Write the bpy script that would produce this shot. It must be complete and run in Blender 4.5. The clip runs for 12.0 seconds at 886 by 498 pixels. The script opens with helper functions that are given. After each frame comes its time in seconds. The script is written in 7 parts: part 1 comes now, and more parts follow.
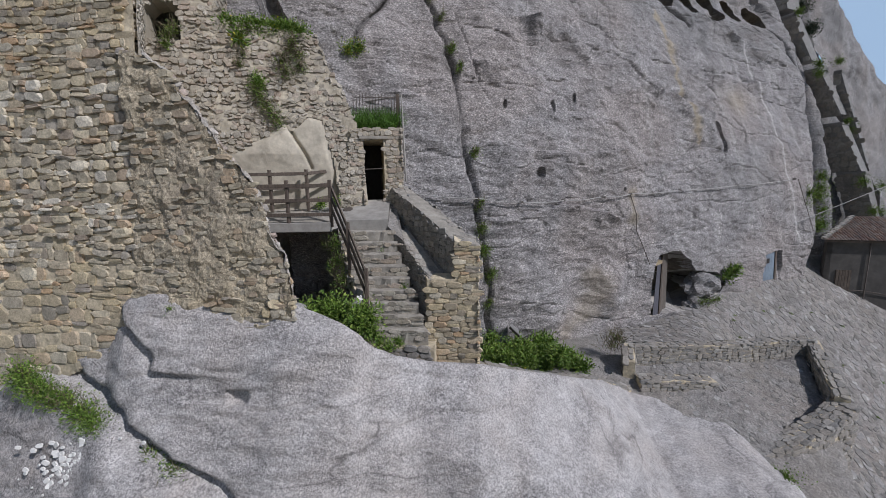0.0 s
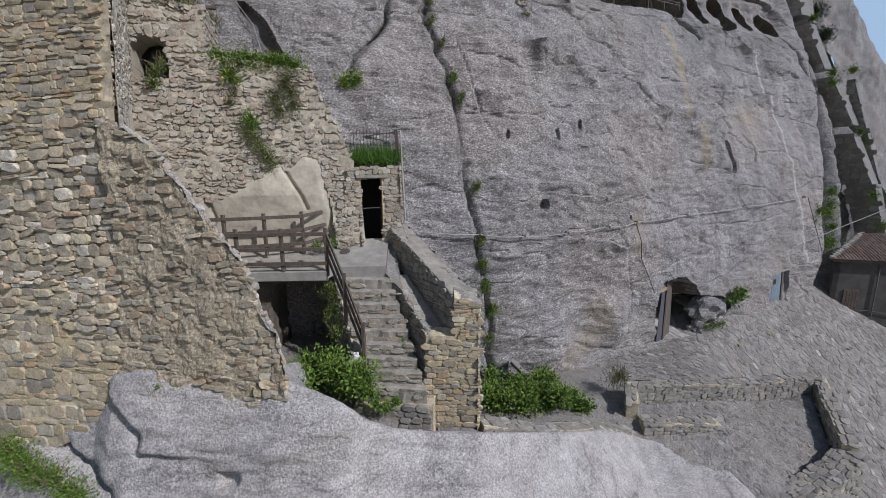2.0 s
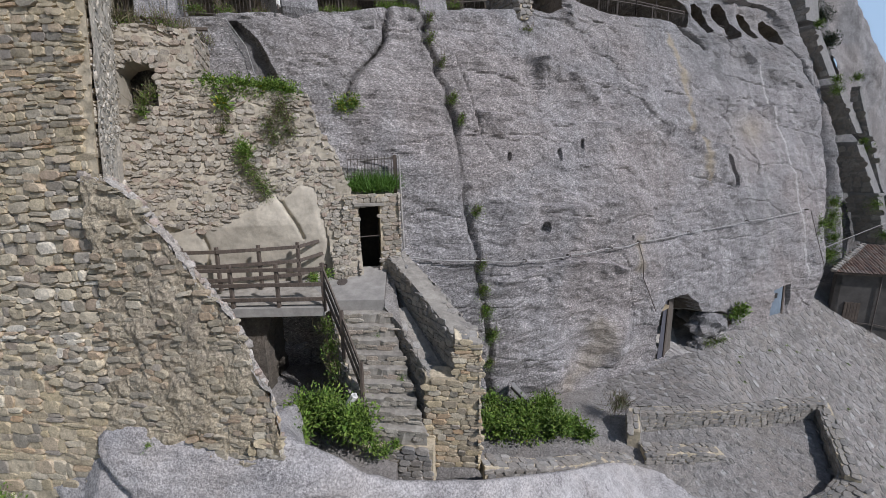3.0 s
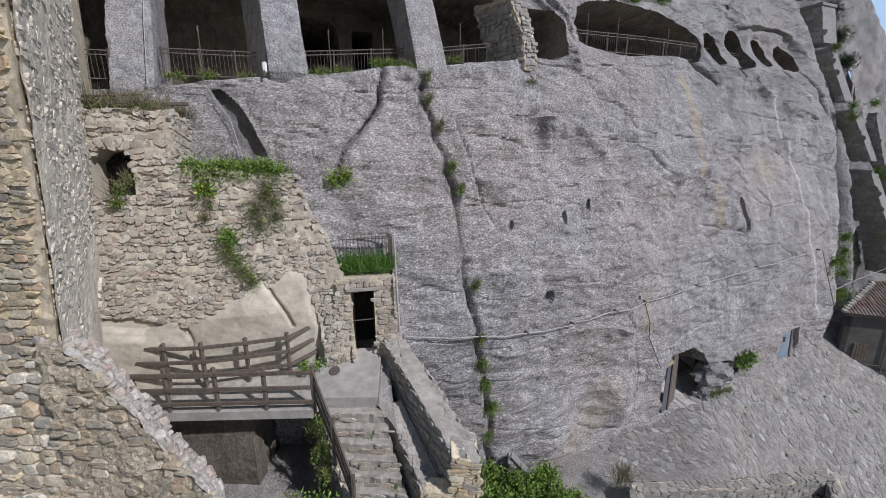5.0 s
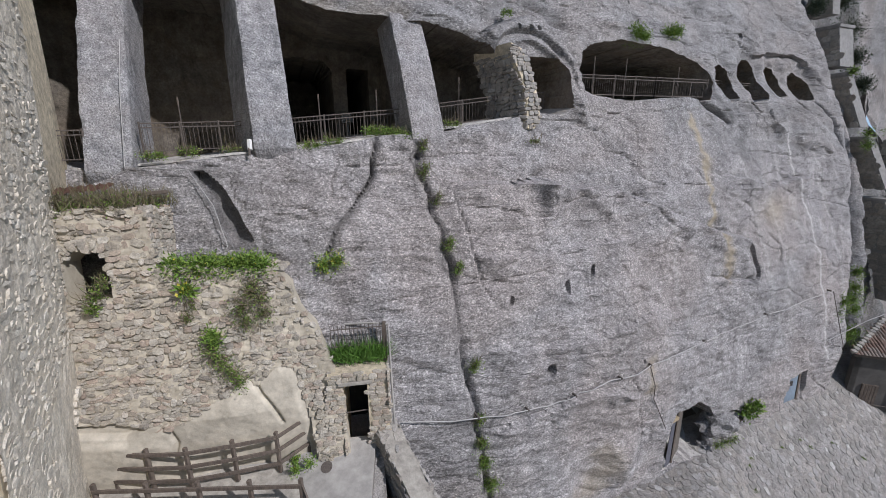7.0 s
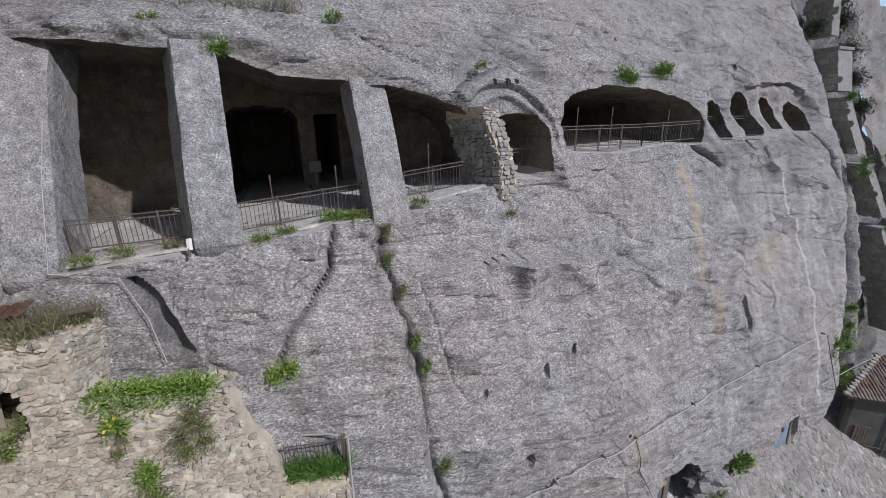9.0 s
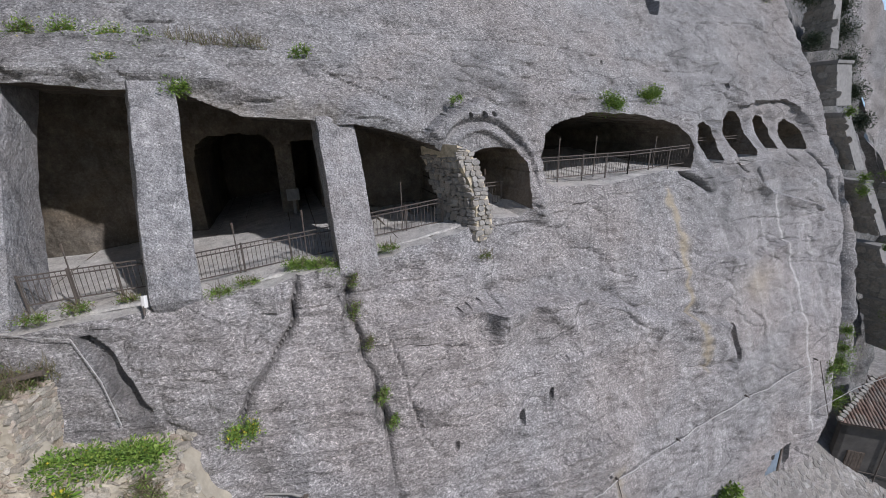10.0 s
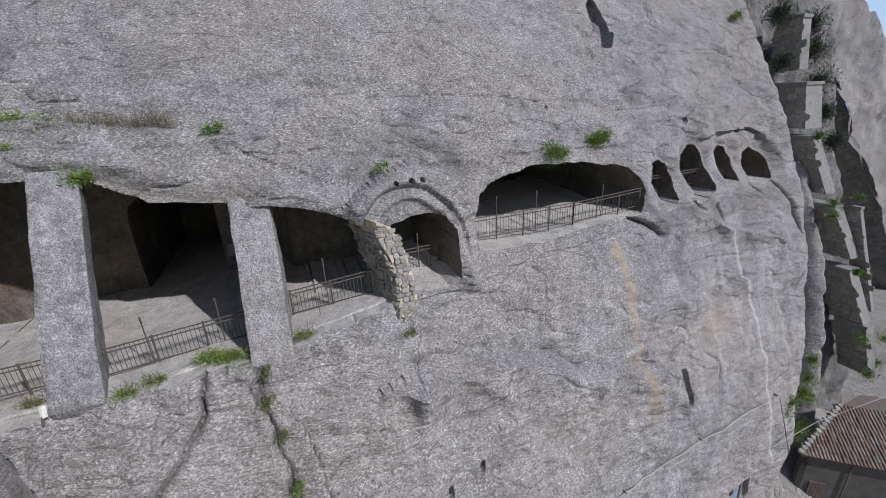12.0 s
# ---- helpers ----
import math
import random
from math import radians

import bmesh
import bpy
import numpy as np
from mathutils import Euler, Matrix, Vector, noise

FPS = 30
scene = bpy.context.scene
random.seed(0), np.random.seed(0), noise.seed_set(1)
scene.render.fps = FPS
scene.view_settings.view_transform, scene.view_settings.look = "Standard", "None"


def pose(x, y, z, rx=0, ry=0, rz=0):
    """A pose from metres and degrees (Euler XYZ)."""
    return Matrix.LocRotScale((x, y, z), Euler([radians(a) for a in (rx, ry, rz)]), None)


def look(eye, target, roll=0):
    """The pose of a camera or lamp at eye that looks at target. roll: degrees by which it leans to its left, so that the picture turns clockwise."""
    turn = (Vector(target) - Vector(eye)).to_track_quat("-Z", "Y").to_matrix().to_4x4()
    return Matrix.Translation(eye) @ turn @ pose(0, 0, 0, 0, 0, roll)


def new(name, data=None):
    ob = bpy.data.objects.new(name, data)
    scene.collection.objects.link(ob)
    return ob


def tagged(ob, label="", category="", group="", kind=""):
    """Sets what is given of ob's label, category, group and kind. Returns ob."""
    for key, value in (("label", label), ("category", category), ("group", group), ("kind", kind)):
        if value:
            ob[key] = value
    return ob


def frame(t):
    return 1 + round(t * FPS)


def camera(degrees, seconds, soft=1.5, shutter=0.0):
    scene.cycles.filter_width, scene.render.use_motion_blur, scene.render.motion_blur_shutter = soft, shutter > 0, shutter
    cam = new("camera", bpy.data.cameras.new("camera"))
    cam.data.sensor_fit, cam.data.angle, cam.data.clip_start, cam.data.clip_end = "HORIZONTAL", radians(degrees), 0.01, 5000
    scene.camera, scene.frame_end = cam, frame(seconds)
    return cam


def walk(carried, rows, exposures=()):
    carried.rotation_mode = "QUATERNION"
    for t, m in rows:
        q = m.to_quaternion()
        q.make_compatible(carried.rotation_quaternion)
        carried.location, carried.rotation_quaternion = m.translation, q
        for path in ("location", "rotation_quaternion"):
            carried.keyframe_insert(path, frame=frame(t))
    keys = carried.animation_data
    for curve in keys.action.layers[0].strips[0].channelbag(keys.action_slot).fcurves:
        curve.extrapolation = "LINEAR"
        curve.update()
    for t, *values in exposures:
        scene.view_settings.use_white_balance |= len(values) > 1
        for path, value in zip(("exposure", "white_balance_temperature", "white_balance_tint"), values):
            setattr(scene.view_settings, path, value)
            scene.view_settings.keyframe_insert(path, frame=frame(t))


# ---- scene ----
cam = camera(96.3, 12.0, 0.8)
PATH = [
    (0, (1.615, 0.815, 3.732), (1.422, 2.781, 3.417), -0.8),
    (0.5, (1.637, 1.014, 4.32), (1.437, 2.975, 3.98), -0.6),
    (1, (1.653, 1.156, 4.803), (1.447, 3.113, 4.446), -0.6),
    (1.5, (1.634, 1.324, 5.109), (1.43, 3.28, 4.746), -0.6),
    (2, (1.618, 1.549, 5.516), (1.418, 3.504, 5.142), -0.6),
    (2.5, (1.559, 1.801, 6.024), (1.365, 3.752, 5.633), -0.5),
    (3, (1.509, 2.1, 6.68), (1.32, 4.048, 6.269), -0.5),
    (5, (1.504, 3.498, 9.592), (1.311, 5.432, 9.118), -0.3),
    (5.5, (1.519, 3.854, 10.285), (1.327, 5.784, 9.797), -0.4),
    (6, (1.505, 4.239, 11.0), (1.312, 6.165, 10.497), -0.4),
    (6.5, (1.491, 4.575, 11.668), (1.293, 6.497, 11.152), -0.4),
    (7, (1.519, 4.946, 12.431), (1.32, 6.863, 11.896), -0.4),
    (9, (2.29, 7.019, 15.31), (2.111, 8.92, 14.713), -1.0),
    (9.5, (2.72, 7.522, 16.017), (2.539, 9.417, 15.406), -1.1),
    (10, (3.244, 8.041, 16.754), (3.052, 9.931, 16.127), -1.2),
    (10.5, (3.885, 8.506, 17.492), (3.688, 10.389, 16.848), -1.4),
    (11, (4.651, 8.969, 18.318), (4.455, 10.845, 17.653), -1.9),
    (11.5, (5.28, 9.327, 18.95), (5.086, 11.198, 18.271), -2.3),
    (12, (5.82, 9.598, 19.414), (5.616, 11.463, 18.721), -2.5),
]
walk(cam, [(t, look(eye, target, roll)) for t, eye, target, roll in PATH], [(0, -0.5, 6120, 16), (3, -0.34, 6120, 16), (5, -0.15, 6120, 16), (12, -0.14, 6150, 16)])

# ---- world, sun, exposure ----
SUN_AZ, SUN_EL = radians(119.0), radians(40.5)   # azimuth clockwise from +y
to_sun = Vector((math.sin(SUN_AZ) * math.cos(SUN_EL), math.cos(SUN_AZ) * math.cos(SUN_EL), math.sin(SUN_EL)))
world = bpy.data.worlds.new("sky")
scene.world = world
world.use_nodes = True
wn = world.node_tree.nodes
sky = wn.new("ShaderNodeTexSky")
sky.sky_type, sky.sun_disc = "NISHITA", False
sky.sun_elevation, sky.sun_rotation = SUN_EL, SUN_AZ
sky.air_density, sky.dust_density = 1.2, 0.4
wn["Background"].inputs["Strength"].default_value = 0.078
world.node_tree.links.new(sky.outputs[0], wn["Background"].inputs["Color"])
lamp = bpy.data.lights.new("sun", "SUN")
lamp.energy, lamp.angle, lamp.color = 4.05, radians(1.0), (1.0, 0.98, 0.955)
sun = new("sun", lamp)
sun.matrix_world = look((20, -30, 60), Vector((20, -30, 60)) - to_sun)

# ---- the cliff's frame: a runs along it, n into it ----
CA, SA = math.cos(radians(27.0)), math.sin(radians(27.0))


def at(a, n, z):
    return Vector((a * CA - n * SA, a * SA + n * CA, z))


def slope(a, z):
    """The cliff's smooth face: depth n over a and z."""
    p, q = (np.clip(a, -8, 40) - 15) / 12, (z - 9) / 8
    return (15.787 + 2.871 * q + 1.141 * q**2 - 0.059 * q**3 + 1.025 * p + 0.096 * p * q - 0.355 * p * q**2
            + 0.878 * p**2 - 0.024 * p**2 * q - 0.544 * p**3)


# ---- noise on arrays ----
def lattice(x, y, z, seed):
    i, j, k = (np.floor(v).astype(np.int64) for v in (x, y, z))
    u, v, w = x - i, y - j, z - k
    u, v, w = (f * f * (3 - 2 * f) for f in (u, v, w))

    def h(i, j, k):
        m = (i * 374761393 + j * 668265263 + k * 2147483647 + seed * 1274126177) & 0xFFFFFFFF
        m = ((m ^ (m >> 13)) * 1274126177) & 0xFFFFFFFF
        return ((m ^ (m >> 16)) & 0xFFFF) / 32767.5 - 1

    def mix(a, b, t):
        return a + (b - a) * t
    return mix(mix(mix(h(i, j, k), h(i + 1, j, k), u), mix(h(i, j + 1, k), h(i + 1, j + 1, k), u), v),
               mix(mix(h(i, j, k + 1), h(i + 1, j, k + 1), u), mix(h(i, j + 1, k + 1), h(i + 1, j + 1, k + 1), u), v), w)


def fbm(x, y, z, size, octaves=4, seed=0, gain=0.5):
    x, y, z = (np.asarray(v, float) for v in np.broadcast_arrays(x, y, z))
    total, amp = np.zeros(x.shape), 1.0
    for o in range(octaves):
        f = 2.0**o / size
        total += amp * lattice(x * f + 17.3 * o, y * f - 9.1 * o, z * f + 4.7 * o, seed + o)
        amp *= gain
    return total


def smooth(lo, hi, v):
    f = np.clip((v - lo) / (hi - lo), 0, 1)
    return f * f * (3 - 2 * f)


def poly_sd(a, z, poly):
    """Signed distance to a polygon in the a-z plane; inside is negative."""
    best, inside = np.full(a.shape, 1e9), np.zeros(a.shape, bool)
    for (x0, y0), (x1, y1) in zip(poly, poly[1:] + poly[:1]):
        dx, dy = x1 - x0, y1 - y0
        t = np.clip(((a - x0) * dx + (z - y0) * dy) / (dx * dx + dy * dy), 0, 1)
        best = np.minimum(best, np.hypot(a - x0 - t * dx, z - y0 - t * dy))
        if abs(dy) > 1e-9:
            inside ^= ((y0 > z) != (y1 > z)) & (a < dx * (z - y0) / dy + x0)
    return np.where(inside, -best, best)


def line_d(a, z, line):
    best = np.full(a.shape, 1e9)
    for (x0, y0), (x1, y1) in zip(line, line[1:]):
        dx, dy = x1 - x0, y1 - y0
        t = np.clip(((a - x0) * dx + (z - y0) * dy) / (dx * dx + dy * dy), 0, 1)
        best = np.minimum(best, np.hypot(a - x0 - t * dx, z - y0 - t * dy))
    return best


def relief(a, z):
    """The cliff's own billows, strata and roughness over its smooth face."""
    n = 0.22 * fbm(a, z, 1.0, 5.0, 3, 1) + 0.12 * fbm(a * 0.7, z * 1.1, 2.0, 2.4, 4, 4, 0.55) + 0.06 * fbm(a * 0.6, z * 1.5, 2.0, 0.9, 4, 2, 0.62) + 0.04 * fbm(a * 0.8, z * 1.3, 3.0, 0.3, 2, 3)
    ridge = 1 - np.abs(fbm(a * 0.4 + 0.25 * z, z * 1.2, 0, 2.2, 4, 21))
    n = n + 0.07 * smooth(0.92, 1.0, ridge)
    n = n + 0.07 * np.abs(fbm(a * 0.55 + 0.3 * z, z * 1.3, 9, 1.3, 3, 14, 0.55)) * smooth(34, 24, a)
    n = n + 0.45 * np.exp(-(((a - 14.2) / 0.9) ** 2) - ((z + 1.7) / 1.1) ** 2) - 0.4 * np.exp(-(((a - 16.2) / 0.7) ** 2) - ((z + 1.6) / 1.3) ** 2) - 0.3 * np.exp(-(((a - 12.4) / 0.9) ** 2) - ((z + 2.0) / 0.9) ** 2)
    brow = np.interp(a, [-9, 4, 8, 11.5, 12.5], [18.3, 17.7, 16.7, 15.7, 15.5])
    return n - 0.45 * np.exp(-(((z - brow - 0.55) / 0.5) ** 2)) * smooth(13.0, 10.5, a)


# ---- materials ----
def material(name, rough=0.9, metal=0.0):
    m = bpy.data.materials.new(name)
    m.use_nodes = True
    b = m.node_tree.nodes["Principled BSDF"]
    b.inputs["Roughness"].default_value, b.inputs["Metallic"].default_value = rough, metal
    b.inputs["Specular IOR Level"].default_value = 0.25
    return m, m.node_tree.nodes, m.node_tree.links, b


def coords(nodes, links, scale=(1, 1, 1)):
    c, mp = nodes.new("ShaderNodeTexCoord"), nodes.new("ShaderNodeMapping")
    links.new(c.outputs["Object"], mp.inputs["Vector"])
    mp.inputs["Scale"].default_value = scale
    return mp.outputs["Vector"]


def tex(nodes, links, vec, scale, detail=6, rough=0.6, distort=0.0):
    n = nodes.new("ShaderNodeTexNoise")
    n.inputs["Scale"].default_value, n.inputs["Detail"].default_value = scale, detail
    n.inputs["Roughness"].default_value, n.inputs["Distortion"].default_value = rough, distort
    links.new(vec, n.inputs["Vector"])
    return n.outputs["Fac"]


def ramp(nodes, links, fac, *stops):
    r = nodes.new("ShaderNodeValToRGB")
    e = r.color_ramp.elements
    while len(e) < len(stops):
        e.new(0.5)
    for el, (p, col) in zip(e, stops):
        el.position, el.color = p, (*(col if isinstance(col, tuple) else (col,) * 3), 1)
    links.new(fac, r.inputs["Fac"])
    return r.outputs["Color"]


def blend(nodes, links, fac, one, two, how="MIX"):
    m = nodes.new("ShaderNodeMix")
    m.data_type, m.blend_type = "RGBA", how
    for sock, v in ((m.inputs["Factor"], fac), (m.inputs["A"], one), (m.inputs["B"], two)):
        if isinstance(v, (int, float)):
            sock.default_value = v
        elif isinstance(v, tuple):
            sock.default_value = (*v, 1)
        else:
            links.new(v, sock)
    return m.outputs["Result"]


def bump(nodes, links, b, height, strength, dist):
    n = nodes.new("ShaderNodeBump")
    n.inputs["Strength"].default_value, n.inputs["Distance"].default_value = strength, dist
    links.new(height, n.inputs["Height"])
    links.new(n.outputs["Normal"], b.inputs["Normal"])


def rock_material(name, dark, light, warm, fine=1.0, contrast=0.8, mottle=0.8, rough=0.085):
    m, n, l, b = material(name)
    v = coords(n, l)
    big = tex(n, l, v, 0.35, 5, 0.6, 0.4)
    mid = tex(n, l, v, 2.2 * fine, 9, 0.72)
    grain = tex(n, l, v, 13.0 * fine, 6, 0.85)
    pits = n.new("ShaderNodeTexVoronoi")
    pits.inputs["Scale"].default_value = 7.0 * fine
    pits.inputs["Randomness"].default_value = 1.0
    l.new(tex_vec(n, l, v, 3.0, 0.25), pits.inputs["Vector"])
    col = ramp(n, l, mid, (0.32, dark), (0.5, tuple(0.5 * (p + q) for p, q in zip(dark, light))), (0.68, light))
    col = blend(n, l, ramp(n, l, big, (0.48, 0.0), (0.7, 0.65)), col, warm)
    patch = tex(n, l, coords(n, l, (0.7, 0.7, 1.3)), 0.8, 6, 0.68, 0.8)
    col = blend(n, l, mottle, col, ramp(n, l, patch, (0.3, 0.68), (0.48, 0.96), (0.58, 1.06), (0.72, 1.3)), "MULTIPLY")
    col = blend(n, l, ramp(n, l, tex(n, l, v, 0.22, 4, 0.6, 1.0), (0.45, 0.0), (0.7, 0.35)), col, (0.31, 0.265, 0.235))
    col = blend(n, l, contrast, col, ramp(n, l, grain, (0.37, 0.15), (0.46, 0.8), (0.54, 1.15), (0.63, 2.0)), "MULTIPLY")
    col = blend(n, l, 0.45 * contrast, col, ramp(n, l, pits.outputs["Distance"], (0.0, 0.4), (0.25, 1.0), (0.8, 1.1)), "MULTIPLY")
    sv = coords(n, l, (1.2, 1.2, 0.09))
    col = blend(n, l, 0.45, col, ramp(n, l, tex(n, l, sv, 2.0, 6, 0.7), (0.33, 0.5), (0.5, 0.95), (0.66, 1.2)), "MULTIPLY")
    l.new(col, b.inputs["Base Color"])
    h = blend(n, l, 0.55, mid, grain)
    h = blend(n, l, 0.35, h, pits.outputs["Distance"])
    bump(n, l, b, h, 1.0, rough)
    return m


def cliff_material(name):
    """Weathered limestone: broad tones, short flecks, thin joints, streaks, stains and painted shade."""
    m, n, l, b = material(name, 0.92)
    v, flat = coords(n, l), coords(n, l, (1, 1, 1.8))
    big, mid = tex(n, l, v, 0.17, 4, 0.55, 0.6), tex(n, l, coords(n, l, (0.8, 0.8, 1.2)), 0.8, 7, 0.62, 0.7)
    fleck, grain = tex(n, l, tex_vec(n, l, flat, 1.5, 0.3), 11.0, 8, 0.72), tex(n, l, v, 40.0, 4, 0.75)
    coarse = tex(n, l, flat, 2.3, 9, 0.66)
    col = ramp(n, l, mid, (0.3, (0.186, 0.181, 0.177)), (0.5, (0.258, 0.252, 0.246)), (0.7, (0.336, 0.328, 0.32)))
    col = blend(n, l, ramp(n, l, big, (0.44, 0.0), (0.62, 0.5)), col, (0.30, 0.268, 0.245))
    calm, keep = n.new("ShaderNodeAttribute"), n.new("ShaderNodeMath")
    calm.attribute_name, keep.operation = "calm", "MULTIPLY_ADD"
    keep.inputs[1].default_value, keep.inputs[2].default_value = -0.5, 0.9
    l.new(calm.outputs["Fac"], keep.inputs[0])
    col = blend(n, l, keep.outputs[0], col, ramp(n, l, fleck, (0.38, 0.35), (0.44, 0.8), (0.5, 0.95), (0.56, 1.3), (0.63, 2.2)), "MULTIPLY")
    col = blend(n, l, 0.7, col, ramp(n, l, grain, (0.4, 0.5), (0.6, 1.5)), "MULTIPLY")
    for size, bend, thin in ((0.17, 1.4, 0.005), (0.42, 0.7, 0.009)):
        crack = n.new("ShaderNodeTexVoronoi")
        crack.feature = "DISTANCE_TO_EDGE"
        crack.inputs["Scale"].default_value = size
        l.new(tex_vec(n, l, coords(n, l, (0.7, 0.7, 1.25)), 0.7, bend), crack.inputs["Vector"])
        col = blend(n, l, ramp(n, l, tex(n, l, v, 0.45 + 0.3 * size, 4), (0.46, 0.0), (0.6, 0.75)), col, ramp(n, l, crack.outputs["Distance"], (0.0, 0.32), (thin, 0.7), (2.4 * thin, 1.0)), "MULTIPLY")
    low_pale = n.new("ShaderNodeAttribute")
    low_pale.attribute_name = "low_pale"
    col = blend(n, l, low_pale.outputs["Fac"], col, (1.14, 1.115, 1.11), "MULTIPLY")
    sv = coords(n, l, (1.1, 1.1, 0.07))
    col = blend(n, l, 0.4, col, ramp(n, l, tex(n, l, sv, 2.0, 6, 0.7), (0.33, 0.6), (0.5, 0.97), (0.66, 1.2)), "MULTIPLY")
    for attr, tint in (("deposit", (0.62, 0.60, 0.57)), ("ochre", (0.40, 0.335, 0.23)), ("stain_shade", (0.09, 0.088, 0.085))):
        at_node, mul = n.new("ShaderNodeAttribute"), n.new("ShaderNodeMath")
        at_node.attribute_name, mul.operation = attr, "MULTIPLY"
        l.new(at_node.outputs["Fac"], mul.inputs[0])
        l.new(ramp(n, l, fleck, (0.3, 0.45), (0.6, 1.0)), mul.inputs[1])
        col = blend(n, l, mul.outputs[0], col, tint)
    l.new(col, b.inputs["Base Color"])
    bump(n, l, b, blend(n, l, 0.6, coarse, fleck), 1.0, 0.1)
    return m


def outcrop_material(name):
    """Bare pale limestone: soft tones, patches of grey lichen specks, a few thin joints."""
    m, n, l, b = material(name, 0.93)
    v = coords(n, l)
    soft, mid, grain = tex(n, l, v, 0.45, 5, 0.55, 0.5), tex(n, l, v, 2.6, 7, 0.65), tex(n, l, v, 22.0, 5, 0.7)
    col = ramp(n, l, mid, (0.34, (0.37, 0.352, 0.338)), (0.5, (0.47, 0.449, 0.432)), (0.66, (0.57, 0.548, 0.528)))
    col = blend(n, l, ramp(n, l, soft, (0.42, 0.0), (0.62, 0.5)), col, (0.46, 0.415, 0.378))
    specks = ramp(n, l, tex(n, l, v, 15.0, 6, 0.75), (0.47, 0.0), (0.56, 1.0))
    where = ramp(n, l, tex(n, l, coords(n, l, (0.6, 0.6, 1.2)), 1.1, 5, 0.65), (0.46, 0.08), (0.62, 0.8))
    dots = n.new("ShaderNodeMath")
    dots.operation = "MULTIPLY"
    l.new(specks, dots.inputs[0])
    l.new(where, dots.inputs[1])
    col = blend(n, l, dots.outputs[0], col, (0.2, 0.19, 0.185))
    col = blend(n, l, 0.8, col, ramp(n, l, grain, (0.4, 0.6), (0.6, 1.4)), "MULTIPLY")
    joint = n.new("ShaderNodeTexVoronoi")
    joint.feature = "DISTANCE_TO_EDGE"
    joint.inputs["Scale"].default_value = 0.3
    l.new(tex_vec(n, l, coords(n, l, (0.5, 0.5, 1.6)), 0.8, 1.2), joint.inputs["Vector"])
    col = blend(n, l, ramp(n, l, soft, (0.4, 0.1), (0.6, 0.8)), col, ramp(n, l, joint.outputs["Distance"], (0.0, 0.4), (0.006, 0.8), (0.014, 1.0)), "MULTIPLY")
    l.new(col, b.inputs["Base Color"])
    bump(n, l, b, blend(n, l, 0.45, mid, grain), 1.0, 0.075)
    return m


def tex_vec(nodes, links, vec, scale, amount):
    """A vector bent by noise, to break up regular cells."""
    n = nodes.new("ShaderNodeTexNoise")
    n.inputs["Scale"].default_value = scale
    links.new(vec, n.inputs["Vector"])
    m = nodes.new("ShaderNodeVectorMath")
    m.operation = "MULTIPLY_ADD"
    links.new(n.outputs["Color"], m.inputs[0])
    m.inputs[1].default_value = (amount,) * 3
    links.new(vec, m.inputs[2])
    return m.outputs[0]


def stone_material(name, tones, spread=1.0):
    """Rubble stones: each island or object takes its own tone."""
    m, n, l, b = material(name)
    geo, info = n.new("ShaderNodeNewGeometry"), n.new("ShaderNodeObjectInfo")
    add = n.new("ShaderNodeMath")
    add.operation = "ADD"
    l.new(geo.outputs["Random Per Island"], add.inputs[0])
    l.new(info.outputs["Random"], add.inputs[1])
    fr = n.new("ShaderNodeMath")
    fr.operation = "FRACT"
    l.new(add.outputs[0], fr.inputs[0])
    stops = [(i / (len(tones) - 1), t) for i, t in enumerate(tones)]
    col = ramp(n, l, fr.outputs[0], *stops)
    gc = n.new("ShaderNodeNewGeometry").outputs["Position"]
    mid, grain = tex(n, l, gc, 5.0, 6, 0.7), tex(n, l, gc, 24.0, 5, 0.75)
    col = blend(n, l, 0.8, col, ramp(n, l, mid, (0.3, 0.6), (0.68, 1.15)), "MULTIPLY")
    col = blend(n, l, 0.7, col, ramp(n, l, grain, (0.36, 0.55), (0.6, 1.15)), "MULTIPLY")
    l.new(col, b.inputs["Base Color"])
    bump(n, l, b, blend(n, l, 0.5, mid, grain), 0.8, 0.04)
    return m


def plain_material(name, col, var=0.25, scale=8.0, rough=0.8, metal=0.0, bumpy=0.3, stretch=(1, 1, 1)):
    m, n, l, b = material(name, rough, metal)
    v = coords(n, l, stretch)
    f, g = tex(n, l, v, scale, 6, 0.7), tex(n, l, v, scale * 0.15, 3)
    dark, light = tuple(c * (1 - var) for c in col), tuple(c * (1 + var) for c in col)
    c = ramp(n, l, f, (0.32, dark), (0.68, light))
    c = blend(n, l, 0.5, c, ramp(n, l, g, (0.35, 0.7), (0.65, 1.1)), "MULTIPLY")
    l.new(c, b.inputs["Base Color"])
    bump(n, l, b, f, bumpy, 0.03)
    return m


def leaf_material(name, tones):
    m, n, l, b = material(name, 0.6)
    geo = n.new("ShaderNodeNewGeometry")
    stops = [(i / (len(tones) - 1), t) for i, t in enumerate(tones)]
    col = ramp(n, l, geo.outputs["Random Per Island"], *stops)
    l.new(col, b.inputs["Base Color"])
    b.inputs["Transmission Weight"].default_value = 0.0
    return m


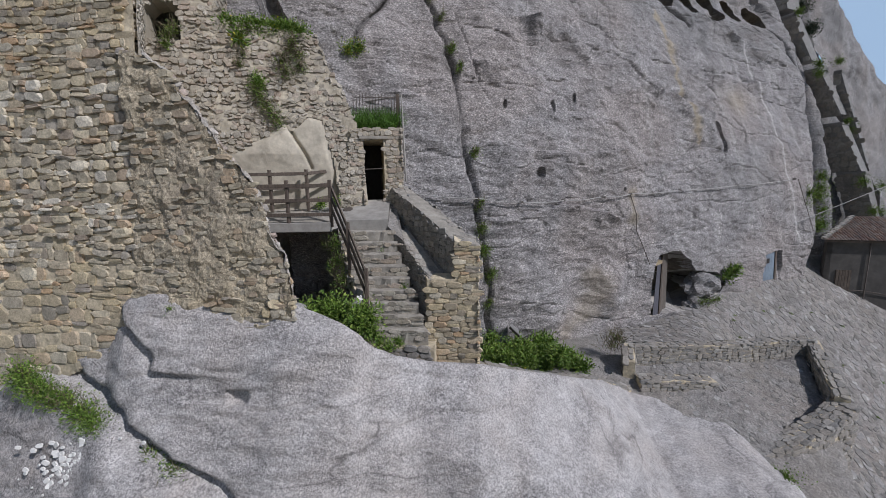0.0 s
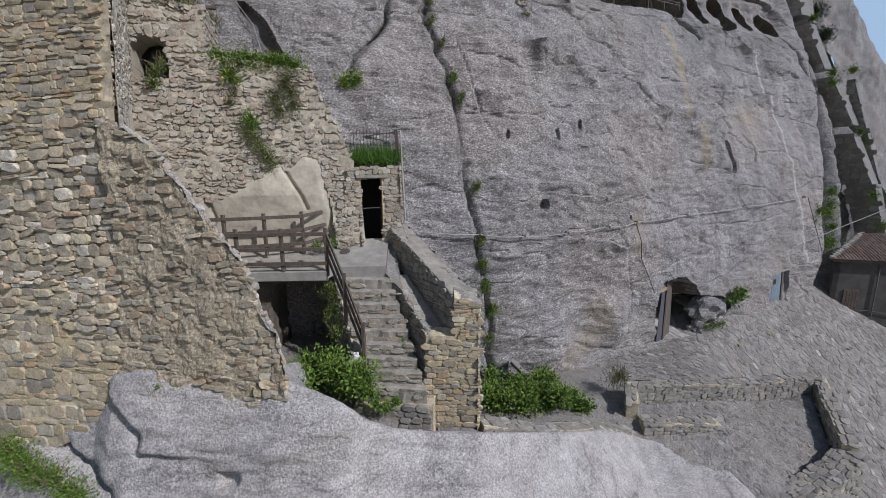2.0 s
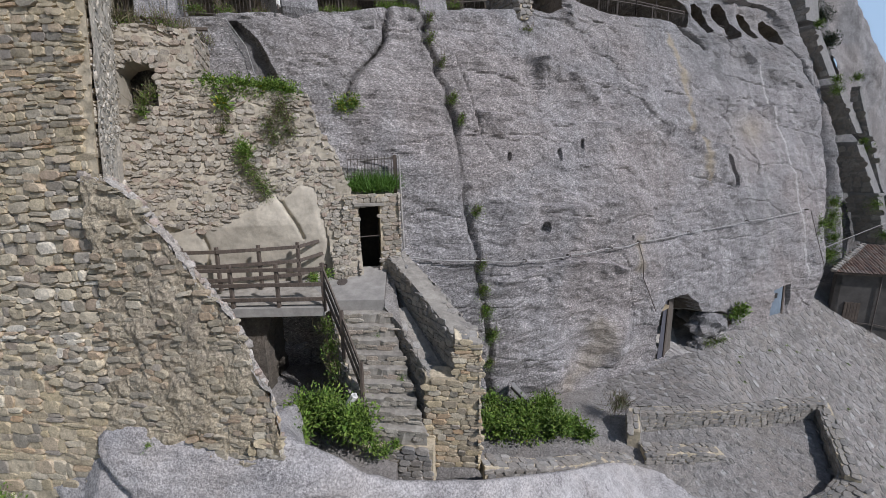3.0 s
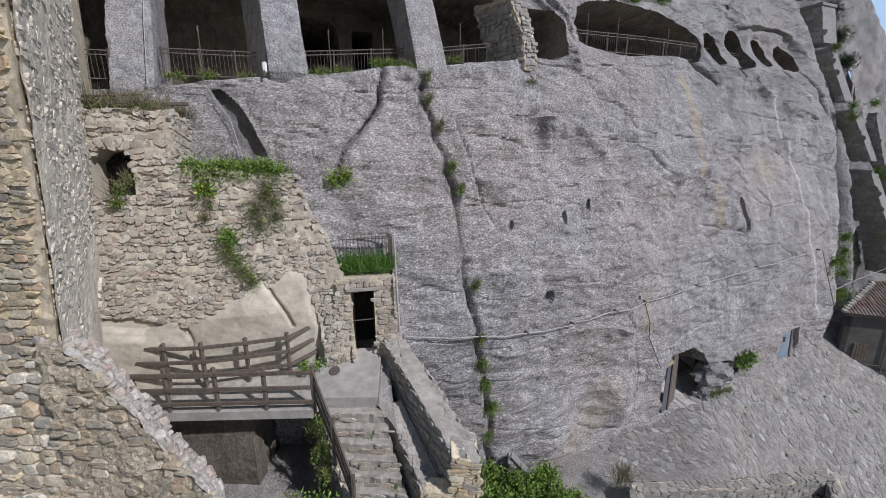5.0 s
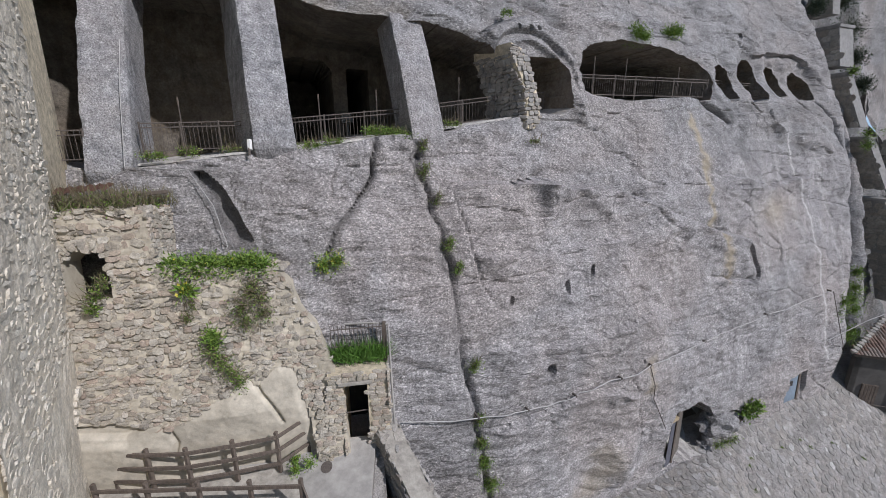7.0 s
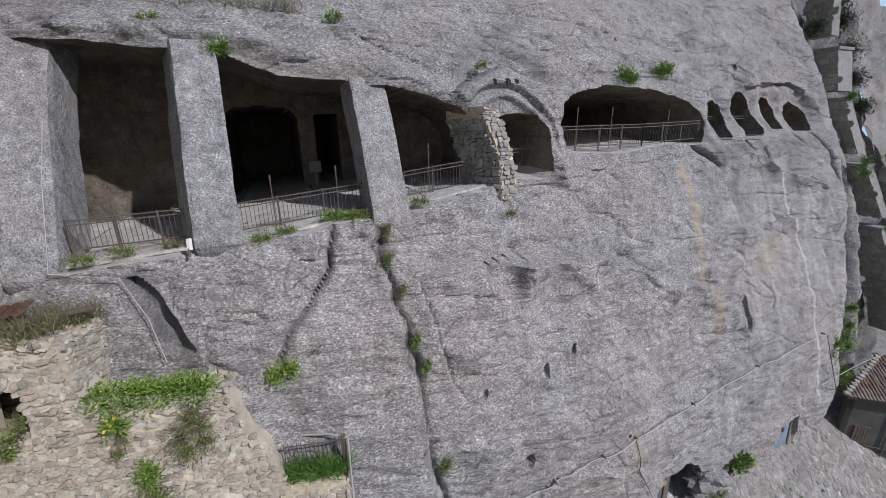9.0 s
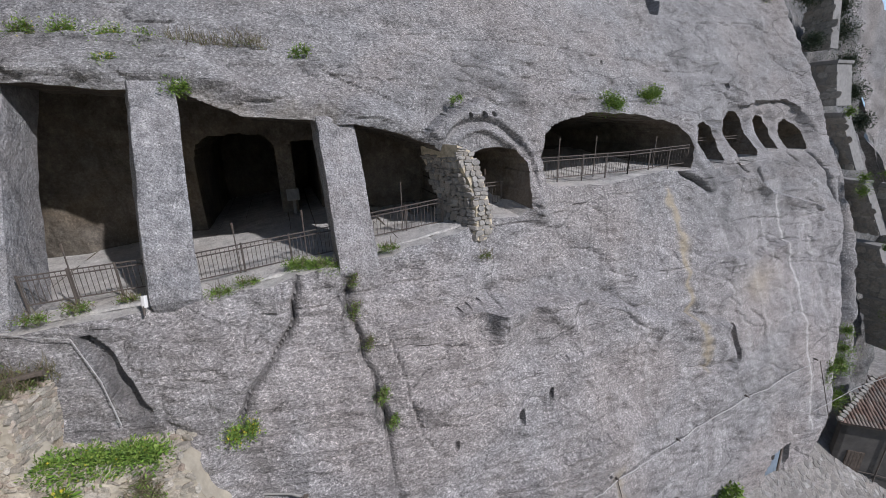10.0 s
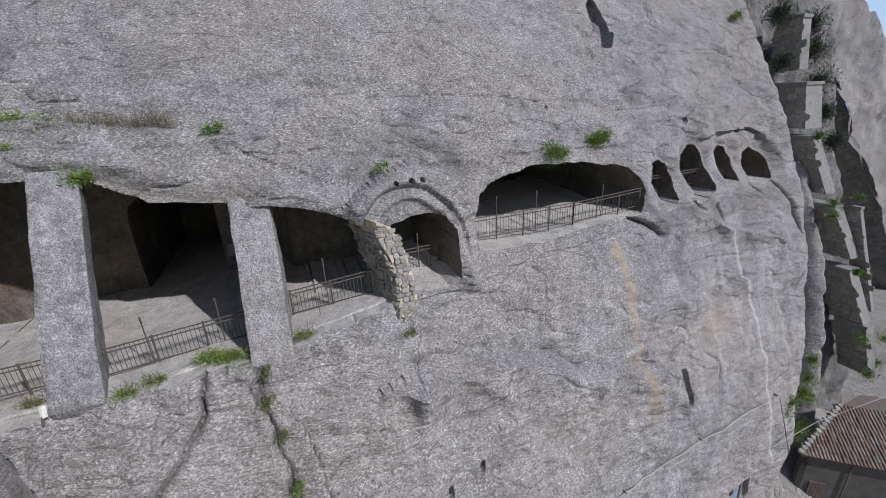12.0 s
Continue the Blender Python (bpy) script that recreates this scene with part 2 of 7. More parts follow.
M_CLIFF = cliff_material("cliff_limestone")
M_OUTCROP = outcrop_material("outcrop_limestone")
M_PILLAR = rock_material("hewn_pillar_stone", (0.16, 0.16, 0.165), (0.41, 0.405, 0.40), (0.32, 0.30, 0.285), 1.7)
# dark brown holds both the soot and the shade inside hollows
M_CAVE = rock_material("sooty_shaded_rock", (0.075, 0.066, 0.054), (0.185, 0.163, 0.13), (0.18, 0.14, 0.095), 0.7, 0.35)
M_CAVE_FLOOR = rock_material("cave_floor", (0.40, 0.385, 0.36), (0.58, 0.56, 0.52), (0.52, 0.48, 0.42), 1.2, 0.3)
# dark lichen and the gully's shade, both held in this colour
M_GULLY = rock_material("lichen_and_shade_rock", (0.07, 0.072, 0.07), (0.2, 0.2, 0.195), (0.15, 0.145, 0.13), 0.8)
M_PALE = plain_material("pale_rock", (0.52, 0.472, 0.38), 0.22, 2.4, 0.95, 0, 0.6)
M_RUBBLE = stone_material("rubble_stone", [(0.64, 0.53, 0.34), (0.42, 0.36, 0.26), (0.70, 0.59, 0.39), (0.30, 0.275, 0.225), (0.66, 0.58, 0.43), (0.54, 0.38, 0.23), (0.73, 0.66, 0.50), (0.36, 0.32, 0.27), (0.64, 0.53, 0.33), (0.50, 0.44, 0.33)])
M_GREY = stone_material("grey_stone", [(0.36, 0.33, 0.28), (0.28, 0.27, 0.25), (0.42, 0.39, 0.34), (0.32, 0.29, 0.25), (0.45, 0.43, 0.39)])
M_FIELD = stone_material("tower_field_stone", [(0.58, 0.50, 0.36), (0.40, 0.355, 0.275), (0.70, 0.61, 0.43), (0.46, 0.415, 0.34), (0.80, 0.745, 0.62), (0.62, 0.53, 0.36), (0.36, 0.325, 0.27), (0.60, 0.45, 0.305), (0.68, 0.59, 0.425), (0.52, 0.46, 0.345)])
M_THIN = stone_material("thin_bedded_stone", [(0.44, 0.385, 0.28), (0.54, 0.475, 0.345), (0.36, 0.325, 0.255), (0.61, 0.545, 0.415), (0.48, 0.425, 0.32), (0.50, 0.385, 0.26), (0.41, 0.375, 0.315)])
M_CRESTSTONE = stone_material("bleached_crest_stone", [(0.58, 0.53, 0.46), (0.45, 0.41, 0.36), (0.68, 0.64, 0.57), (0.52, 0.42, 0.35), (0.60, 0.56, 0.49), (0.42, 0.39, 0.345), (0.54, 0.43, 0.35)])
M_PALESTONE = stone_material("limewashed_stone", [(0.68, 0.62, 0.51), (0.60, 0.54, 0.44), (0.73, 0.68, 0.58), (0.56, 0.50, 0.40), (0.70, 0.64, 0.53)])
M_PAVING = stone_material("trodden_paving_stone", [(0.30, 0.288, 0.268), (0.23, 0.218, 0.2), (0.38, 0.366, 0.345), (0.27, 0.254, 0.234), (0.22, 0.208, 0.19), (0.34, 0.315, 0.28), (0.48, 0.465, 0.44)])
M_MORTAR = plain_material("lime_mortar", (0.58, 0.50, 0.36), 0.4, 5.0, 0.95, 0, 1.0)
M_MASS = rock_material("eroded_rubble_core", (0.37, 0.315, 0.22), (0.60, 0.52, 0.385), (0.55, 0.445, 0.285), 1.3, 0.5)
M_CREST = rock_material("bleached_wall_crest", (0.36, 0.335, 0.295), (0.56, 0.525, 0.465), (0.50, 0.44, 0.37), 1.4, 0.5)
M_WORN = rock_material("worn_render", (0.58, 0.52, 0.42), (0.80, 0.74, 0.62), (0.74, 0.65, 0.49), 1.0, 0.35, 0.4, 0.05)
M_TREAD = plain_material("worn_step_stone", (0.35, 0.325, 0.28), 0.3, 4.0, 0.95, 0, 0.7)
M_PLASTER = plain_material("worn_plaster", (0.50, 0.447, 0.35), 0.2, 2.0, 0.95, 0, 0.5)
M_CONCRETE = plain_material("concrete", (0.36, 0.343, 0.312), 0.2, 3.5, 0.95, 0, 0.4)
M_WOOD = plain_material("weathered_wood", (0.13, 0.105, 0.085), 0.3, 14.0, 0.8, 0, 0.4, (1, 1, 0.3))
M_IRON = plain_material("rusty_iron", (0.14, 0.12, 0.105), 0.3, 20.0, 0.7, 0.3)
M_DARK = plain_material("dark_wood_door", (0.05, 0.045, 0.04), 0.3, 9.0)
M_BLUE = plain_material("blue_painted_wood", (0.21, 0.26, 0.31), 0.15, 9.0)
M_TILE = stone_material("clay_roof_tile", [(0.22, 0.14, 0.105), (0.19, 0.135, 0.11), (0.26, 0.185, 0.145), (0.16, 0.135, 0.12), (0.29, 0.24, 0.20), (0.21, 0.175, 0.15)])
# grey render darkened, so the house front's shade sits in its colour
M_RENDER = plain_material("grey_render_in_shade", (0.115, 0.107, 0.097), 0.2, 2.0)
M_GROUND = rock_material("paved_ground", (0.215, 0.203, 0.187), (0.35, 0.333, 0.31), (0.30, 0.27, 0.23), 1.4, 0.5)
M_LEAF = leaf_material("green_leaves", [(0.11, 0.21, 0.03), (0.18, 0.30, 0.045), (0.06, 0.11, 0.02), (0.26, 0.36, 0.07), (0.13, 0.19, 0.045), (0.08, 0.15, 0.03)])
M_DRY = leaf_material("dry_leaves", [(0.16, 0.14, 0.07), (0.10, 0.10, 0.05), (0.20, 0.16, 0.10), (0.09, 0.07, 0.05)])
M_YELLOW = leaf_material("yellow_flowers", [(0.55, 0.45, 0.03), (0.45, 0.42, 0.08)])
# emits sky blue, for the added sheet that replaces the low sky
M_SKY_SHEET = bpy.data.materials.new("glowing_sky_sheet")
M_SKY_SHEET.use_nodes = True
sky_glow = M_SKY_SHEET.node_tree.nodes["Principled BSDF"]
sky_glow.inputs["Base Color"].default_value = (0.3, 0.45, 0.6, 1)
sky_glow.inputs["Emission Color"].default_value, sky_glow.inputs["Emission Strength"].default_value = (0.50, 0.68, 0.86, 1), 0.85
M_WHITE = plain_material("white_paint", (0.75, 0.74, 0.70), 0.08)


# ---- mesh helpers ----
def mesh_of(name, verts, faces, mat=None, shade=False):
    me = bpy.data.meshes.new(name)
    me.from_pydata([tuple(v) for v in verts], [], faces)
    if mat:
        me.materials.append(mat)
    if shade:
        me.polygons.foreach_set("use_smooth", [True] * len(me.polygons))
    me.update()
    return me


def put_part(name, me, parent=None, label=""):
    ob = new(name, me)
    if parent:
        ob.parent = parent
    return tagged(ob, label)


def part(name, bm, mat, parent=None, label=""):
    me = bpy.data.meshes.new(name)
    bm.to_mesh(me)
    bm.free()
    me.materials.append(mat)
    return put_part(name, me, parent, label)


def empty(name, place, label, category, group="", kind=""):
    ob = new(name)
    ob.location = place
    return tagged(ob, label, category, group, kind)


def beam_bm(p, q, w, h, bm=None, up=(0, 0, 1), bevel=0.12):
    """A bar with chamfered long edges from p to q, w across and h along up."""
    bm = bm or bmesh.new()
    p, q = Vector(p), Vector(q)
    d = (q - p).normalized()
    s = d.cross(Vector(up))
    s = s.normalized() if s.length > 1e-4 else Vector((1, 0, 0))
    u = s.cross(d)
    c = min(w, h) * bevel
    ring = [(-w / 2 + c, -h / 2), (w / 2 - c, -h / 2), (w / 2, -h / 2 + c), (w / 2, h / 2 - c), (w / 2 - c, h / 2), (-w / 2 + c, h / 2), (-w / 2, h / 2 - c), (-w / 2, -h / 2 + c)]
    lo = [bm.verts.new(p + s * x + u * y) for x, y in ring]
    hi = [bm.verts.new(q + s * x + u * y) for x, y in ring]
    for i in range(8):
        j = (i + 1) % 8
        bm.faces.new((lo[i], lo[j], hi[j], hi[i]))
    bm.faces.new(lo[::-1])
    bm.faces.new(hi)
    return bm


def grid_faces(rows, cols):
    i = np.arange((rows - 1) * cols).reshape(rows - 1, cols)[:, :-1].ravel()
    return np.stack([i, i + 1, i + cols + 1, i + cols], -1).tolist()


# ---- the cliff ----
COLONNADE = [(-9, 18.3), (-0.8, 18.05), (0.44, 17.88), (2.42, 17.78), (3.97, 17.62), (5.49, 16.88), (7.66, 16.74), (8.75, 16.62), (10.3, 16.27), (11.2, 15.85), (11.9, 15.55),
             (12.2, 14.8), (12.2, 13.2), (9.0, 12.75), (7.6, 12.55), (6.5, 12.5), (4.0, 12.1), (1.65, 11.92), (-1.45, 11.6), (-9, 11.3)]
ARCH = [(12.6, 15.5), (13.4, 15.68), (14.0, 15.72), (14.5, 15.65), (14.78, 15.2), (14.82, 14.4), (14.65, 13.6), (14.2, 13.3), (13.0, 13.35), (12.3, 13.4)]
GALLERY = [(15.62, 14.3), (15.75, 15.3), (16.1, 16.0), (16.8, 16.4), (17.74, 16.72), (19.22, 16.88), (20.8, 16.8), (22.32, 16.62), (24.2, 16.3), (24.75, 15.8), (24.9, 15.2), (24.3, 14.25), (21.8, 14.3), (18.2, 14.02)]
WINDOWS = [[(25.8, 15.5), (26.2, 16.1), (26.7, 16.35), (27.1, 16.05), (27.35, 15.3), (27.1, 14.5), (26.5, 14.2), (25.95, 14.15), (25.72, 14.6)],
           [(28.2, 15.75), (28.6, 16.4), (29.2, 16.8), (29.8, 16.7), (30.15, 16.25), (30.25, 15.5), (30.05, 14.5), (29.2, 14.2), (28.4, 14.2), (28.2, 14.7)],
           [(31.25, 15.9), (31.45, 16.3), (31.9, 16.55), (32.35, 16.45), (32.5, 15.8), (32.2, 14.75), (31.7, 14.6), (31.2, 14.7)],
           [(33.2, 15.6), (33.55, 16.1), (34.25, 16.4), (34.95, 16.1), (35.2, 15.5), (34.95, 14.6), (34.1, 14.5), (33.2, 14.6)]]
CELLAR = [(18.95, -3.1), (18.7, -0.6), (19.25, 0.1), (20.2, 0.3), (20.9, 0.2), (21.8, -0.25), (22.4, -1.0), (24.2, -1.3), (25.0, -1.9), (24.6, -2.6), (23.6, -2.7), (23.0, -3.3)]
BLUE_DOOR = [(28.6, -3.2), (28.58, -0.68), (29.4, -0.5), (30.3, -0.46), (30.32, -3.1)]
HIGH_NICHE = [(25.0, 23.8), (24.7, 22.4), (24.95, 21.65), (25.77, 21.62), (26.0, 22.8), (25.8, 23.9), (25.4, 24.1)]
GROOVE = [(0.98, 11.55), (1.3, 11.6), (1.68, 11.2), (2.1, 10.4), (2.5, 9.35), (1.84, 9.35), (1.45, 10.4)]
SLOT = [(25.2, 7.2), (25.5, 7.2), (25.62, 6.2), (25.7, 5.4), (25.4, 5.35), (25.25, 6.3)]
DOORWAY = [(4.45, 2.4), (4.45, 5.6), (5.1, 5.65), (5.75, 5.6), (5.75, 2.4)]
HOLES = [(10.45, 6.95, 0.14, 0.22), (12.9, 7.0, 0.13, 0.28), (14.17, 7.5, 0.12, 0.28), (11.9, 4.15, 0.26, 0.26), (16.6, 3.52, 0.11, 0.11), (28.9, 18.0, 0.2, 0.2), (13.55, 16.85, 0.12, 0.15), (13.95, 16.85, 0.1, 0.14), (20.6, 19.0, 0.12, 0.12), (13.0, 16.85, 0.1, 0.12)]
CRACKS = [([(7.98, 12.6), (7.72, 11.32), (7.96, 10.37), (8.2, 9.6), (8.24, 8.66), (8.3, 7.7), (8.38, 6.6), (8.52, 5.0), (8.86, 3.3), (8.94, 1.8), (9.4, -0.6), (9.6, -3.4)], 0.13, 0.32),
          ([(6.42, 12.5), (6.3, 11.6), (6.22, 11.25), (5.98, 10.89), (5.44, 10.27), (4.91, 9.67), (4.44, 8.99)], 0.115, 0.31), ([(5.97, 12.55), (5.92, 11.7)], 0.08, 0.16), ([(6.2, 12.6), (6.2, 11.9)], 0.25, 0.2),
          ([(2.45, 10.96), (2.21, 10.45)], 0.06, 0.07), ([(3.67, 9.81), (3.75, 9.5), (4.0, 9.25)], 0.06, 0.1), ([(4.73, 10.69), (4.8, 11.0), (5.0, 11.45), (5.19, 11.9)], 0.07, 0.08),
          ([(2.26, 10.28), (2.81, 10.01), (3.72, 9.81), (4.39, 9.69)], 0.06, 0.07), ([(8.72, 10.69), (8.99, 9.72), (9.06, 8.75), (9.34, 7.57), (9.66, 7.08)], 0.07, 0.09),
          ([(8.6, 8.1), (10.0, 7.6), (10.9, 7.5)], 0.06, 0.07), ([(12.38, 10.37), (12.61, 9.62)], 0.06, 0.08), ([(16.2, 13.56), (17.4, 13.4), (18.2, 12.9), (18.11, 11.86)], 0.08, 0.1),
          ([(26.71, 7.65), (27.66, 6.96), (27.73, 6.04)], 0.1, 0.12), ([(23.5, 14.2), (24.54, 13.75), (25.4, 13.1)], 0.17, 0.5), ([(34.9, 14.6), (35.45, 13.8), (35.85, 12.7), (36.3, 11.6)], 0.16, 0.6),
          ([(29.9, 13.8), (30.2, 13.0)], 0.12, 0.15), ([(32.9, 14.5), (33.7, 13.9)], 0.12, 0.2), ([(28.0, 14.4), (29.0, 13.7)], 0.1, 0.16),
          ([(16.2, 2.8), (16.9, 0.9), (17.2, -1.2)], 0.07, 0.08), ([(8.0, 18.3), (9.5, 17.7), (11.0, 16.9)], 0.08, 0.1), ([(10.2, 20.0), (12.5, 19.0), (14.8, 17.6)], 0.08, 0.07), ([(16.0, 17.5), (18.5, 19.5), (20.0, 21.5)], 0.07, 0.06)]
# ledges: a line, how far the rock below it stands out, how far down that fades, how far the rock above is hollowed
LEDGES = [([(4.78, 8.45), (5.58, 8.44), (6.1, 8.14)], 0.1, 0.5, 0.06), ([(4.93, 9.01), (6.57, 8.92), (8.03, 8.77)], 0.09, 0.6, 0.05), ([(9.26, 8.69), (11.86, 8.42), (13.67, 8.47), (16.41, 8.57)], 0.12, 0.7, 0.07),
          ([(12.0, 10.9), (14.91, 10.6), (17.7, 10.02), (19.23, 9.2), (22.58, 8.15), (24.8, 7.5)], 0.3, 1.5, 0.3), ([(8.5, 11.13), (10.37, 11.05), (12.6, 10.9)], 0.16, 0.8, 0.16), ([(21.6, 6.0), (23.2, 5.75), (25.3, 5.3)], 0.1, 0.3, 0.22),
          ([(26.2, 13.75), (28.5, 13.6), (30.0, 12.8), (32.0, 12.45), (34.4, 11.5)], 0.2, 0.7, 0.1), ([(0.0, 8.6), (2.4, 8.1), (4.2, 8.4)], 0.12, 0.7, 0.05), ([(9.2, 5.5), (13.0, 5.0), (17.5, 5.4), (20.0, 4.9)], 0.12, 0.9, 0.05),
          ([(9.8, 2.4), (13.5, 2.9), (16.5, 2.2)], 0.12, 0.8, 0.05), ([(24, 19.5), (29, 19.3), (33, 18.0)], 0.12, 0.9, 0.05), ([(24, 22.5), (30, 21.9), (34, 21.9)], 0.12, 0.9, 0.05), ([(24.0, 10.6), (28.0, 9.9), (32.0, 10.3)], 0.14, 1.0, 0.04),
          ([(-1.0, 19.6), (4.0, 19.3), (9.0, 18.4), (12.0, 17.4)], 0.2, 0.9, 0.12), ([(15.5, 18.0), (19.0, 17.6), (23.5, 17.5)], 0.16, 0.8, 0.08), ([(30.2, 17.05), (31.4, 17.35), (32.9, 17.36), (34.3, 17.25), (35.2, 16.7)], -0.3, 0.5, -0.05)]
HOOD = [(11.0, 16.2), (11.34, 16.44), (12.54, 17.11), (13.5, 17.46), (13.9, 17.44), (14.67, 17.09), (15.66, 16.71), (16.0, 16.5)]


def cliff_edge(z):
    return np.interp(z, [-6, 0, 5, 9, 13.4, 17.7, 24.4, 45], [32.2, 33.6, 35.2, 36.2, 37.0, 37.2, 36.7, 35])


def build_cliff():
    acoords = np.concatenate([np.linspace(-12, -3.1, 30), np.arange(-3, 37.6, 0.08), np.linspace(37.8, 48, 26)])
    zcoords = np.concatenate([np.linspace(-8, -4.6, 8), np.arange(-4.5, 25.5, 0.08), np.linspace(25.8, 60, 60)])
    a, z = np.meshgrid(acoords, zcoords)
    # draw vertices near an opening's edge onto it
    polys = [(COLONNADE, "room"), (ARCH, 3.0), (GALLERY, 8.0), (CELLAR, 2.2), (BLUE_DOOR, 0.35), (HIGH_NICHE, 0.7), (GROOVE, 0.5), (SLOT, 0.45)] + [(w, 2.6) for w in WINDOWS] + [(DOORWAY, 3.0)]
    for ca, cz, ra, rz in HOLES:
        polys.append(([(ca + ra * math.cos(k), cz + rz * math.sin(k)) for k in np.linspace(0, 5.6, 9)], 0.3))
    wob_a, wob_z = 0.08 * fbm(a, z, 0, 0.9, 2, 5), 0.08 * fbm(a, z, 0, 0.9, 2, 9)
    inside = []
    for poly, depth in polys:
        w = 1.0 if len(poly) > 6 else 0.3
        c0, c1 = np.searchsorted(acoords, min(p[0] for p in poly) - 0.5), np.searchsorted(acoords, max(p[0] for p in poly) + 0.5)
        r0, r1 = np.searchsorted(zcoords, min(p[1] for p in poly) - 0.5), np.searchsorted(zcoords, max(p[1] for p in poly) + 0.5)
        box = (slice(r0, r1), slice(c0, c1))
        full = np.full(a.shape, 9.0)
        e, mask = 0.02, None
        for _ in range(2):
            pa, pz = a[box] + w * wob_a[box], z[box] + w * wob_z[box]
            sd = poly_sd(pa, pz, poly)
            if mask is None:
                mask, near = sd < -0.042, (np.abs(sd) <= 0.042) & (pa > -3)
            ga = (poly_sd(pa + e, pz, poly) - poly_sd(pa - e, pz, poly)) / (2 * e)
            gz = (poly_sd(pa, pz + e, poly) - poly_sd(pa, pz - e, poly)) / (2 * e)
            a[box], z[box] = np.where(near, a[box] - sd * ga, a[box]), np.where(near, z[box] - sd * gz, z[box])
            full[box] = sd
        hollow = np.zeros(a.shape, bool)
        hollow[box] = mask
        inside.append((hollow, full, depth))
    n = slope(a, z)
    edge = cliff_edge(z) + 0.7
    # large billows, ledges and roughness
    n = n + relief(a, z)
    uneven = np.clip(0.8 + 0.5 * fbm(a, z, 7, 1.4, 2, 17), 0.2, 1.4)
    for line, width, depth in CRACKS:
        d = line_d(a + 1.3 * wob_a, z + 1.3 * wob_z, line)
        n = n + depth * uneven * (0.4 * np.exp(-(d / width) ** 2) + 0.8 * np.exp(-d / (0.45 * width)))
    for line, out, fade, hollow in LEDGES + [(HOOD, 0.5, 1.3, 0.3)]:
        xs = [p[0] for p in line]
        dz = z + 1.5 * wob_z - np.interp(a, xs, [p[1] for p in line])
        along = smooth(xs[0] - 0.3, xs[0] + 0.5, a) * smooth(xs[-1] + 0.3, xs[-1] - 0.5, a) * (1 if line is HOOD else uneven)
        n = n - along * (out if line is HOOD else 2.5 * out) * np.where(dz < 0, np.exp(np.minimum(dz, 0) / fade), 0) * (smooth(0.06, -0.12, dz) if line is HOOD else smooth(0.03, -0.06, dz)) + along * (1.0 if line is HOOD else 1.6) * hollow * np.where(dz > 0, np.exp(-dz / (0.8 * fade)), 0)
    foot = np.interp(a, [-9, 4, 9, 12], [11.4, 12.1, 12.75, 13.2])
    n = n - 0.16 * fbm(a, z, 2, 0.8, 3, 19) * np.exp(-(((z - foot + 0.45) / 0.5) ** 2)) * smooth(13, 11, a)
    # the arch's hood
    hood = np.hypot(a - 13.25, (z - 14.7) * 0.96) + 0.5 * wob_a
    above = smooth(13.6, 14.6, z)
    n = n + 0.3 * smooth(2.05, 1.85, hood) * above - 0.25 * np.exp(-(((hood - 1.55) / 0.16) ** 2)) * above
    n = n - 0.4 * np.exp(-(((a - 15.0) / 0.35) ** 2)) * smooth(12.6, 13.6, z) * smooth(16.2, 15.4, z)
    n = n - 0.4 * np.exp(-(((a - 6.1) / 0.9) ** 2) - ((z - 12.05) / 0.5) ** 2) - 0.3 * np.exp(-(((a - 10.3) / 1.3) ** 2) - ((z - 12.6) / 0.35) ** 2)
    for w in WINDOWS:
        ca, top = sum(p[0] for p in w) / len(w), max(p[1] for p in w)
        n = n + 0.45 * smooth(0.85, 0.0, poly_sd(a, z, w)) * smooth(top - 2.2, top - 1.0, z)
    for mask, sd, depth in inside:
        if depth == "room":
            room = 26.0 + 0.3 * fbm(a, z, 0, 2.0, 3, 31) + np.interp(a, [-4, 8.6, 9.2, 12], [0, 0, -2.2, -3.4])
            n = np.where(mask, room, n)
            inner = mask & (poly_sd(a, z, [(3.0, 11.0), (2.95, 15.2), (3.1, 15.8), (3.6, 16.15), (4.6, 16.25), (5.7, 16.15), (6.1, 15.8), (6.2, 15.2), (6.2, 11.0)]) < 0)
            n = np.where(inner, 34.0, n)
            inner = mask & (poly_sd(a, z, [(7.0, 11.0), (7.0, 15.9), (8.0, 15.9), (8.0, 11.0)]) < 0)
            n = np.where(inner, 33.0, n)
        else:
            n = np.where(mask, slope(a, z) + depth * (np.clip(0.6 - sd * 2.6, 0, 1.15) if depth == 2.6 else np.clip((0.35 if depth > 1 else 0.6) - sd * (1.3 if depth > 1 else 0.5), 0, 1.15)) + 0.1 * fbm(a, z, 0, 0.6, 3, 40), n)
    # the flank turning into the gully
    past = np.clip(a - edge, -1.6, 12)
    n = n + 0.35 * np.clip(past + 1.6, 0, 1.6) ** 2 + 1.9 * np.clip(past, 0, 12)
    x, y = a * CA - n * SA, a * SA + n * CA
    verts = np.stack([x.ravel(), y.ravel(), z.ravel()], -1)
    faces = grid_faces(*a.shape)
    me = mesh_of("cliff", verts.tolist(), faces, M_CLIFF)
    # hollows: sooty walls with shade in their colour, pale trodden floors
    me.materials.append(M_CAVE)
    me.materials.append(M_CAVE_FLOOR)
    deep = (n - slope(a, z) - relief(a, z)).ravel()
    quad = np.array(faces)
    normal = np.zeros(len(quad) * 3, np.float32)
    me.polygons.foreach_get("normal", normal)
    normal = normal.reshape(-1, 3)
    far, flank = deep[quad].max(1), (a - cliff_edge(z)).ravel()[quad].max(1)
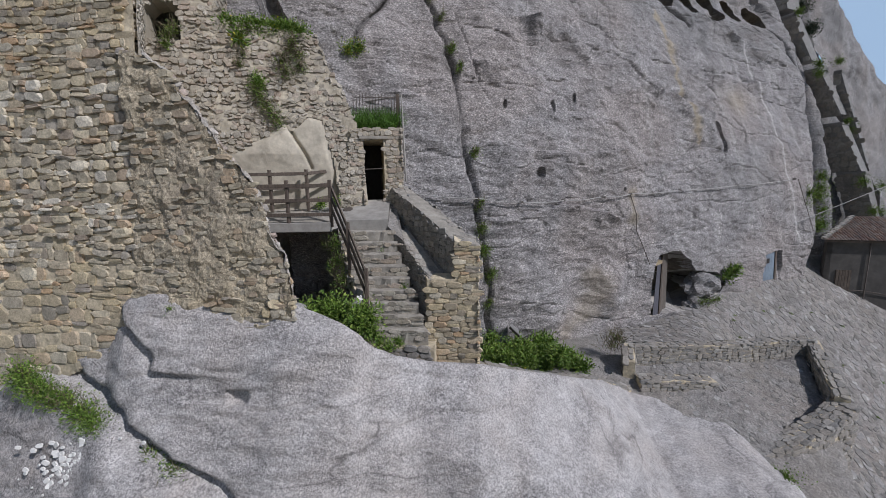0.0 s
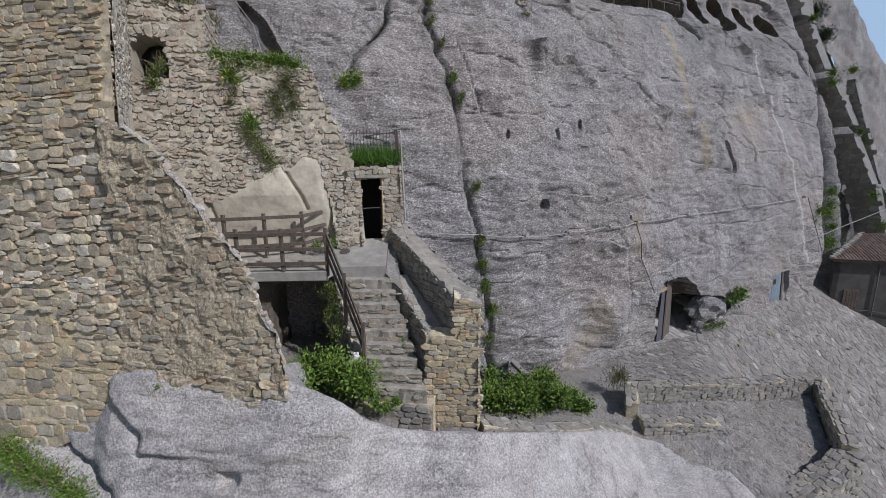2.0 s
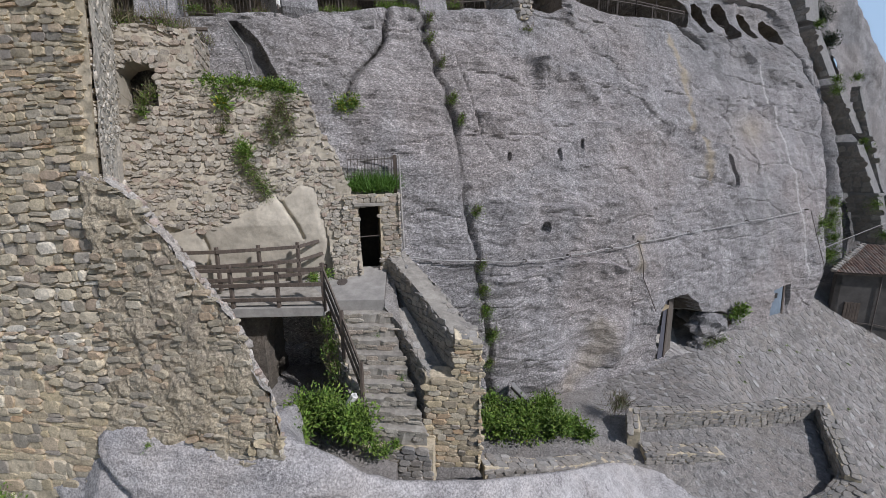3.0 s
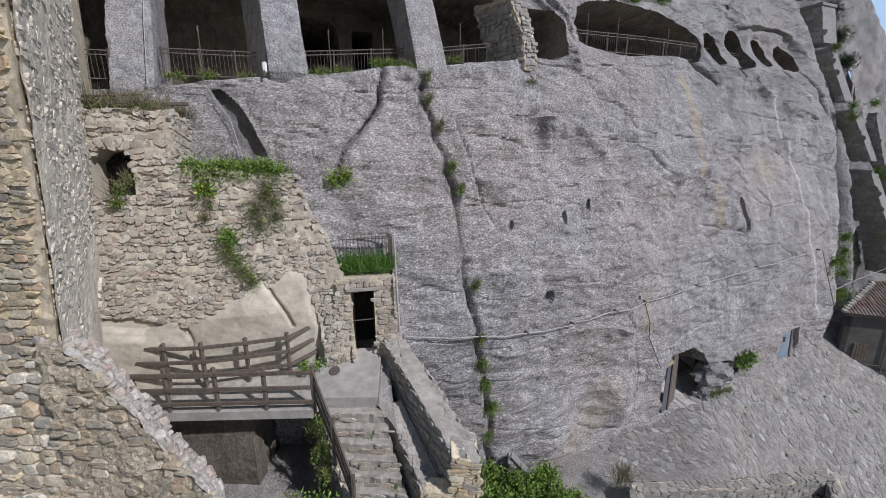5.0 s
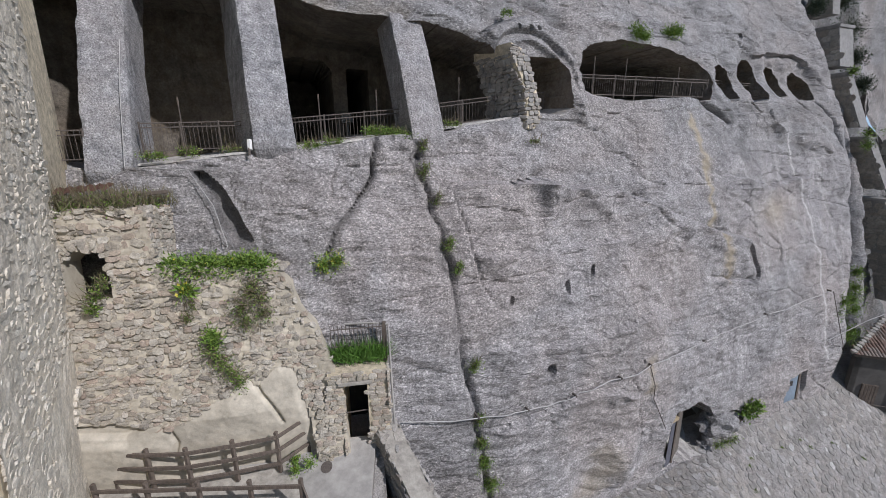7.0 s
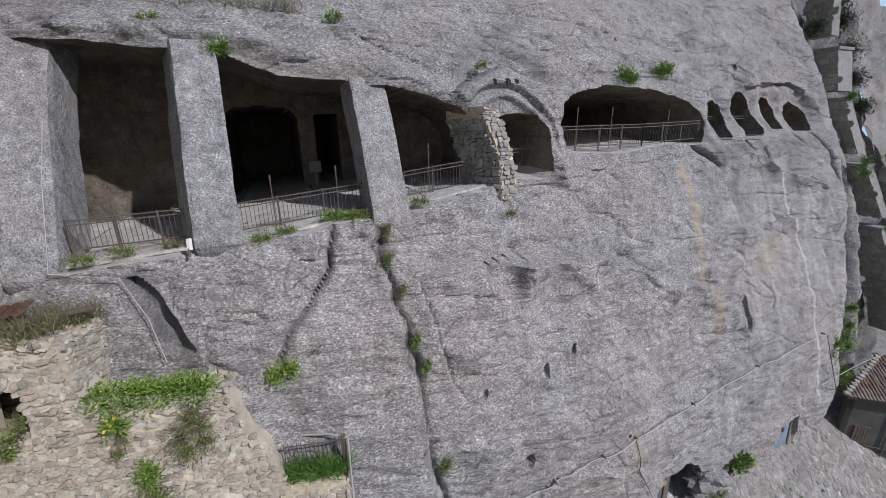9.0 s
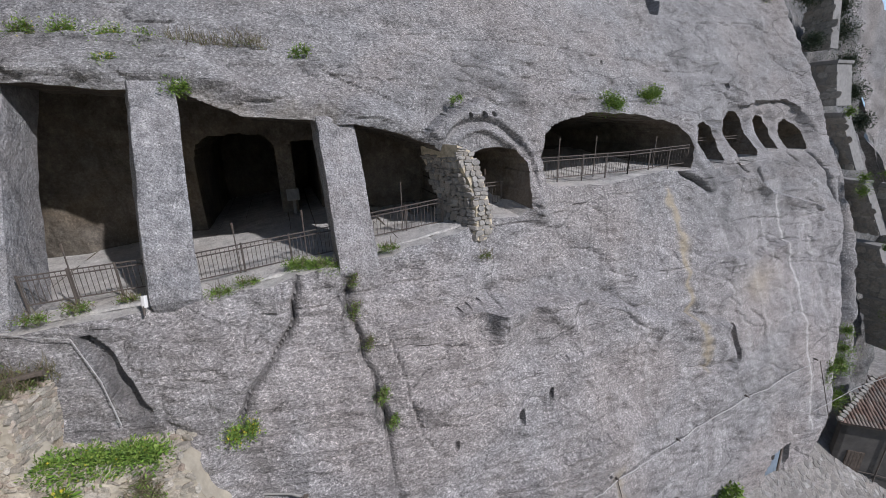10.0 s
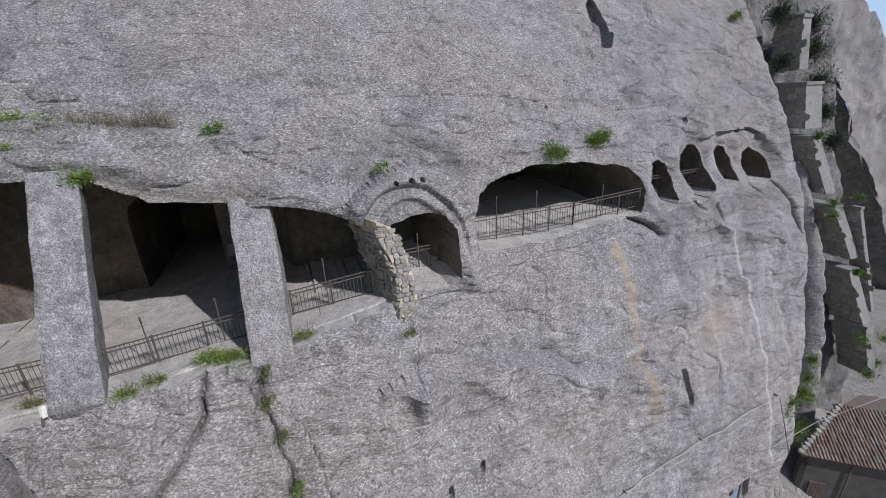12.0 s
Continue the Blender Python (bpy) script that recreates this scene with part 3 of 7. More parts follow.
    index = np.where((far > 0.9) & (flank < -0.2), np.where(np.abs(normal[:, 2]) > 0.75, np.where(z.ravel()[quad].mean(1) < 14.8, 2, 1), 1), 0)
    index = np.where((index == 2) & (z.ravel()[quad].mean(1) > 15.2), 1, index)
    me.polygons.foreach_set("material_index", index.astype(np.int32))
    wob = 0.25 * fbm(a, z, 0, 0.5, 3, 81)
    deposit = np.exp(-((line_d(a + 0.3 * wob_a, z, [(30.25, 12.9), (30.72, 10.8), (31.17, 9.0), (31.37, 6.6), (31.63, 3.9), (31.9, 0)]) / 0.075) ** 2)) * 0.85
    for k, (top, low) in enumerate(((25.5, 4), (27.5, 2), (18.5, 4), (29.2, 6), (33, 1))):
        deposit = np.maximum(deposit, 0.28 * np.exp(-((line_d(a + wob_a, z, [(top, 11.5), (top + 1.2, low)]) / 0.12) ** 2)))
    ochre = 0.95 * np.exp(-((line_d(a + wob, z, [(22.3, 13.4), (22.59, 11.7), (22.7, 9.5), (23.07, 5.8)]) / 0.2) ** 2))
    ochre = np.maximum(ochre, 0.5 * np.exp(-(((a - 28 + wob) / 1.3) ** 2) - ((z - 8.6) / 0.8) ** 2))
    ochre = np.maximum(ochre, 0.6 * np.exp(-((line_d(a + wob, z, [(17.15, 3.3), (17.2, 2.0)]) / 0.25) ** 2)))
    ochre = np.maximum(ochre, 0.45 * smooth(0.9, 0.0, line_d(a, z, [(13.5, -3.0), (15.5, -1.5), (15.0, -0.5)]) + wob))
    ochre = np.maximum(ochre, 0.2 * smooth(0.6, 0.0, line_d(a, z, [(4, 17.6), (6, 16.9), (8, 16.9)]) + wob))
    # dark stains, plus shade painted into the diagonal crack and the groove
    stain_shade = 0.75 * np.exp(-((line_d(a + wob, z, [(24.6, 15.6), (24.9, 14.6), (25.6, 13.3)]) / 0.28) ** 2))
    stain_shade = np.maximum(stain_shade, 0.75 * np.exp(-((line_d(a + 1.3 * wob_a, z + 1.3 * wob_z, CRACKS[1][0]) / 0.07) ** 2)))
    stain_shade = np.maximum(stain_shade, 0.5 * np.exp(-((line_d(a + wob, z, [(7.98, 12.6), (7.72, 11.3), (8.2, 9.6), (8.3, 7.7), (8.5, 5.0), (9.0, 1.0)]) / 0.12) ** 2)))
    stain_shade = np.maximum(stain_shade, 0.55 * np.exp(-((line_d(a, z, [(1.3, 11.5), (1.75, 10.6), (2.2, 9.3)]) / 0.3) ** 2)))
    stain_shade = np.maximum(stain_shade, 0.7 * smooth(0.12, -0.12, poly_sd(a, z, GROOVE) + 0.5 * wob))
    stain_shade = np.maximum(stain_shade, 0.4 * smooth(0.5, -0.2, poly_sd(a, z, [(11.6, 17.2), (13.4, 17.8), (14.6, 17.7), (15.4, 17.0), (15.6, 17.6), (14.2, 18.8), (12.8, 18.6)]) + wob))
    stain_shade = np.maximum(stain_shade, 0.4 * smooth(0.3, -0.1, poly_sd(a, z, [(25.6, 12.2), (26.3, 12.3), (26.2, 11.2), (25.7, 11.1)]) + 0.3 * wob))
    stain_shade = np.maximum(stain_shade, 0.5 * np.exp(-(((z - 14.0 + wob) / 0.25) ** 2)) * smooth(25, 26, a) * smooth(35.5, 34.5, a))
    calm = smooth(21, 31, a) * smooth(1, 5, z)
    # rock tinted paler below the cave ledge, unevenly
    low_pale = smooth(13.6, 11.2, z + 0.9 * fbm(a, z, 3, 3.0, 3, 83)) * np.clip(0.85 + 0.5 * fbm(a, z, 8, 4.0, 3, 84), 0.3, 1)
    for key, field in (("deposit", deposit), ("ochre", ochre), ("stain_shade", stain_shade), ("calm", calm), ("low_pale", low_pale)):
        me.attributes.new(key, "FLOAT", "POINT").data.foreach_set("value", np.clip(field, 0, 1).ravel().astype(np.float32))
    ob = new("cliff", me)
    return tagged(ob, "grey weathered limestone cliff hollowed by cave rooms and windows", "cliff", "", "structure")


build_cliff()


def build_cave_floor():
    """The trodden floor of the pillared cave, running back into its dark chambers."""
    a, f = np.meshgrid(np.linspace(-8, 12.0, 120), np.linspace(0, 1, 70))
    z = np.interp(a, [-9, -1.45, 1.65, 4.0, 6.5, 7.6, 9.0, 12.2], [11.3, 11.6, 11.92, 12.1, 12.5, 12.55, 12.75, 13.2])
    front = slope(a, z) + 0.45
    n = front + (34.5 - front) * f**1.6
    z = z + 0.07 * smooth(0, 0.02, f) + 0.03 * fbm(a, n, 0, 1.1, 3, 33)
    me = mesh_of("cave_floor", np.stack([(a * CA - n * SA).ravel(), (a * SA + n * CA).ravel(), z.ravel()], -1).tolist(), grid_faces(*a.shape), M_CAVE_FLOOR, True)
    tagged(new("cave_floor", me), "pale trodden dusty rock floor of the pillared cave", "floor", "", "structure")


build_cave_floor()


def build_spur():
    """The flank of the next spur, past the gully, and the gully's own back."""
    def ridge(z):
        return np.interp(z, [-9, 4.5, 14, 19.9, 23.5, 26, 30.5], [80, 72, 63, 57.8, 53.6, 51, 46.5])

    # the sunlit face, below a crest that falls away, and the side running back from its ridge, its shade put into the
    # rock colour
    pa, f = np.meshgrid(np.linspace(46.5, 110, 210), np.linspace(0, 1, 150))
    crest = np.interp(pa, [46.5, 50, 55.4, 58.1, 61.5, 65.3, 75, 110], [30.5, 30.0, 29.0, 27.2, 25.3, 22.5, 16, 2]) + 0.35 * fbm(pa * 0.5, 0, 0, 1.0, 3, 51)
    z = -9 + (crest + 9) * f
    a = np.maximum(pa, ridge(z)) + 0.3 * fbm(pa, z, 0, 3.0, 3, 52)
    n = 29 + 0.1 * (z - 15) + 0.5 * fbm(a * 0.7, z * 0.7, 2, 3.0, 5, 53)
    side_z, back = np.meshgrid(np.linspace(-9, 30.5, 150), np.linspace(0, 1, 50))
    side_a = ridge(side_z) - 9 * back + 0.5 * fbm(back * 9, side_z, 3, 2.0, 4, 55)
    side_n = 29 + 0.1 * (side_z - 15) + 20 * back + 0.5 * fbm(back * 9, side_z, 5, 2.0, 4, 56)
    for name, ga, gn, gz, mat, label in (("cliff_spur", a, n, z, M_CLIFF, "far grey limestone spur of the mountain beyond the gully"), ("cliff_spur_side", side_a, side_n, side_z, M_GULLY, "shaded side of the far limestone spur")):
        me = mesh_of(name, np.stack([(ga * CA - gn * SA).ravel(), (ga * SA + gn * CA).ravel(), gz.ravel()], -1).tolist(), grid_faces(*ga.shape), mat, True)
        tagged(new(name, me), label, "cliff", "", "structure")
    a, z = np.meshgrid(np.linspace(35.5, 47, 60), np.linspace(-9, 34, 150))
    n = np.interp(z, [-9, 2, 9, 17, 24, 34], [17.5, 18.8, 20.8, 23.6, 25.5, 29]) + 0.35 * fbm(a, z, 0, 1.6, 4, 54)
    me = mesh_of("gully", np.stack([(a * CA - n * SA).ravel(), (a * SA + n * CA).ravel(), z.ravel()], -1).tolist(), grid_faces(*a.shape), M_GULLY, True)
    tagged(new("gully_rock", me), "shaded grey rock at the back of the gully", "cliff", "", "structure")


build_spur()


# ---- the ground ----
def ground_z(x, y):
    x, y = np.asarray(x, float), np.asarray(y, float)
    hill = -16.78 - 0.385 * np.clip(x, 11, 34) + 0.821 * np.clip(y, 17, 30.5)
    z = -3.4 + smooth(11, 16, x) * (np.clip(hill, -9.5, -1.5) + 3.4)
    z = z - 3.2 * smooth(14.2, 12.2, y) * smooth(16, 13, x)
    yard = smooth(0.0, 0.3, np.minimum(np.minimum(x - 5.5, 14.15 + 0.42 * (y - 15) - x), np.minimum(y - 11.5, 16.6 + 0.185 * (x - 7.6) - y)))
    z = z * (1 - yard) + yard * (-3.4 + 0.4 * (y - 16.6) - 0.02 * (x - 12) - 0.3 * smooth(10.5, 13, x))
    return z


def build_ground():
    xs = np.concatenate([np.linspace(-600, -30, 16), np.linspace(-25, 2, 20), np.arange(2.2, 34, 0.22), np.linspace(36, 60, 16), np.linspace(80, 700, 12)])
    ys = np.concatenate([np.linspace(-600, -30, 16), np.linspace(-25, 7, 16), np.arange(7.2, 36, 0.22), np.linspace(38, 70, 12), np.linspace(90, 700, 10)])
    x, y = np.meshgrid(xs, ys)
    z = ground_z(x, y) + 0.008 * fbm(x, y, 0, 0.8, 3, 61)
    me = mesh_of("ground", np.stack([x.ravel(), y.ravel(), z.ravel()], -1).tolist(), grid_faces(*x.shape), M_GROUND, True)
    tagged(new("ground", me), "rough grey stone-paved ground sloping below the cliff", "ground", "", "structure")


build_ground()


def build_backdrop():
    """A plain ring that glows sky blue, added in place of the low sky."""
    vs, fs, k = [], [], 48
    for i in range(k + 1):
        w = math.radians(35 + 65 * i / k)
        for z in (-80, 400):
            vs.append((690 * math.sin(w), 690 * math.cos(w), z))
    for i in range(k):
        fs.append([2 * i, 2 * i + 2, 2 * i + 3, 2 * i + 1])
    tagged(new("backdrop", mesh_of("backdrop", vs, fs, M_SKY_SHEET)), "pale blue glowing sheet standing in for the low sky", "backdrop", "", "structure")


build_backdrop()


# ---- the foreground outcrop ----
OUT_X = [-14, -10, -8.8, -7.9, -6.95, -6.65, -6.3, -5.8, -5.2, -4.2, -3.6, -2.6, -2.1, -1.6, -1.15, -0.88, -0.42, 0.34, 1.6, 2.35, 3.9, 5.6, 7.0, 8.6, 9.85, 10.4, 12]
OUT_Y = [9.0, 9.0, 9.0, 9.0, 9.05, 9.05, 9.0, 9.0, 9.0, 9.0, 9.0, 9.1, 9.15, 9.2, 9.3, 9.5, 9.6, 10.0, 10.3, 10.9, 12.0, 13.5, 14.9, 15.0, 14.4, 13.2, 12.4]
OUT_Z = [-1.2, -0.75, -0.05, 0.3, 0.6, 1.0, 1.32, 1.46, 1.4, 1.1, 0.97, 1.17, 0.98, 0.76, 0.45, -0.02, -0.26, -0.56, -0.75, -1.15, -1.8, -2.65, -3.8, -4.15, -4.35, -4.75, -6.0]
CREVICE = [(-9.4, 0.1), (-8.6, -0.25), (-7.4, -0.75), (-6.3, -1.25), (-5.9, -1.6), (-4.9, -2.05), (-3.7, -2.65), (-2.5, -3.3)]


def build_outcrop():
    xs, sc = np.arange(-14, 12, 0.07), np.concatenate([np.linspace(0, 0.3, 30), np.linspace(0.305, 0.8, 120), np.linspace(0.81, 1, 26)])
    x, s = np.meshgrid(xs, sc)
    yt, zt = np.interp(x, OUT_X, OUT_Y), np.interp(x, OUT_X, OUT_Z)
    f = np.clip(s / 0.8, 0, 1)
    back = np.clip((s - 0.8) / 0.2, 0, 1)
    z = -8 + (zt + 8) * f
    drop = zt - z
    shelf, reach = np.interp(x, [-4, 0, 2.5, 5, 7, 9, 10.4], [0.0, 0.18, 0.75, 2.1, 3.6, 7.0, 7.0]), np.interp(x, [2.5, 5, 9], [1.6, 1.6, 0.6])
    y = yt - 0.25 * np.sqrt(np.clip(drop, 0, 9) * 0.8) - 0.27 * drop - shelf * np.minimum(drop, reach)
    wx, wz = 0.1 * fbm(x, z, 0, 0.8, 3, 73), 0.1 * fbm(x, z, 0, 0.8, 3, 74)
    run = z + 0.8 * (y - yt)
    flat = 1 / (1 + shelf)
    bulge = 0.1 * fbm(x, run, 0, 2.2, 3, 71) + 0.045 * fbm(x, run * 1.6, 1, 0.55, 3, 72, 0.6) - 0.04 * np.abs(fbm(x * 0.6, run * 1.8, 4, 0.6, 3, 75, 0.6))
    y = y - bulge * flat
    z = z + bulge * (1 - flat)
    # an upper lip that overhangs a shallow hollow, joints, a socket and the long crevice
    lip = poly_sd(x + wx, z + wz, [(-6.5, 2.0), (-6.5, 1.1), (-6.0, 0.6), (-5.58, 0.28), (-5.55, -0.02), (-5.2, -0.2), (-3.9, -0.3), (-2.4, -0.28), (-1.36, -0.1), (-0.4, 0.1), (0.5, 2.0)])
    sharp = smooth(-4.2, -5.4, x)
    y = y - 0.2 * (sharp * smooth(0.03, -0.12, lip) + (1 - sharp) * smooth(0.3, -0.4, lip)) + 0.05 * np.exp(-(((lip - 0.1) / 0.1) ** 2)) * sharp
    for line, w, d in (([(-5.27, -0.66), (-2.67, -0.95), (-0.17, -0.65), (2.0, -1.2)], 0.04, 0.05), ([(-1.47, -1.96), (0.41, -1.53), (2.18, -1.63)], 0.045, 0.07), ([(3, -1.8), (5, -2.6), (7, -3.6)], 0.05, 0.06)):
        y = y + d * np.exp(-((line_d(x + wx, z + wz, line) / w) ** 2))
    y = y + 0.17 * smooth(0.03, -0.04, poly_sd(x, z, [(-3.87, -0.6), (-3.38, -0.58), (-3.42, -0.84), (-3.6, -0.93), (-3.84, -0.94)]))
    cd = line_d(x + wx, z + wz, CREVICE)
    side = z - np.interp(x, [p[0] for p in CREVICE], [p[1] for p in CREVICE])
    y = y + 0.35 * np.exp(-((cd / 0.16) ** 2)) - 0.25 * smooth(0.1, -0.6, side) * smooth(-2.0, -5.0, x)
    behind = smooth(-3.4, -2.2, x)
    y = y + (2.2 - 1.3 * behind) * back
    z = z - (0.5 + 1.6 * behind) * back**2
    me = mesh_of("outcrop", np.stack([x.ravel(), y.ravel(), z.ravel()], -1).tolist(), grid_faces(*x.shape), M_OUTCROP, True)
    tagged(new("rock_outcrop", me), "pale grey bare limestone outcrop under the ruined wall", "rock", "", "structure")


build_outcrop()


# ---- rubble masonry ----
def unit_stones(mat, count=10, seed=3, flat=False, square=5):
    """Unit stones, -1..1 across and 0..1 proud, shared by all walls of one material."""
    rng = random.Random(seed)
    made = []
    for _ in range(count):
        # a worn block: a rounded square with a chipped outline, its face tilted and a little domed
        k, p, ring = 10, 8.0 if square > 6 else rng.uniform(3.2, 6.0) if square == 5 else rng.uniform(4.5, 9.0), []
        for i in range(k):
            w = 2 * math.pi * (i + 0.5 + rng.uniform(-0.28, 0.28)) / k
            c, d = math.cos(w), math.sin(w)
            r = (abs(c) ** p + abs(d) ** p) ** (-1 / p) * rng.uniform(0.93, 1.06)
            ring.append((r * c, r * d))
        lx, ly = rng.uniform(-0.16, 0.16), rng.uniform(-0.16, 0.16)
        top = [1.0 + (lx * x + ly * y) * (0.3 if flat else 1.0) + rng.gauss(0, 0.05) for x, y in ring]
        f = 0.9 if flat else rng.uniform(0.78, 0.9) if square == 5 else rng.uniform(0.84, 0.95)
        vs = [(x, y, -0.5) for x, y in ring] + [(x * 0.985, y * 0.985, 0.5 * t) for (x, y), t in zip(ring, top)]
        vs += [(x * f + rng.uniform(-0.05, 0.05), y * f + rng.uniform(-0.05, 0.05), 0.92 * t) for (x, y), t in zip(ring, top)]
        vs.append((rng.uniform(-0.3, 0.3), rng.uniform(-0.3, 0.3), 1.0 if flat else rng.uniform(0.88, 1.06)))
        fs = [[q * k + i, q * k + (i + 1) % k, (q + 1) * k + (i + 1) % k, (q + 1) * k + i] for q in (0, 1) for i in range(k)]
        fs += [[2 * k + i, 2 * k + (i + 1) % k, 3 * k] for i in range(k)]
        made.append(mesh_of("stone", vs, fs, mat))
    return made


STONES = {m.name: unit_stones(m, 10, 3, False, 4) for m in (M_RUBBLE, M_GREY)}
STONES["squared"] = unit_stones(M_RUBBLE, 9, 21, True, 9)
STONES["field"] = unit_stones(M_FIELD, 10, 23)
STONES["thin"] = unit_stones(M_THIN, 10, 24, False, 4)
STONES["crest"] = unit_stones(M_CRESTSTONE, 8, 25)
STONES["limewashed"] = unit_stones(M_PALESTONE, 8, 26, False, 4)
STONES["paving"] = unit_stones(M_PAVING, 10, 8, True, 4)


def lay(places, kit, parent, singles, rest_name="rubble"):
    """Lays stones at matrices: the first ones as parts, the others joined into one."""
    rng = random.Random(len(places))
    for m in places[:singles]:
        ob = new("stone", rng.choice(kit))
        ob.parent = parent
        ob.matrix_basis = m
        ob.matrix_parent_inverse = parent.matrix_basis.inverted()
    vs, fs, base = [], [], 0
    data = [(np.array([tuple(v.co) + (1.0,) for v in me.vertices]), [list(p.vertices) for p in me.polygons]) for me in kit]
    for m in places[singles:]:
        co, polys = rng.choice(data)
        vs += (co @ np.array(m).T)[:, :3].tolist()
        fs += [[i + base for i in p] for p in polys]
        base += len(co)
    if vs:
        ob = put_part(rest_name, mesh_of(rest_name, vs, fs, kit[0].materials[0]), parent)
        ob.matrix_parent_inverse = parent.matrix_basis.inverted()
        ob["kind"] = "stuff"


def in_poly(u, v, poly):
    hit = False
    for (x0, y0), (x1, y1) in zip(poly, poly[1:] + poly[:1]):
        if (y0 > v) != (y1 > v) and u < (x1 - x0) * (v - y0) / (y1 - y0) + x0:
            hit = not hit
    return hit


def courses(o, u, v, poly, heights, lengths, proud, holes=(), seed=1, near=None, wild=0.1, cover=1.0):
    """Places for stones in rough courses over an outline; o, u, v: the plane. Sorted so that those nearest to the spot near come first."""
    rng = random.Random(seed)
    o, u, v = Vector(o), Vector(u).normalized(), Vector(v).normalized()
    nrm = u.cross(v).normalized()
    us, vs = [p[0] for p in poly], [p[1] for p in poly]
    out, y = [], min(vs)
    while y < max(vs):
        h = rng.uniform(*heights)
        x = min(us) - rng.uniform(0, lengths[0])
        while x < max(us):
            w = rng.uniform(*lengths)
            parts = ((y, h),) if rng.random() > 0.25 or h < 0.12 else ((y, h * 0.5), (y + h * 0.5, h * 0.5))
            for yy, hh in parts:
                cu, cv = x + w / 2, yy + hh / 2 + 0.06 * math.sin(1.7 * x + 0.9 * y + seed)
                if in_poly(cu, cv, poly) and not any(in_poly(cu, cv, q) for q in holes) and rng.random() < cover:
                    turn = rng.gauss(0, wild)
                    c, s = math.cos(turn), math.sin(turn)
                    uu, vv = u * c + v * s, v * c - u * s
                    d = rng.uniform(*proud)
                    gap = rng.uniform(-0.004, 0.01)
                    tilt = (nrm + uu * rng.gauss(0, 0.1) + vv * rng.gauss(0.03, 0.1)).normalized()
                    p = o + u * cu + v * cv
                    out.append(Matrix(((*(uu * (1.04 * w / 2 - gap)), 0), (*(vv * (1.05 * hh / 2 - gap)), 0), (*(tilt * d), 0), (*p, 1))).transposed())
            x += w
        y += h
    if near is not None:
        q = Vector(near)
        out.sort(key=lambda m: (m.translation - q).length)
    return out


def slab(name, poly, depth, mat, parent, label=""):
    """A solid from an outline of world points, given depth along a vector, its faces rough-edged."""
    d = Vector(depth)
    vs = [Vector(p) for p in poly] + [Vector(p) + d for p in poly]
    k = len(poly)
    fs = [list(range(k))[::-1], list(range(k, 2 * k))] + [[i, (i + 1) % k, k + (i + 1) % k, k + i] for i in range(k)]
    return put_part(name, mesh_of(name, vs, fs, mat), parent, label)


def world_poly(o, u, v, poly):
    o, u, v = Vector(o), Vector(u).normalized(), Vector(v).normalized()
    return [o + u * a + v * b for a, b in poly]


def child(ob, parent):
    ob.parent = parent
    ob.matrix_parent_inverse = parent.matrix_basis.inverted()
    return ob


def rough_skin(name, o, u, v, poly, mat, parent, out=0.02, amp=0.05, size=0.4, seed=1, cell=0.06, holes=(), label=""):
    """A pitted, uneven mortar face over an outline in the plane o, u, v, standing out along u x v."""
    o, u, v = Vector(o), Vector(u).normalized(), Vector(v).normalized()
    nrm = u.cross(v).normalized()
    us, vs = [p[0] for p in poly], [p[1] for p in poly]
    x, y = np.meshgrid(np.arange(min(us), max(us) + cell, cell), np.arange(min(vs), max(vs) + cell, cell))
    sd = poly_sd(x, y, poly)
    for q in holes:
        sd = np.maximum(sd, -poly_sd(x, y, q))
    h = out + amp * fbm(x, y, seed, size, 4, 24 + seed, 0.6) + 0.5 * amp * fbm(x, y, seed, 5 * size, 2, 28 + seed)
    quad = np.array(grid_faces(*x.shape))
    quad = quad[sd.ravel()[quad].max(1) < 0.04]
    co = np.array(o) + x.ravel()[:, None] * np.array(u) + y.ravel()[:, None] * np.array(v) + h.ravel()[:, None] * np.array(nrm)
    return child(put_part(name, mesh_of(name, co.tolist(), quad.tolist(), mat), None, label), parent)


# ---- plants ----
def leaf_cloud(name, spots, count, size, mat, parent, spread, seed, narrow=0.5, droop=0.0, label=""):
    """Many small folded leaves gathered in clumps round spots (x, y, z, radius)."""
    rng = random.Random(seed)
    vs, fs = [], []
    for _ in range(count):
        x, y, z, r = rng.choice(spots)
        d = Vector((rng.gauss(0, 1), rng.gauss(0, 1), rng.gauss(0, 1))).normalized() * r * min(abs(rng.gauss(0, 0.62)), 1.2)
        p = Vector((x, y, z)) + Vector((d.x * spread[0], d.y * spread[1], d.z * spread[2]))
        along = (d.normalized() + Vector((rng.gauss(0, 0.6), rng.gauss(0, 0.6), rng.gauss(0.25 - droop, 0.5)))).normalized()
        side = along.cross(Vector((rng.gauss(0, 1), rng.gauss(0, 1), 1.0))).normalized()
        up = side.cross(along)
        s = size * rng.uniform(0.55, 1.3)
        w = s * narrow * 0.5
        b = len(vs)
        vs += [p, p + along * s * 0.5 + side * w + up * s * 0.1, p + along * s, p + along * s * 0.5 - side * w + up * s * 0.1]
        fs += [[b, b + 1, b + 2], [b, b + 2, b + 3]]
    return put_part(name, mesh_of(name, vs, fs, mat), parent, label)


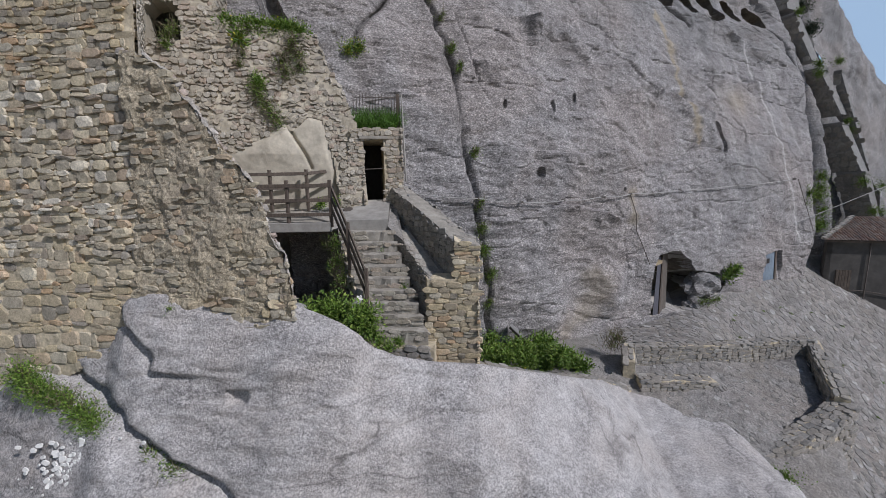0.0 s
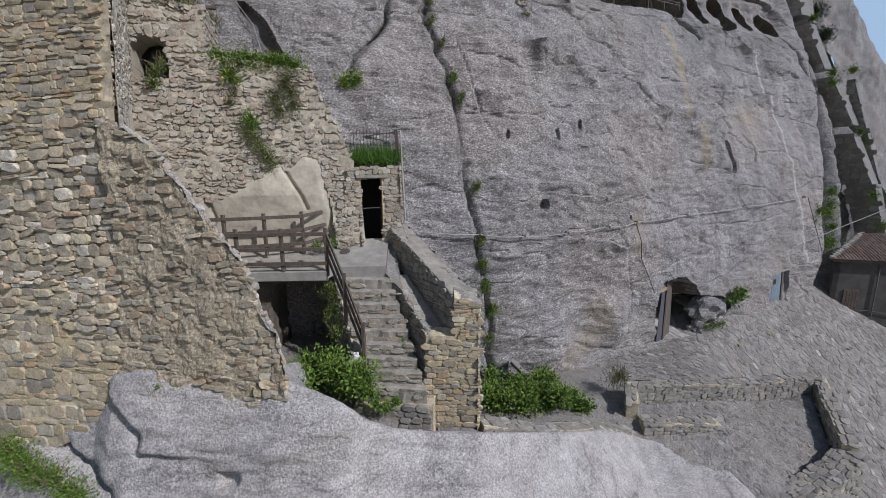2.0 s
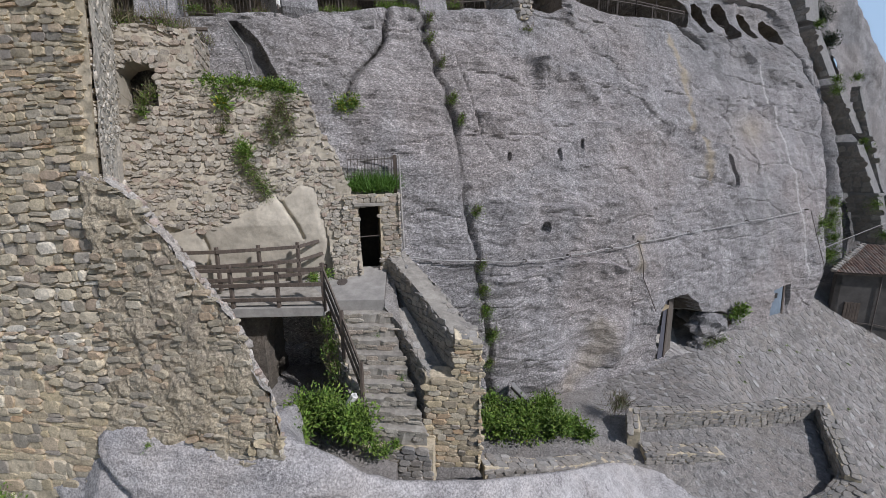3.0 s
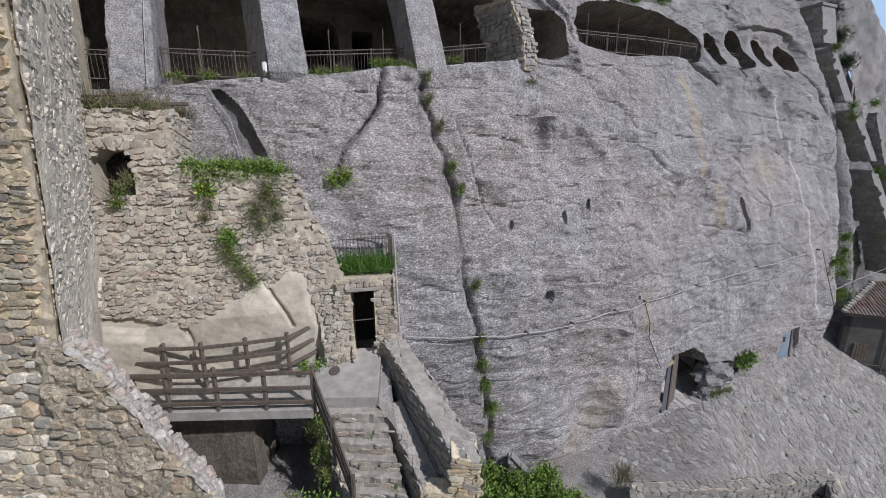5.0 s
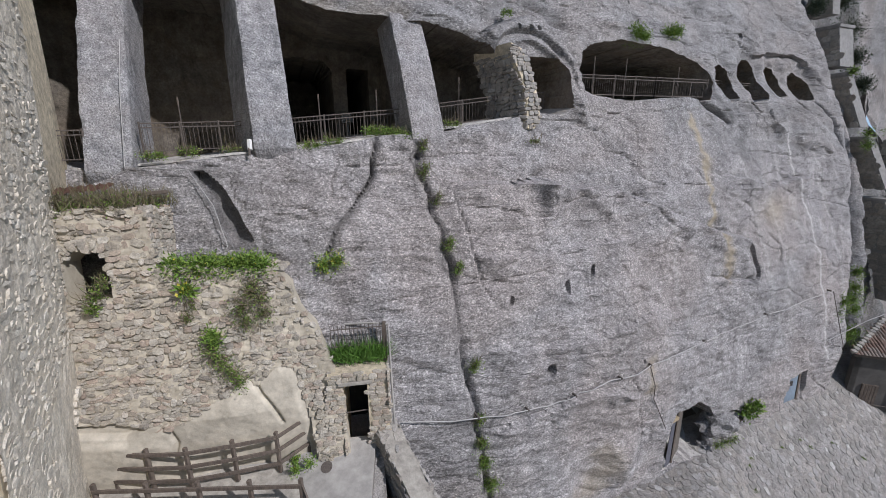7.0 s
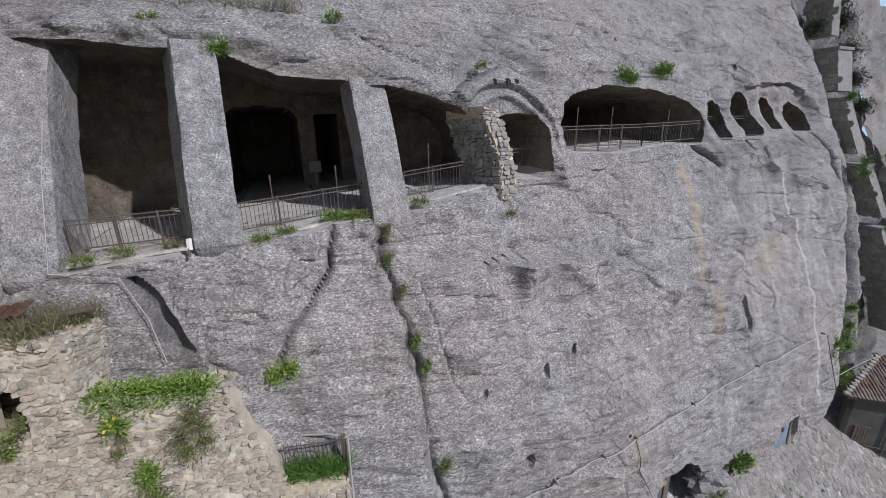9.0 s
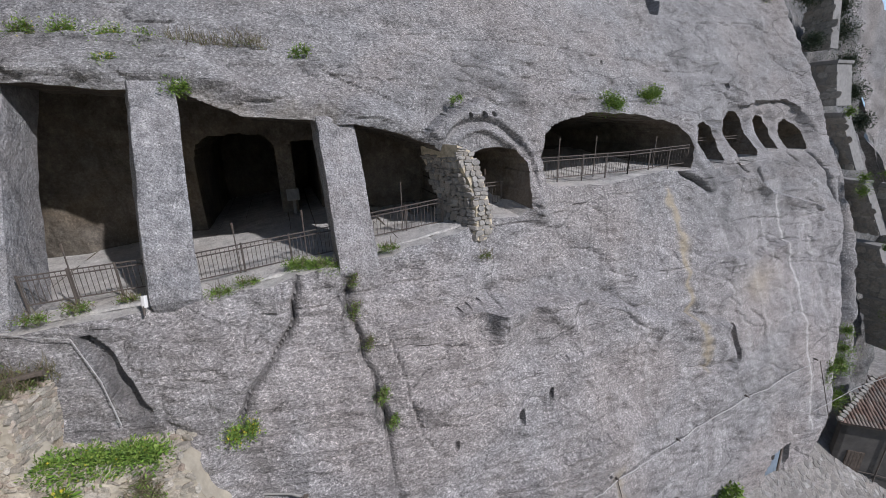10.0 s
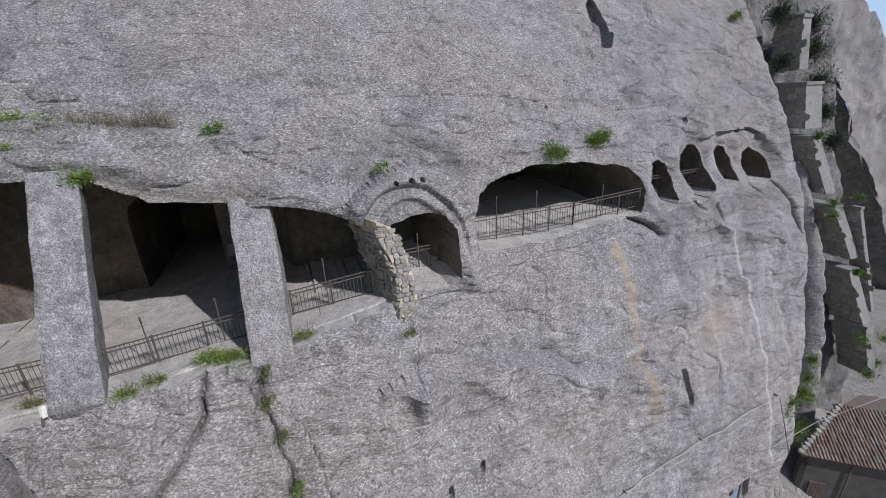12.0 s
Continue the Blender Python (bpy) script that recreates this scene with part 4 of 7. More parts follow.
def stems(name, spots, count, length, mat, parent, seed, up=(0, 0, 1), thick=0.008):
    rng = random.Random(seed)
    vs, fs = [], []
    for _ in range(count):
        x, y, z, r = rng.choice(spots)
        p = Vector((x + rng.gauss(0, r * 0.5), y + rng.gauss(0, r * 0.5), z + rng.gauss(0, r * 0.3)))
        d = (Vector(up) + Vector((rng.gauss(0, 0.5), rng.gauss(0, 0.5), rng.gauss(0, 0.4)))).normalized() * length * rng.uniform(0.5, 1.3)
        s = d.cross(Vector((rng.gauss(0, 1), rng.gauss(0, 1), rng.gauss(0, 1)))).normalized() * thick
        q = p + d * 0.55 + Vector((rng.gauss(0, 0.04), rng.gauss(0, 0.04), 0))
        b = len(vs)
        vs += [p - s, p + s, q + s * 0.8, q - s * 0.8, p + d]
        fs += [[b, b + 1, b + 2, b + 3], [b + 3, b + 2, b + 4]]
    ob = put_part(name, mesh_of(name, vs, fs, mat), parent)
    ob["kind"] = "stuff"
    return ob


def plant(name, label, category, spots, leaves, size, seed, mat=None, spread=(1, 1, 1), dry=0, flowers=0, blades=0, blade_len=0.3, narrow=0.5, droop=0.0, group=""):
    size, leaves, dry = size * 0.72, int(leaves * 1.4), int(dry * 1.3)
    x, y, z = (sum(s[i] for s in spots) / len(spots) for i in range(3))
    root = empty(name, (x, y, z), label, category, group)
    spots = [(s[0] - x, s[1] - y, s[2] - z, s[3]) for s in spots]
    if leaves:
        leaf_cloud("foliage", spots, leaves, size, mat or M_LEAF, root, spread, seed, narrow, droop)
    if dry:
        leaf_cloud("dry_foliage", spots, dry, size * 0.8, M_DRY, root, spread, seed + 1, 0.3, droop)
    if flowers:
        leaf_cloud("blossom", spots, flowers, size * 0.6, M_YELLOW, root, tuple(1.05 * s for s in spread), seed + 2, 0.9)
    if blades:
        stems("twig_mass", spots, blades, blade_len, mat or M_DRY, root, seed + 3, (0, 0, 1 - 1.6 * droop))
    return root


# ---- rock pillars of the cave front ----
def rock_pillar(low, high, zb, zt, depth, seed, label, skew=0.0):
    """A hewn pillar, leaning back with the cliff: low and high are its a-ranges at zb and zt."""
    root = empty("rock_pillar", at(sum(low) / 2, float(slope(sum(low) / 2, zb)) + depth / 2, zb), label, "pillar", "hewn pillars of the cave front")
    rows, across = 44, 10
    vs, fs = [], []
    for r in range(rows + 1):
        f = r / rows
        z = zb + (zt - zb) * f
        a0, a1 = low[0] + (high[0] - low[0]) * f, low[1] + (high[1] - low[1]) * f
        nf = float(slope((a0 + a1) / 2, z)) - 0.06 + 0.7 * max(0.0, 1 - f / 0.1) ** 1.5
        ring = [(a0 + (a1 - a0) * i / across, nf) for i in range(across + 1)] + [(a1, nf + depth * i / 8) for i in range(1, 9)]
        ring += [(a1 + (a0 - a1) * i / 4, nf + depth) for i in range(1, 5)] + [(a0, nf + depth * (1 - i / 8)) for i in range(1, 8)]
        for i, (a, n) in enumerate(ring):
            k = 0.022 * float(fbm(a * 1.0 + seed, n, z, 0.4, 3, 90)) + 0.03 * float(fbm(a + seed, n, z, 1.5, 2, 91))
            corner = i in (0, across, across + 8, across + 12)
            a += (k + (0.03 if corner and i in (0,) else -0.03 if corner and i == across else 0)) * (1 if i > across or i in (0, across) else 0.0)
            n += k + (0.03 if i in (0, across) else 0)
            vs.append(at(a - skew * (n - nf), n, z))
        m = len(ring)
    for r in range(rows):
        for i in range(m):
            fs.append([r * m + i, r * m + (i + 1) % m, (r + 1) * m + (i + 1) % m, (r + 1) * m + i])
    ob = put_part("shaft", mesh_of("shaft", vs, fs, M_PILLAR), root)
    ob.matrix_parent_inverse = root.matrix_basis.inverted()
    return root


rock_pillar((-1.86, -0.62), (-2.3, -0.98), 10.9, 18.3, 2.0, 1, "tall hewn grey limestone pillar with a thin cable")
rock_pillar((2.76, 4.02), (2.5, 3.78), 11.6, 18.0, 2.2, 7, "tall hewn grey limestone pillar leaning back with the cliff", 0.3)
rock_pillar((7.66, 8.88), (7.62, 8.84), 12.0, 16.9, 2.0, 13, "shorter hewn grey limestone pillar beside the masonry arch")
rock_pillar((-6.6, -5.2), (-7.2, -5.8), 11.0, 18.4, 2.0, 19, "hewn grey limestone pillar at the cave front's end")


def rod(name, pts, r, mat, parent, label=""):
    """A round bar or cable through points."""
    cu = bpy.data.curves.new(name, "CURVE")
    cu.dimensions, cu.bevel_depth, cu.bevel_resolution = "3D", r, 1
    sp = cu.splines.new("POLY")
    sp.points.add(len(pts) - 1)
    for p, q in zip(sp.points, pts):
        p.co = (*q, 1)
    cu.materials.append(mat)
    ob = new(name, cu)
    if parent:
        ob.parent = parent
        ob.matrix_parent_inverse = parent.matrix_basis.inverted()
    return tagged(ob, label)


def iron_fence(p, q, height, bars, label, tall=()):
    """A low iron railing from p to q: two rails, posts, thin bars and some tall torch-like stakes."""
    p, q = Vector(p), Vector(q)
    root = empty("iron_fence", p, label, "fence", "iron railings before the caves")
    up = Vector((0, 0, 1))
    for name, h in (("top_rail", height), ("middle_rail", height * 0.86), ("bottom_rail", 0.12)):
        child(part(name, beam_bm(p + up * h, q + up * h, 0.035, 0.035), M_IRON), root)
    n = max(2, round((q - p).length / 1.3))
    for i in range(n + 1):
        b = p.lerp(q, i / n)
        child(part("post", beam_bm(b - up * 0.1, b + up * (height + 0.05), 0.05, 0.05, None, (1, 0, 0)), M_IRON), root)
    bm = beam_bm(Vector((0, 0, 0.12)), Vector((0, 0, height)), 0.014, 0.014, None, (1, 0, 0))
    me = bpy.data.meshes.new("bar")
    bm.to_mesh(me)
    bm.free()
    me.materials.append(M_IRON)
    for i in range(bars):
        ob = new("bar", me)
        ob.parent = root
        ob.location = p.lerp(q, (i + 0.5) / bars) - p
    for f, h in tall:
        b = p.lerp(q, f)
        child(part("stake", beam_bm(b, b + up * h, 0.03, 0.03, None, (1, 0, 0)), M_IRON), root)
        child(part("stake_head", beam_bm(b + up * (h - 0.02), b + up * (h + 0.2), 0.045, 0.045, None, (1, 0, 0)), M_WOOD), root)
    return root


def on_cliff(a, z, out=0.0):
    a1, z1 = np.array([float(a)]), np.array([float(z)])
    return at(a, float((slope(a1, z1) + relief(a1, z1))[0]) - out, z)


iron_fence(at(-0.5, 19.0, 12.0), at(2.75, 19.0, 12.1), 0.95, 26, "low rusty iron railing between two hewn pillars", ((0.35, 1.5),))
iron_fence(at(3.6, 18.7, 12.15), at(7.75, 18.6, 12.55), 0.95, 34, "low rusty iron railing with tall stakes", ((0.3, 1.45), (0.78, 1.45)))
iron_fence(at(8.95, 19.0, 12.75), at(11.6, 18.7, 13.1), 0.95, 22, "low rusty iron railing before the side cave", ((0.45, 1.6),))
iron_fence(at(12.9, 19.4, 13.35), at(14.4, 19.4, 13.4), 0.95, 13, "short iron railing inside the rock arch", ((0.5, 1.3),))
iron_fence(at(15.7, 19.3, 14.2), at(20.6, 19.2, 14.25), 0.95, 40, "long iron railing before the rock gallery", ((0.25, 1.5), (0.62, 1.5)))
iron_fence(at(20.6, 19.2, 14.25), at(24.7, 19.6, 14.35), 0.95, 20, "iron railing at the end of the rock gallery", ((0.4, 1.3),))
iron_fence(at(26.1, 20.6, 14.6), at(30.4, 21.0, 14.6), 0.9, 8, "thin iron railing behind the rock windows", ())
iron_fence(at(-5.2, 18.9, 11.7), at(-1.9, 18.9, 11.8), 0.95, 24, "low rusty iron railing at the cave front's end", ((0.4, 1.5),))


# ---- masonry pier of the broken arch ----
def arch_pier():
    root = empty("masonry_pier", on_cliff(12.4, 12.4), "curved rubble pier of a broken arch on the ledge", "pier")
    outline = [(11.9, 15.9), (12.35, 15.7), (12.7, 14.9), (12.9, 13.8), (12.88, 13.1), (12.6, 12.8), (12.35, 12.75), (12.2, 12.95), (12.3, 13.3), (12.35, 13.8), (12.2, 14.7), (11.9, 15.4)]
    n0, k = 17.15, math.hypot(1, 0.264)
    child(slab("core", [at(a, n0 + 0.264 * (z - 12.5), z) for a, z in outline], at(-0.6, 2.0, 0), M_MORTAR, None), root)
    o, u, v = at(0, n0 - 0.264 * 12.5, 0), at(1, 0, 0), at(0, 0.264, 1)
    lay(courses(o, u, v, [(a, z * k) for a, z in outline], (0.12, 0.22), (0.15, 0.32), (0.03, 0.1), (), 5), STONES["grey_stone"], root, 60)
    for a0, z0, z1, lean in ((12.2, 12.8, 13.9, 0.1), (12.3, 13.9, 15.6, -0.24)):
        side = courses(at(a0, n0 + 0.264 * (z0 - 12.5), z0), at(0.3, -1, 0), at(lean, 0.264, 1), [(-2.05, 0), (0, 0), (0, z1 - z0), (-2.05, z1 - z0)], (0.12, 0.26), (0.2, 0.45), (0.04, 0.12), (), 6)
        lay(side, STONES["grey_stone"], root, 60, "flank_rubble")


arch_pier()


# ---- tower, broken wall and turret ----
def tower():
    root = empty("tower", (-9, 10, -1), "tall ruined tower of buff rubble masonry on the rock", "tower")
    lean = 0.03
    edge = [(-5.95, 2.0), (-5.75, 4.1), (-5.55, 6.6), (-5.45, 7.9), (-5.35, 9.0), (-5.2, 12), (-5.0, 24)]
    foot = [(-14, -2.0), (-10, -1.5), (-8.59, -0.8), (-6.3, 0.2)]
    front = foot + edge + [(-14, 24)]
    run = Vector((-0.65, 0.76, 0))
    y0 = 8.742

    def block(name, outline, start, length, mat=M_MORTAR):
        child(slab(name, [Vector((x, y0 + lean * z, z)) + run * start for x, z in outline], run * length, mat, None), root)

    # solid up to and past the doorway that opens onto the footbridge
    block("core", front, 0.0, 4.5)
    block("core", front, 5.35, 3.9)
    block("sill_core", foot + [(-5.95, 2.0), (-5.87, 2.9), (-14, 2.9)], 4.5, 0.85)
    block("lintel_core", [(-14, 6.15), (-5.585, 6.15)] + edge[2:] + [(-14, 24)], 4.5, 0.85)
    # back of the doorway takes the dark rock, so its shade is colour
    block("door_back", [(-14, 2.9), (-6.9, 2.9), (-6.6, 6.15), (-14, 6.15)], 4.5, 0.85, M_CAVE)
    o, u, v = (0, y0, 0), (1, 0, 0), (0, lean, 1)
    rough_skin("mortar_face", o, u, v, foot + edge[:6] + [(-5.18, 13.5), (-14, 13.5)], M_MORTAR, root, 0.012, 0.022, 0.3, 3, 0.07)
    edge_in = [(x - 0.13, z) for x, z in edge]
    thin = courses(o, u, v, [(-14, 5.6), (-9, 6.6), (-7.6, 5.8), (-6.6, 6.9), (-5.64, 6.0)] + edge_in[2:6] + [(-5.22, 13), (-14, 13)], (0.06, 0.17), (0.1, 0.42), (0.035, 0.09), (), 11, None, 0.08, 0.96)
    mid = courses(o, u, v, [(-14, 1.1), (-9.3, 1.7), (-8.2, 2.9), (-7.3, 2.4), (-6.7, 1.5), (-6.05, 1.9), (-5.88, 4.1), (-5.72, 6.0), (-6.6, 6.9), (-7.6, 5.8), (-9, 6.6), (-14, 5.6)], (0.08, 0.25), (0.12, 0.46), (0.035, 0.13), (), 13, None, 0.12, 0.96)
    low = courses(o, u, v, foot + [(-5.99, 1.9), (-6.7, 1.5), (-7.3, 2.4), (-8.2, 2.9), (-9.3, 1.7), (-14, 1.1)], (0.1, 0.34), (0.16, 0.65), (0.035, 0.075), (), 15, None, 0.05, 0.98)
    spot = Vector((-6.8, 8.8, 3.8))
    for places, kit, count, name in ((mid, "field", 200, "field_rubble"), (low, "squared", 100, "squared_rubble"), (thin, "rubble_stone", 60, "thin_rubble")):
        places.sort(key=lambda m: (m.translation - spot).length)
        lay(places, STONES[kit], root, count, name)
    # the flank running back to the house front: pale pitted render, with rubble showing through above
    o, u, v = Vector((-5.9, 8.68, 0)), Vector((-0.65, 0.76, 0)), Vector((0.052, 0.0446, 1))
    doorway = [(4.45, 2.0), (5.3, 2.0), (5.3, 5.75)] + [(4.875 + 0.425 * math.cos(w), 5.75 + 0.425 * math.sin(w)) for w in (0.5, 1.0, 1.57, 2.1, 2.6)] + [(4.45, 5.75)]
    rough_skin("worn_render", o, u, v, [(-0.05, 1.5), (6, 1.5), (6, 24), (-0.05, 24)], M_WORN, root, 0.055, 0.024, 0.6, 7, 0.06, [doorway], "pale pitted render over rubble")
    side = courses(o, u, v, [(0.12, 2.0), (1.6, 2.0), (2.4, 7.0), (4.2, 7.6), (6.0, 7.4), (6.0, 19), (0.12, 19)], (0.07, 0.2), (0.12, 0.4), (0.05, 0.09), [doorway], 12, (-7, 10, 9), 0.1, 0.75)
    lay(side, STONES["limewashed"], root, 150, "flank_rubble")
    face = u.cross(v).normalized()
    ring = []
    for i in range(9):
        w = math.pi * (0.03 + 0.94 * i / 8)
        p = o + u * (4.875 + 0.5 * math.cos(w)) + v.normalized() * (5.75 + 0.5 * math.sin(w)) + face * 0.03
        r, t = u * math.cos(w) + v.normalized() * math.sin(w), v.normalized() * math.cos(w) - u * math.sin(w)
        ring.append(Matrix(((*(t * 0.09), 0), (*(r * 0.13), 0), (*(face * 0.1), 0), (*p, 1))).transposed())
    lay(ring, STONES["limewashed"], root, 20, "arch_stones")


tower()


def broken_wall():
    root = empty("broken_wall", (-4, 9.2, 1.2), "broken rubble wall with a crumbling sloped edge beside the tower", "wall")
    outline = [(-6.2, 0.3), (-4.66, 0.4), (-3.9, 0.3), (-3.4, 0.3), (-2.9, 0.5), (-2.5, 0.9), (-2.46, 1.6), (-2.58, 2.0), (-2.62, 2.35), (-2.86, 2.8), (-2.95, 3.3), (-3.2, 3.85), (-3.55, 4.3), (-3.85, 4.75), (-4.2, 5.2), (-4.45, 5.6), (-4.75, 6.05), (-5.2, 6.4), (-5.75, 6.55), (-5.9, 3.0)]
    front = 8.80
    body = [Vector((x, front + 0.002, z)) for x, z in outline]
    thick = Vector((-0.62, 0.66, 0))
    child(slab("core", body, thick, M_MASS, None), root)
    rough_skin("eroded_face", (0, front, 0), (1, 0, 0), (0, 0, 1), outline, M_MASS, root, 0.04, 0.085, 0.4, 5, 0.05)
    ridge = outline[4:19]
    step = [0.0]
    for p, q in zip(ridge, ridge[1:]):
        step.append(step[-1] + math.dist(p, q))
    s, w = np.meshgrid(np.arange(0, step[-1], 0.055), np.linspace(-0.08, 1.04, 26))
    x, z = np.interp(s, step, [p[0] for p in ridge]), np.interp(s, step, [p[1] for p in ridge])
    lump = 0.03 + 0.1 * fbm(s, w * 1.3, 0, 0.5, 4, 26, 0.6) - 0.5 * np.clip(np.abs(w - 0.5) - 0.42, 0, 1)
    x, z, y = x + thick.x * w + 0.85 * lump, z + 0.5 * lump, front - 0.01 + thick.y * w
    child(put_part("eroded_crest", mesh_of("eroded_crest", np.stack([x.ravel(), y.ravel(), z.ravel()], -1).tolist(), grid_faces(*x.shape), M_CREST)), root)
    pl = courses((0, front - 0.01, 0), (1, 0, 0), (0, 0, 1), outline, (0.045, 0.16), (0.1, 0.36), (0.02, 0.1), (), 21, (-3.5, 8.7, 2.5), 0.13, 0.55)
    lay(pl, STONES["thin"], root, 300)
    # loose stones over the sloped edge
    rng = random.Random(9)
    crest = [Vector((x, front + 0.03, z)) for x, z in outline[5:19]]
    caps = []
    for p, q in zip(crest, crest[1:]):
        d, k = (q - p).normalized(), max(1, int((q - p).length / 0.1))
        w = thick.normalized()
        nrm = d.cross(w).normalized()
        if nrm.x + nrm.z < 0:
            nrm = -nrm
        for i in range(k):
            for j in range(3):
                s = rng.uniform(0.03, 0.1)
                m = p + (q - p) * ((i + rng.random()) / k) + thick * ((j + rng.random()) / 3)
                dd = (d + w * rng.gauss(0, 0.4)).normalized()
                t = nrm + d * rng.gauss(0, 0.2) + w * rng.gauss(0, 0.2)
                ww = t.cross(dd).normalized()
                caps.append(Matrix(((*(dd * s * rng.uniform(0.8, 1.5)), 0), (*(ww * s), 0), (*(t * rng.uniform(0.03, 0.1)), 0), (*m, 1))).transposed())
    rng.shuffle(caps)
    lay(caps, STONES["crest"], root, 200, "edge_rubble")
    # squared stones at the foot of the edge
    foot = courses((-2.78, 8.78, 0.9), (1, 0.12, 0), (0, 0, 1), [(-0.35, 0), (0.28, 0), (0.25, 0.85), (-0.25, 0.9)], (0.14, 0.24), (0.18, 0.32), (0.03, 0.09), (), 22, None, 0.08)
    lay(foot, STONES["rubble_stone"], root, 20, "foot_stones")


broken_wall()

TU, TV = Vector((math.cos(radians(19)), math.sin(radians(19)), 0)), Vector((-0.1425 * math.sin(radians(19)) / 0.9, 0.1425, 1)).normalized()
TO = Vector((-9.3, 12.72, 5.3))


def turret():
    """Outline in metres along the wall from its left end and up from z 5.3."""
    root = empty("ruined_building", (-6, 14, 3), "ruined rubble house front built against the cliff", "building")
    top = [(-0.6, -0.1), (0.9, -0.15), (1.5, -0.35), (2.2, -0.6), (2.75, -0.55), (3.2, -0.2), (4.0, 0.2), (4.5, 0.55), (4.7, 0.3), (5.3, 0.85), (5.75, 0.75), (5.9, 0.1), (6.1, -0.9), (6.3, -2.6), (6.9, -2.6), (7.05, 0.0), (6.75, 0.95), (6.45, 1.9), (6.05, 2.5), (5.85, 3.2), (5.4, 3.7), (4.6, 3.75), (3.6, 3.9), (2.75, 4.0), (2.55, 4.3), (2.5, 5.4), (1.7, 5.55), (0.6, 5.5), (-0.6, 5.5)]
    window = [(0.5, 3.2), (1.5, 3.2), (1.52, 4.2), (1.3, 4.45), (1.0, 4.54), (0.7, 4.45), (0.48, 4.2)]
    # core as a ring round the window: built in two halves
    left = [(-0.6, -0.15), (1.0, -0.2), (1.0, 3.2), (0.5, 3.2), (0.48, 4.2), (0.7, 4.45), (1.0, 4.54), (1.0, 5.52), (0.6, 5.5), (-0.6, 5.5)]
    right = [(1.0, -0.2), (1.5, -0.35), (2.2, -0.6), (2.75, -0.55), (3.2, -0.2), (4.0, 0.2), (4.5, 0.5), (5.3, 0.7), (5.75, 0.7), (5.95, 0.1), (6.1, -0.9), (6.25, -2.8), (7.2, -2.8), (7.05, 0.0), (6.75, 0.95), (6.45, 1.9), (6.05, 2.5), (5.85, 3.2), (5.4, 3.7), (4.6, 3.75), (3.6, 3.9), (2.75, 4.0), (2.55, 4.3), (2.5, 5.4), (1.7, 5.55), (1.0, 5.52), (1.0, 4.54), (1.3, 4.45), (1.52, 4.2), (1.5, 3.2), (1.0, 3.2)]
    nrm = TU.cross(TV).normalized()
    back = -nrm
    for half in (left, right):
        child(slab("core", world_poly(TO, TU, TV, half), back * 0.75, M_PLASTER, None), root)
    inner = TO + back * 0.75
    for name, box, deep in (("lower_mass", [(-0.6, -0.6), (5.9, -0.6), (6.25, -2.8), (7.2, -2.8), (6.75, 0.95), (6.05, 2.5), (5.85, 3.1), (5.4, 3.65), (2.3, 3.65), (2.3, 3.0), (-0.6, 3.0)], 2.45),
                            ("roof_mass", [(-0.6, 5.15), (2.5, 5.15), (2.5, 5.45), (-0.6, 5.5)], 2.45), ("side_wall", [(2.2, 3.0), (2.5, 3.0), (2.5, 5.2), (2.2, 5.2)], 2.45), ("side_wall", [(-0.6, 3.0), (-0.3, 3.0), (-0.3, 5.2), (-0.6, 5.2)], 2.45)):
        child(slab(name, world_poly(inner, TU, TV, box), back * deep, M_MASS, None), root)
    child(slab("back_wall", world_poly(TO + back * 3.0, TU, TV, [(-0.6, 2.9), (2.5, 2.9), (2.5, 5.3), (-0.6, 5.3)]), back * 0.25, M_MASS, None), root)
    # rubble and earth lying on the broken tops
    for o, ln, seed in ((TO + TU * -0.6 + TV * 5.46, 3.1, 35), (TO + TU * 2.5 + TV * 3.66, 3.2, 36)):
        ledge = courses(o, TU, back + Vector((0, 0, 0.02)), [(0, 0), (ln, 0), (ln, 3.1), (0, 3.1)], (0.08, 0.25), (0.1, 0.4), (0.03, 0.16), (), seed, None, 0.6, 0.85)
        ledge = [m @ Matrix.Diagonal((1, 1, -1, 1)) if (m.to_3x3() @ Vector((0, 0, 1))).z < 0 else m for m in ledge]
        lay(ledge, STONES["pale_rubble"], root, 60, "top_rubble")
    rough_skin("mortar_face", TO, TU, TV, top, M_PLASTER, root, 0.025, 0.045, 0.4, 9, 0.06, [window])
    pl = courses(TO, TU, TV, top, (0.06, 0.2), (0.08, 0.3), (0.03, 0.12), [window], 31, (-5.5, 14, 7.5), 0.3, 0.85)
    lay(pl, STONES["pale_rubble"], root, 300)
    arch = []
    for i in range(9):
        w = math.pi * (0.03 + 0.94 * i / 8)
        p = TO + TU * (1.0 + 0.66 * math.cos(w)) + TV * (4.2 + 0.46 * math.sin(w))
        r, t = TU * math.cos(w) + TV * math.sin(w), TV * math.cos(w) - TU * math.sin(w)
        arch.append(Matrix(((*(t * 0.075), 0), (*(r * 0.15), 0), (*(-nrm * -0.1), 0), (*p, 1))).transposed())
    lay(arch, STONES["pale_rubble"], root, 20)
    # the turret's flank above the lower roof
    fl = courses(TO + TU * 2.52 + TV * 4.1, back, TV, [(0.0, 0), (1.6, 0), (1.6, 1.4), (0.0, 1.4)], (0.1, 0.2), (0.15, 0.4), (0.03, 0.08), (), 33)
    lay(fl, STONES["pale_rubble"], root, 0, "flank_rubble")
    fl = courses(TO + TU * 7.05 - TV * 2.6, back, TV, [(0.0, 0), (1.0, 0), (1.0, 2.8), (0.0, 2.8)], (0.12, 0.2), (0.2, 0.4), (0.03, 0.08), (), 34)
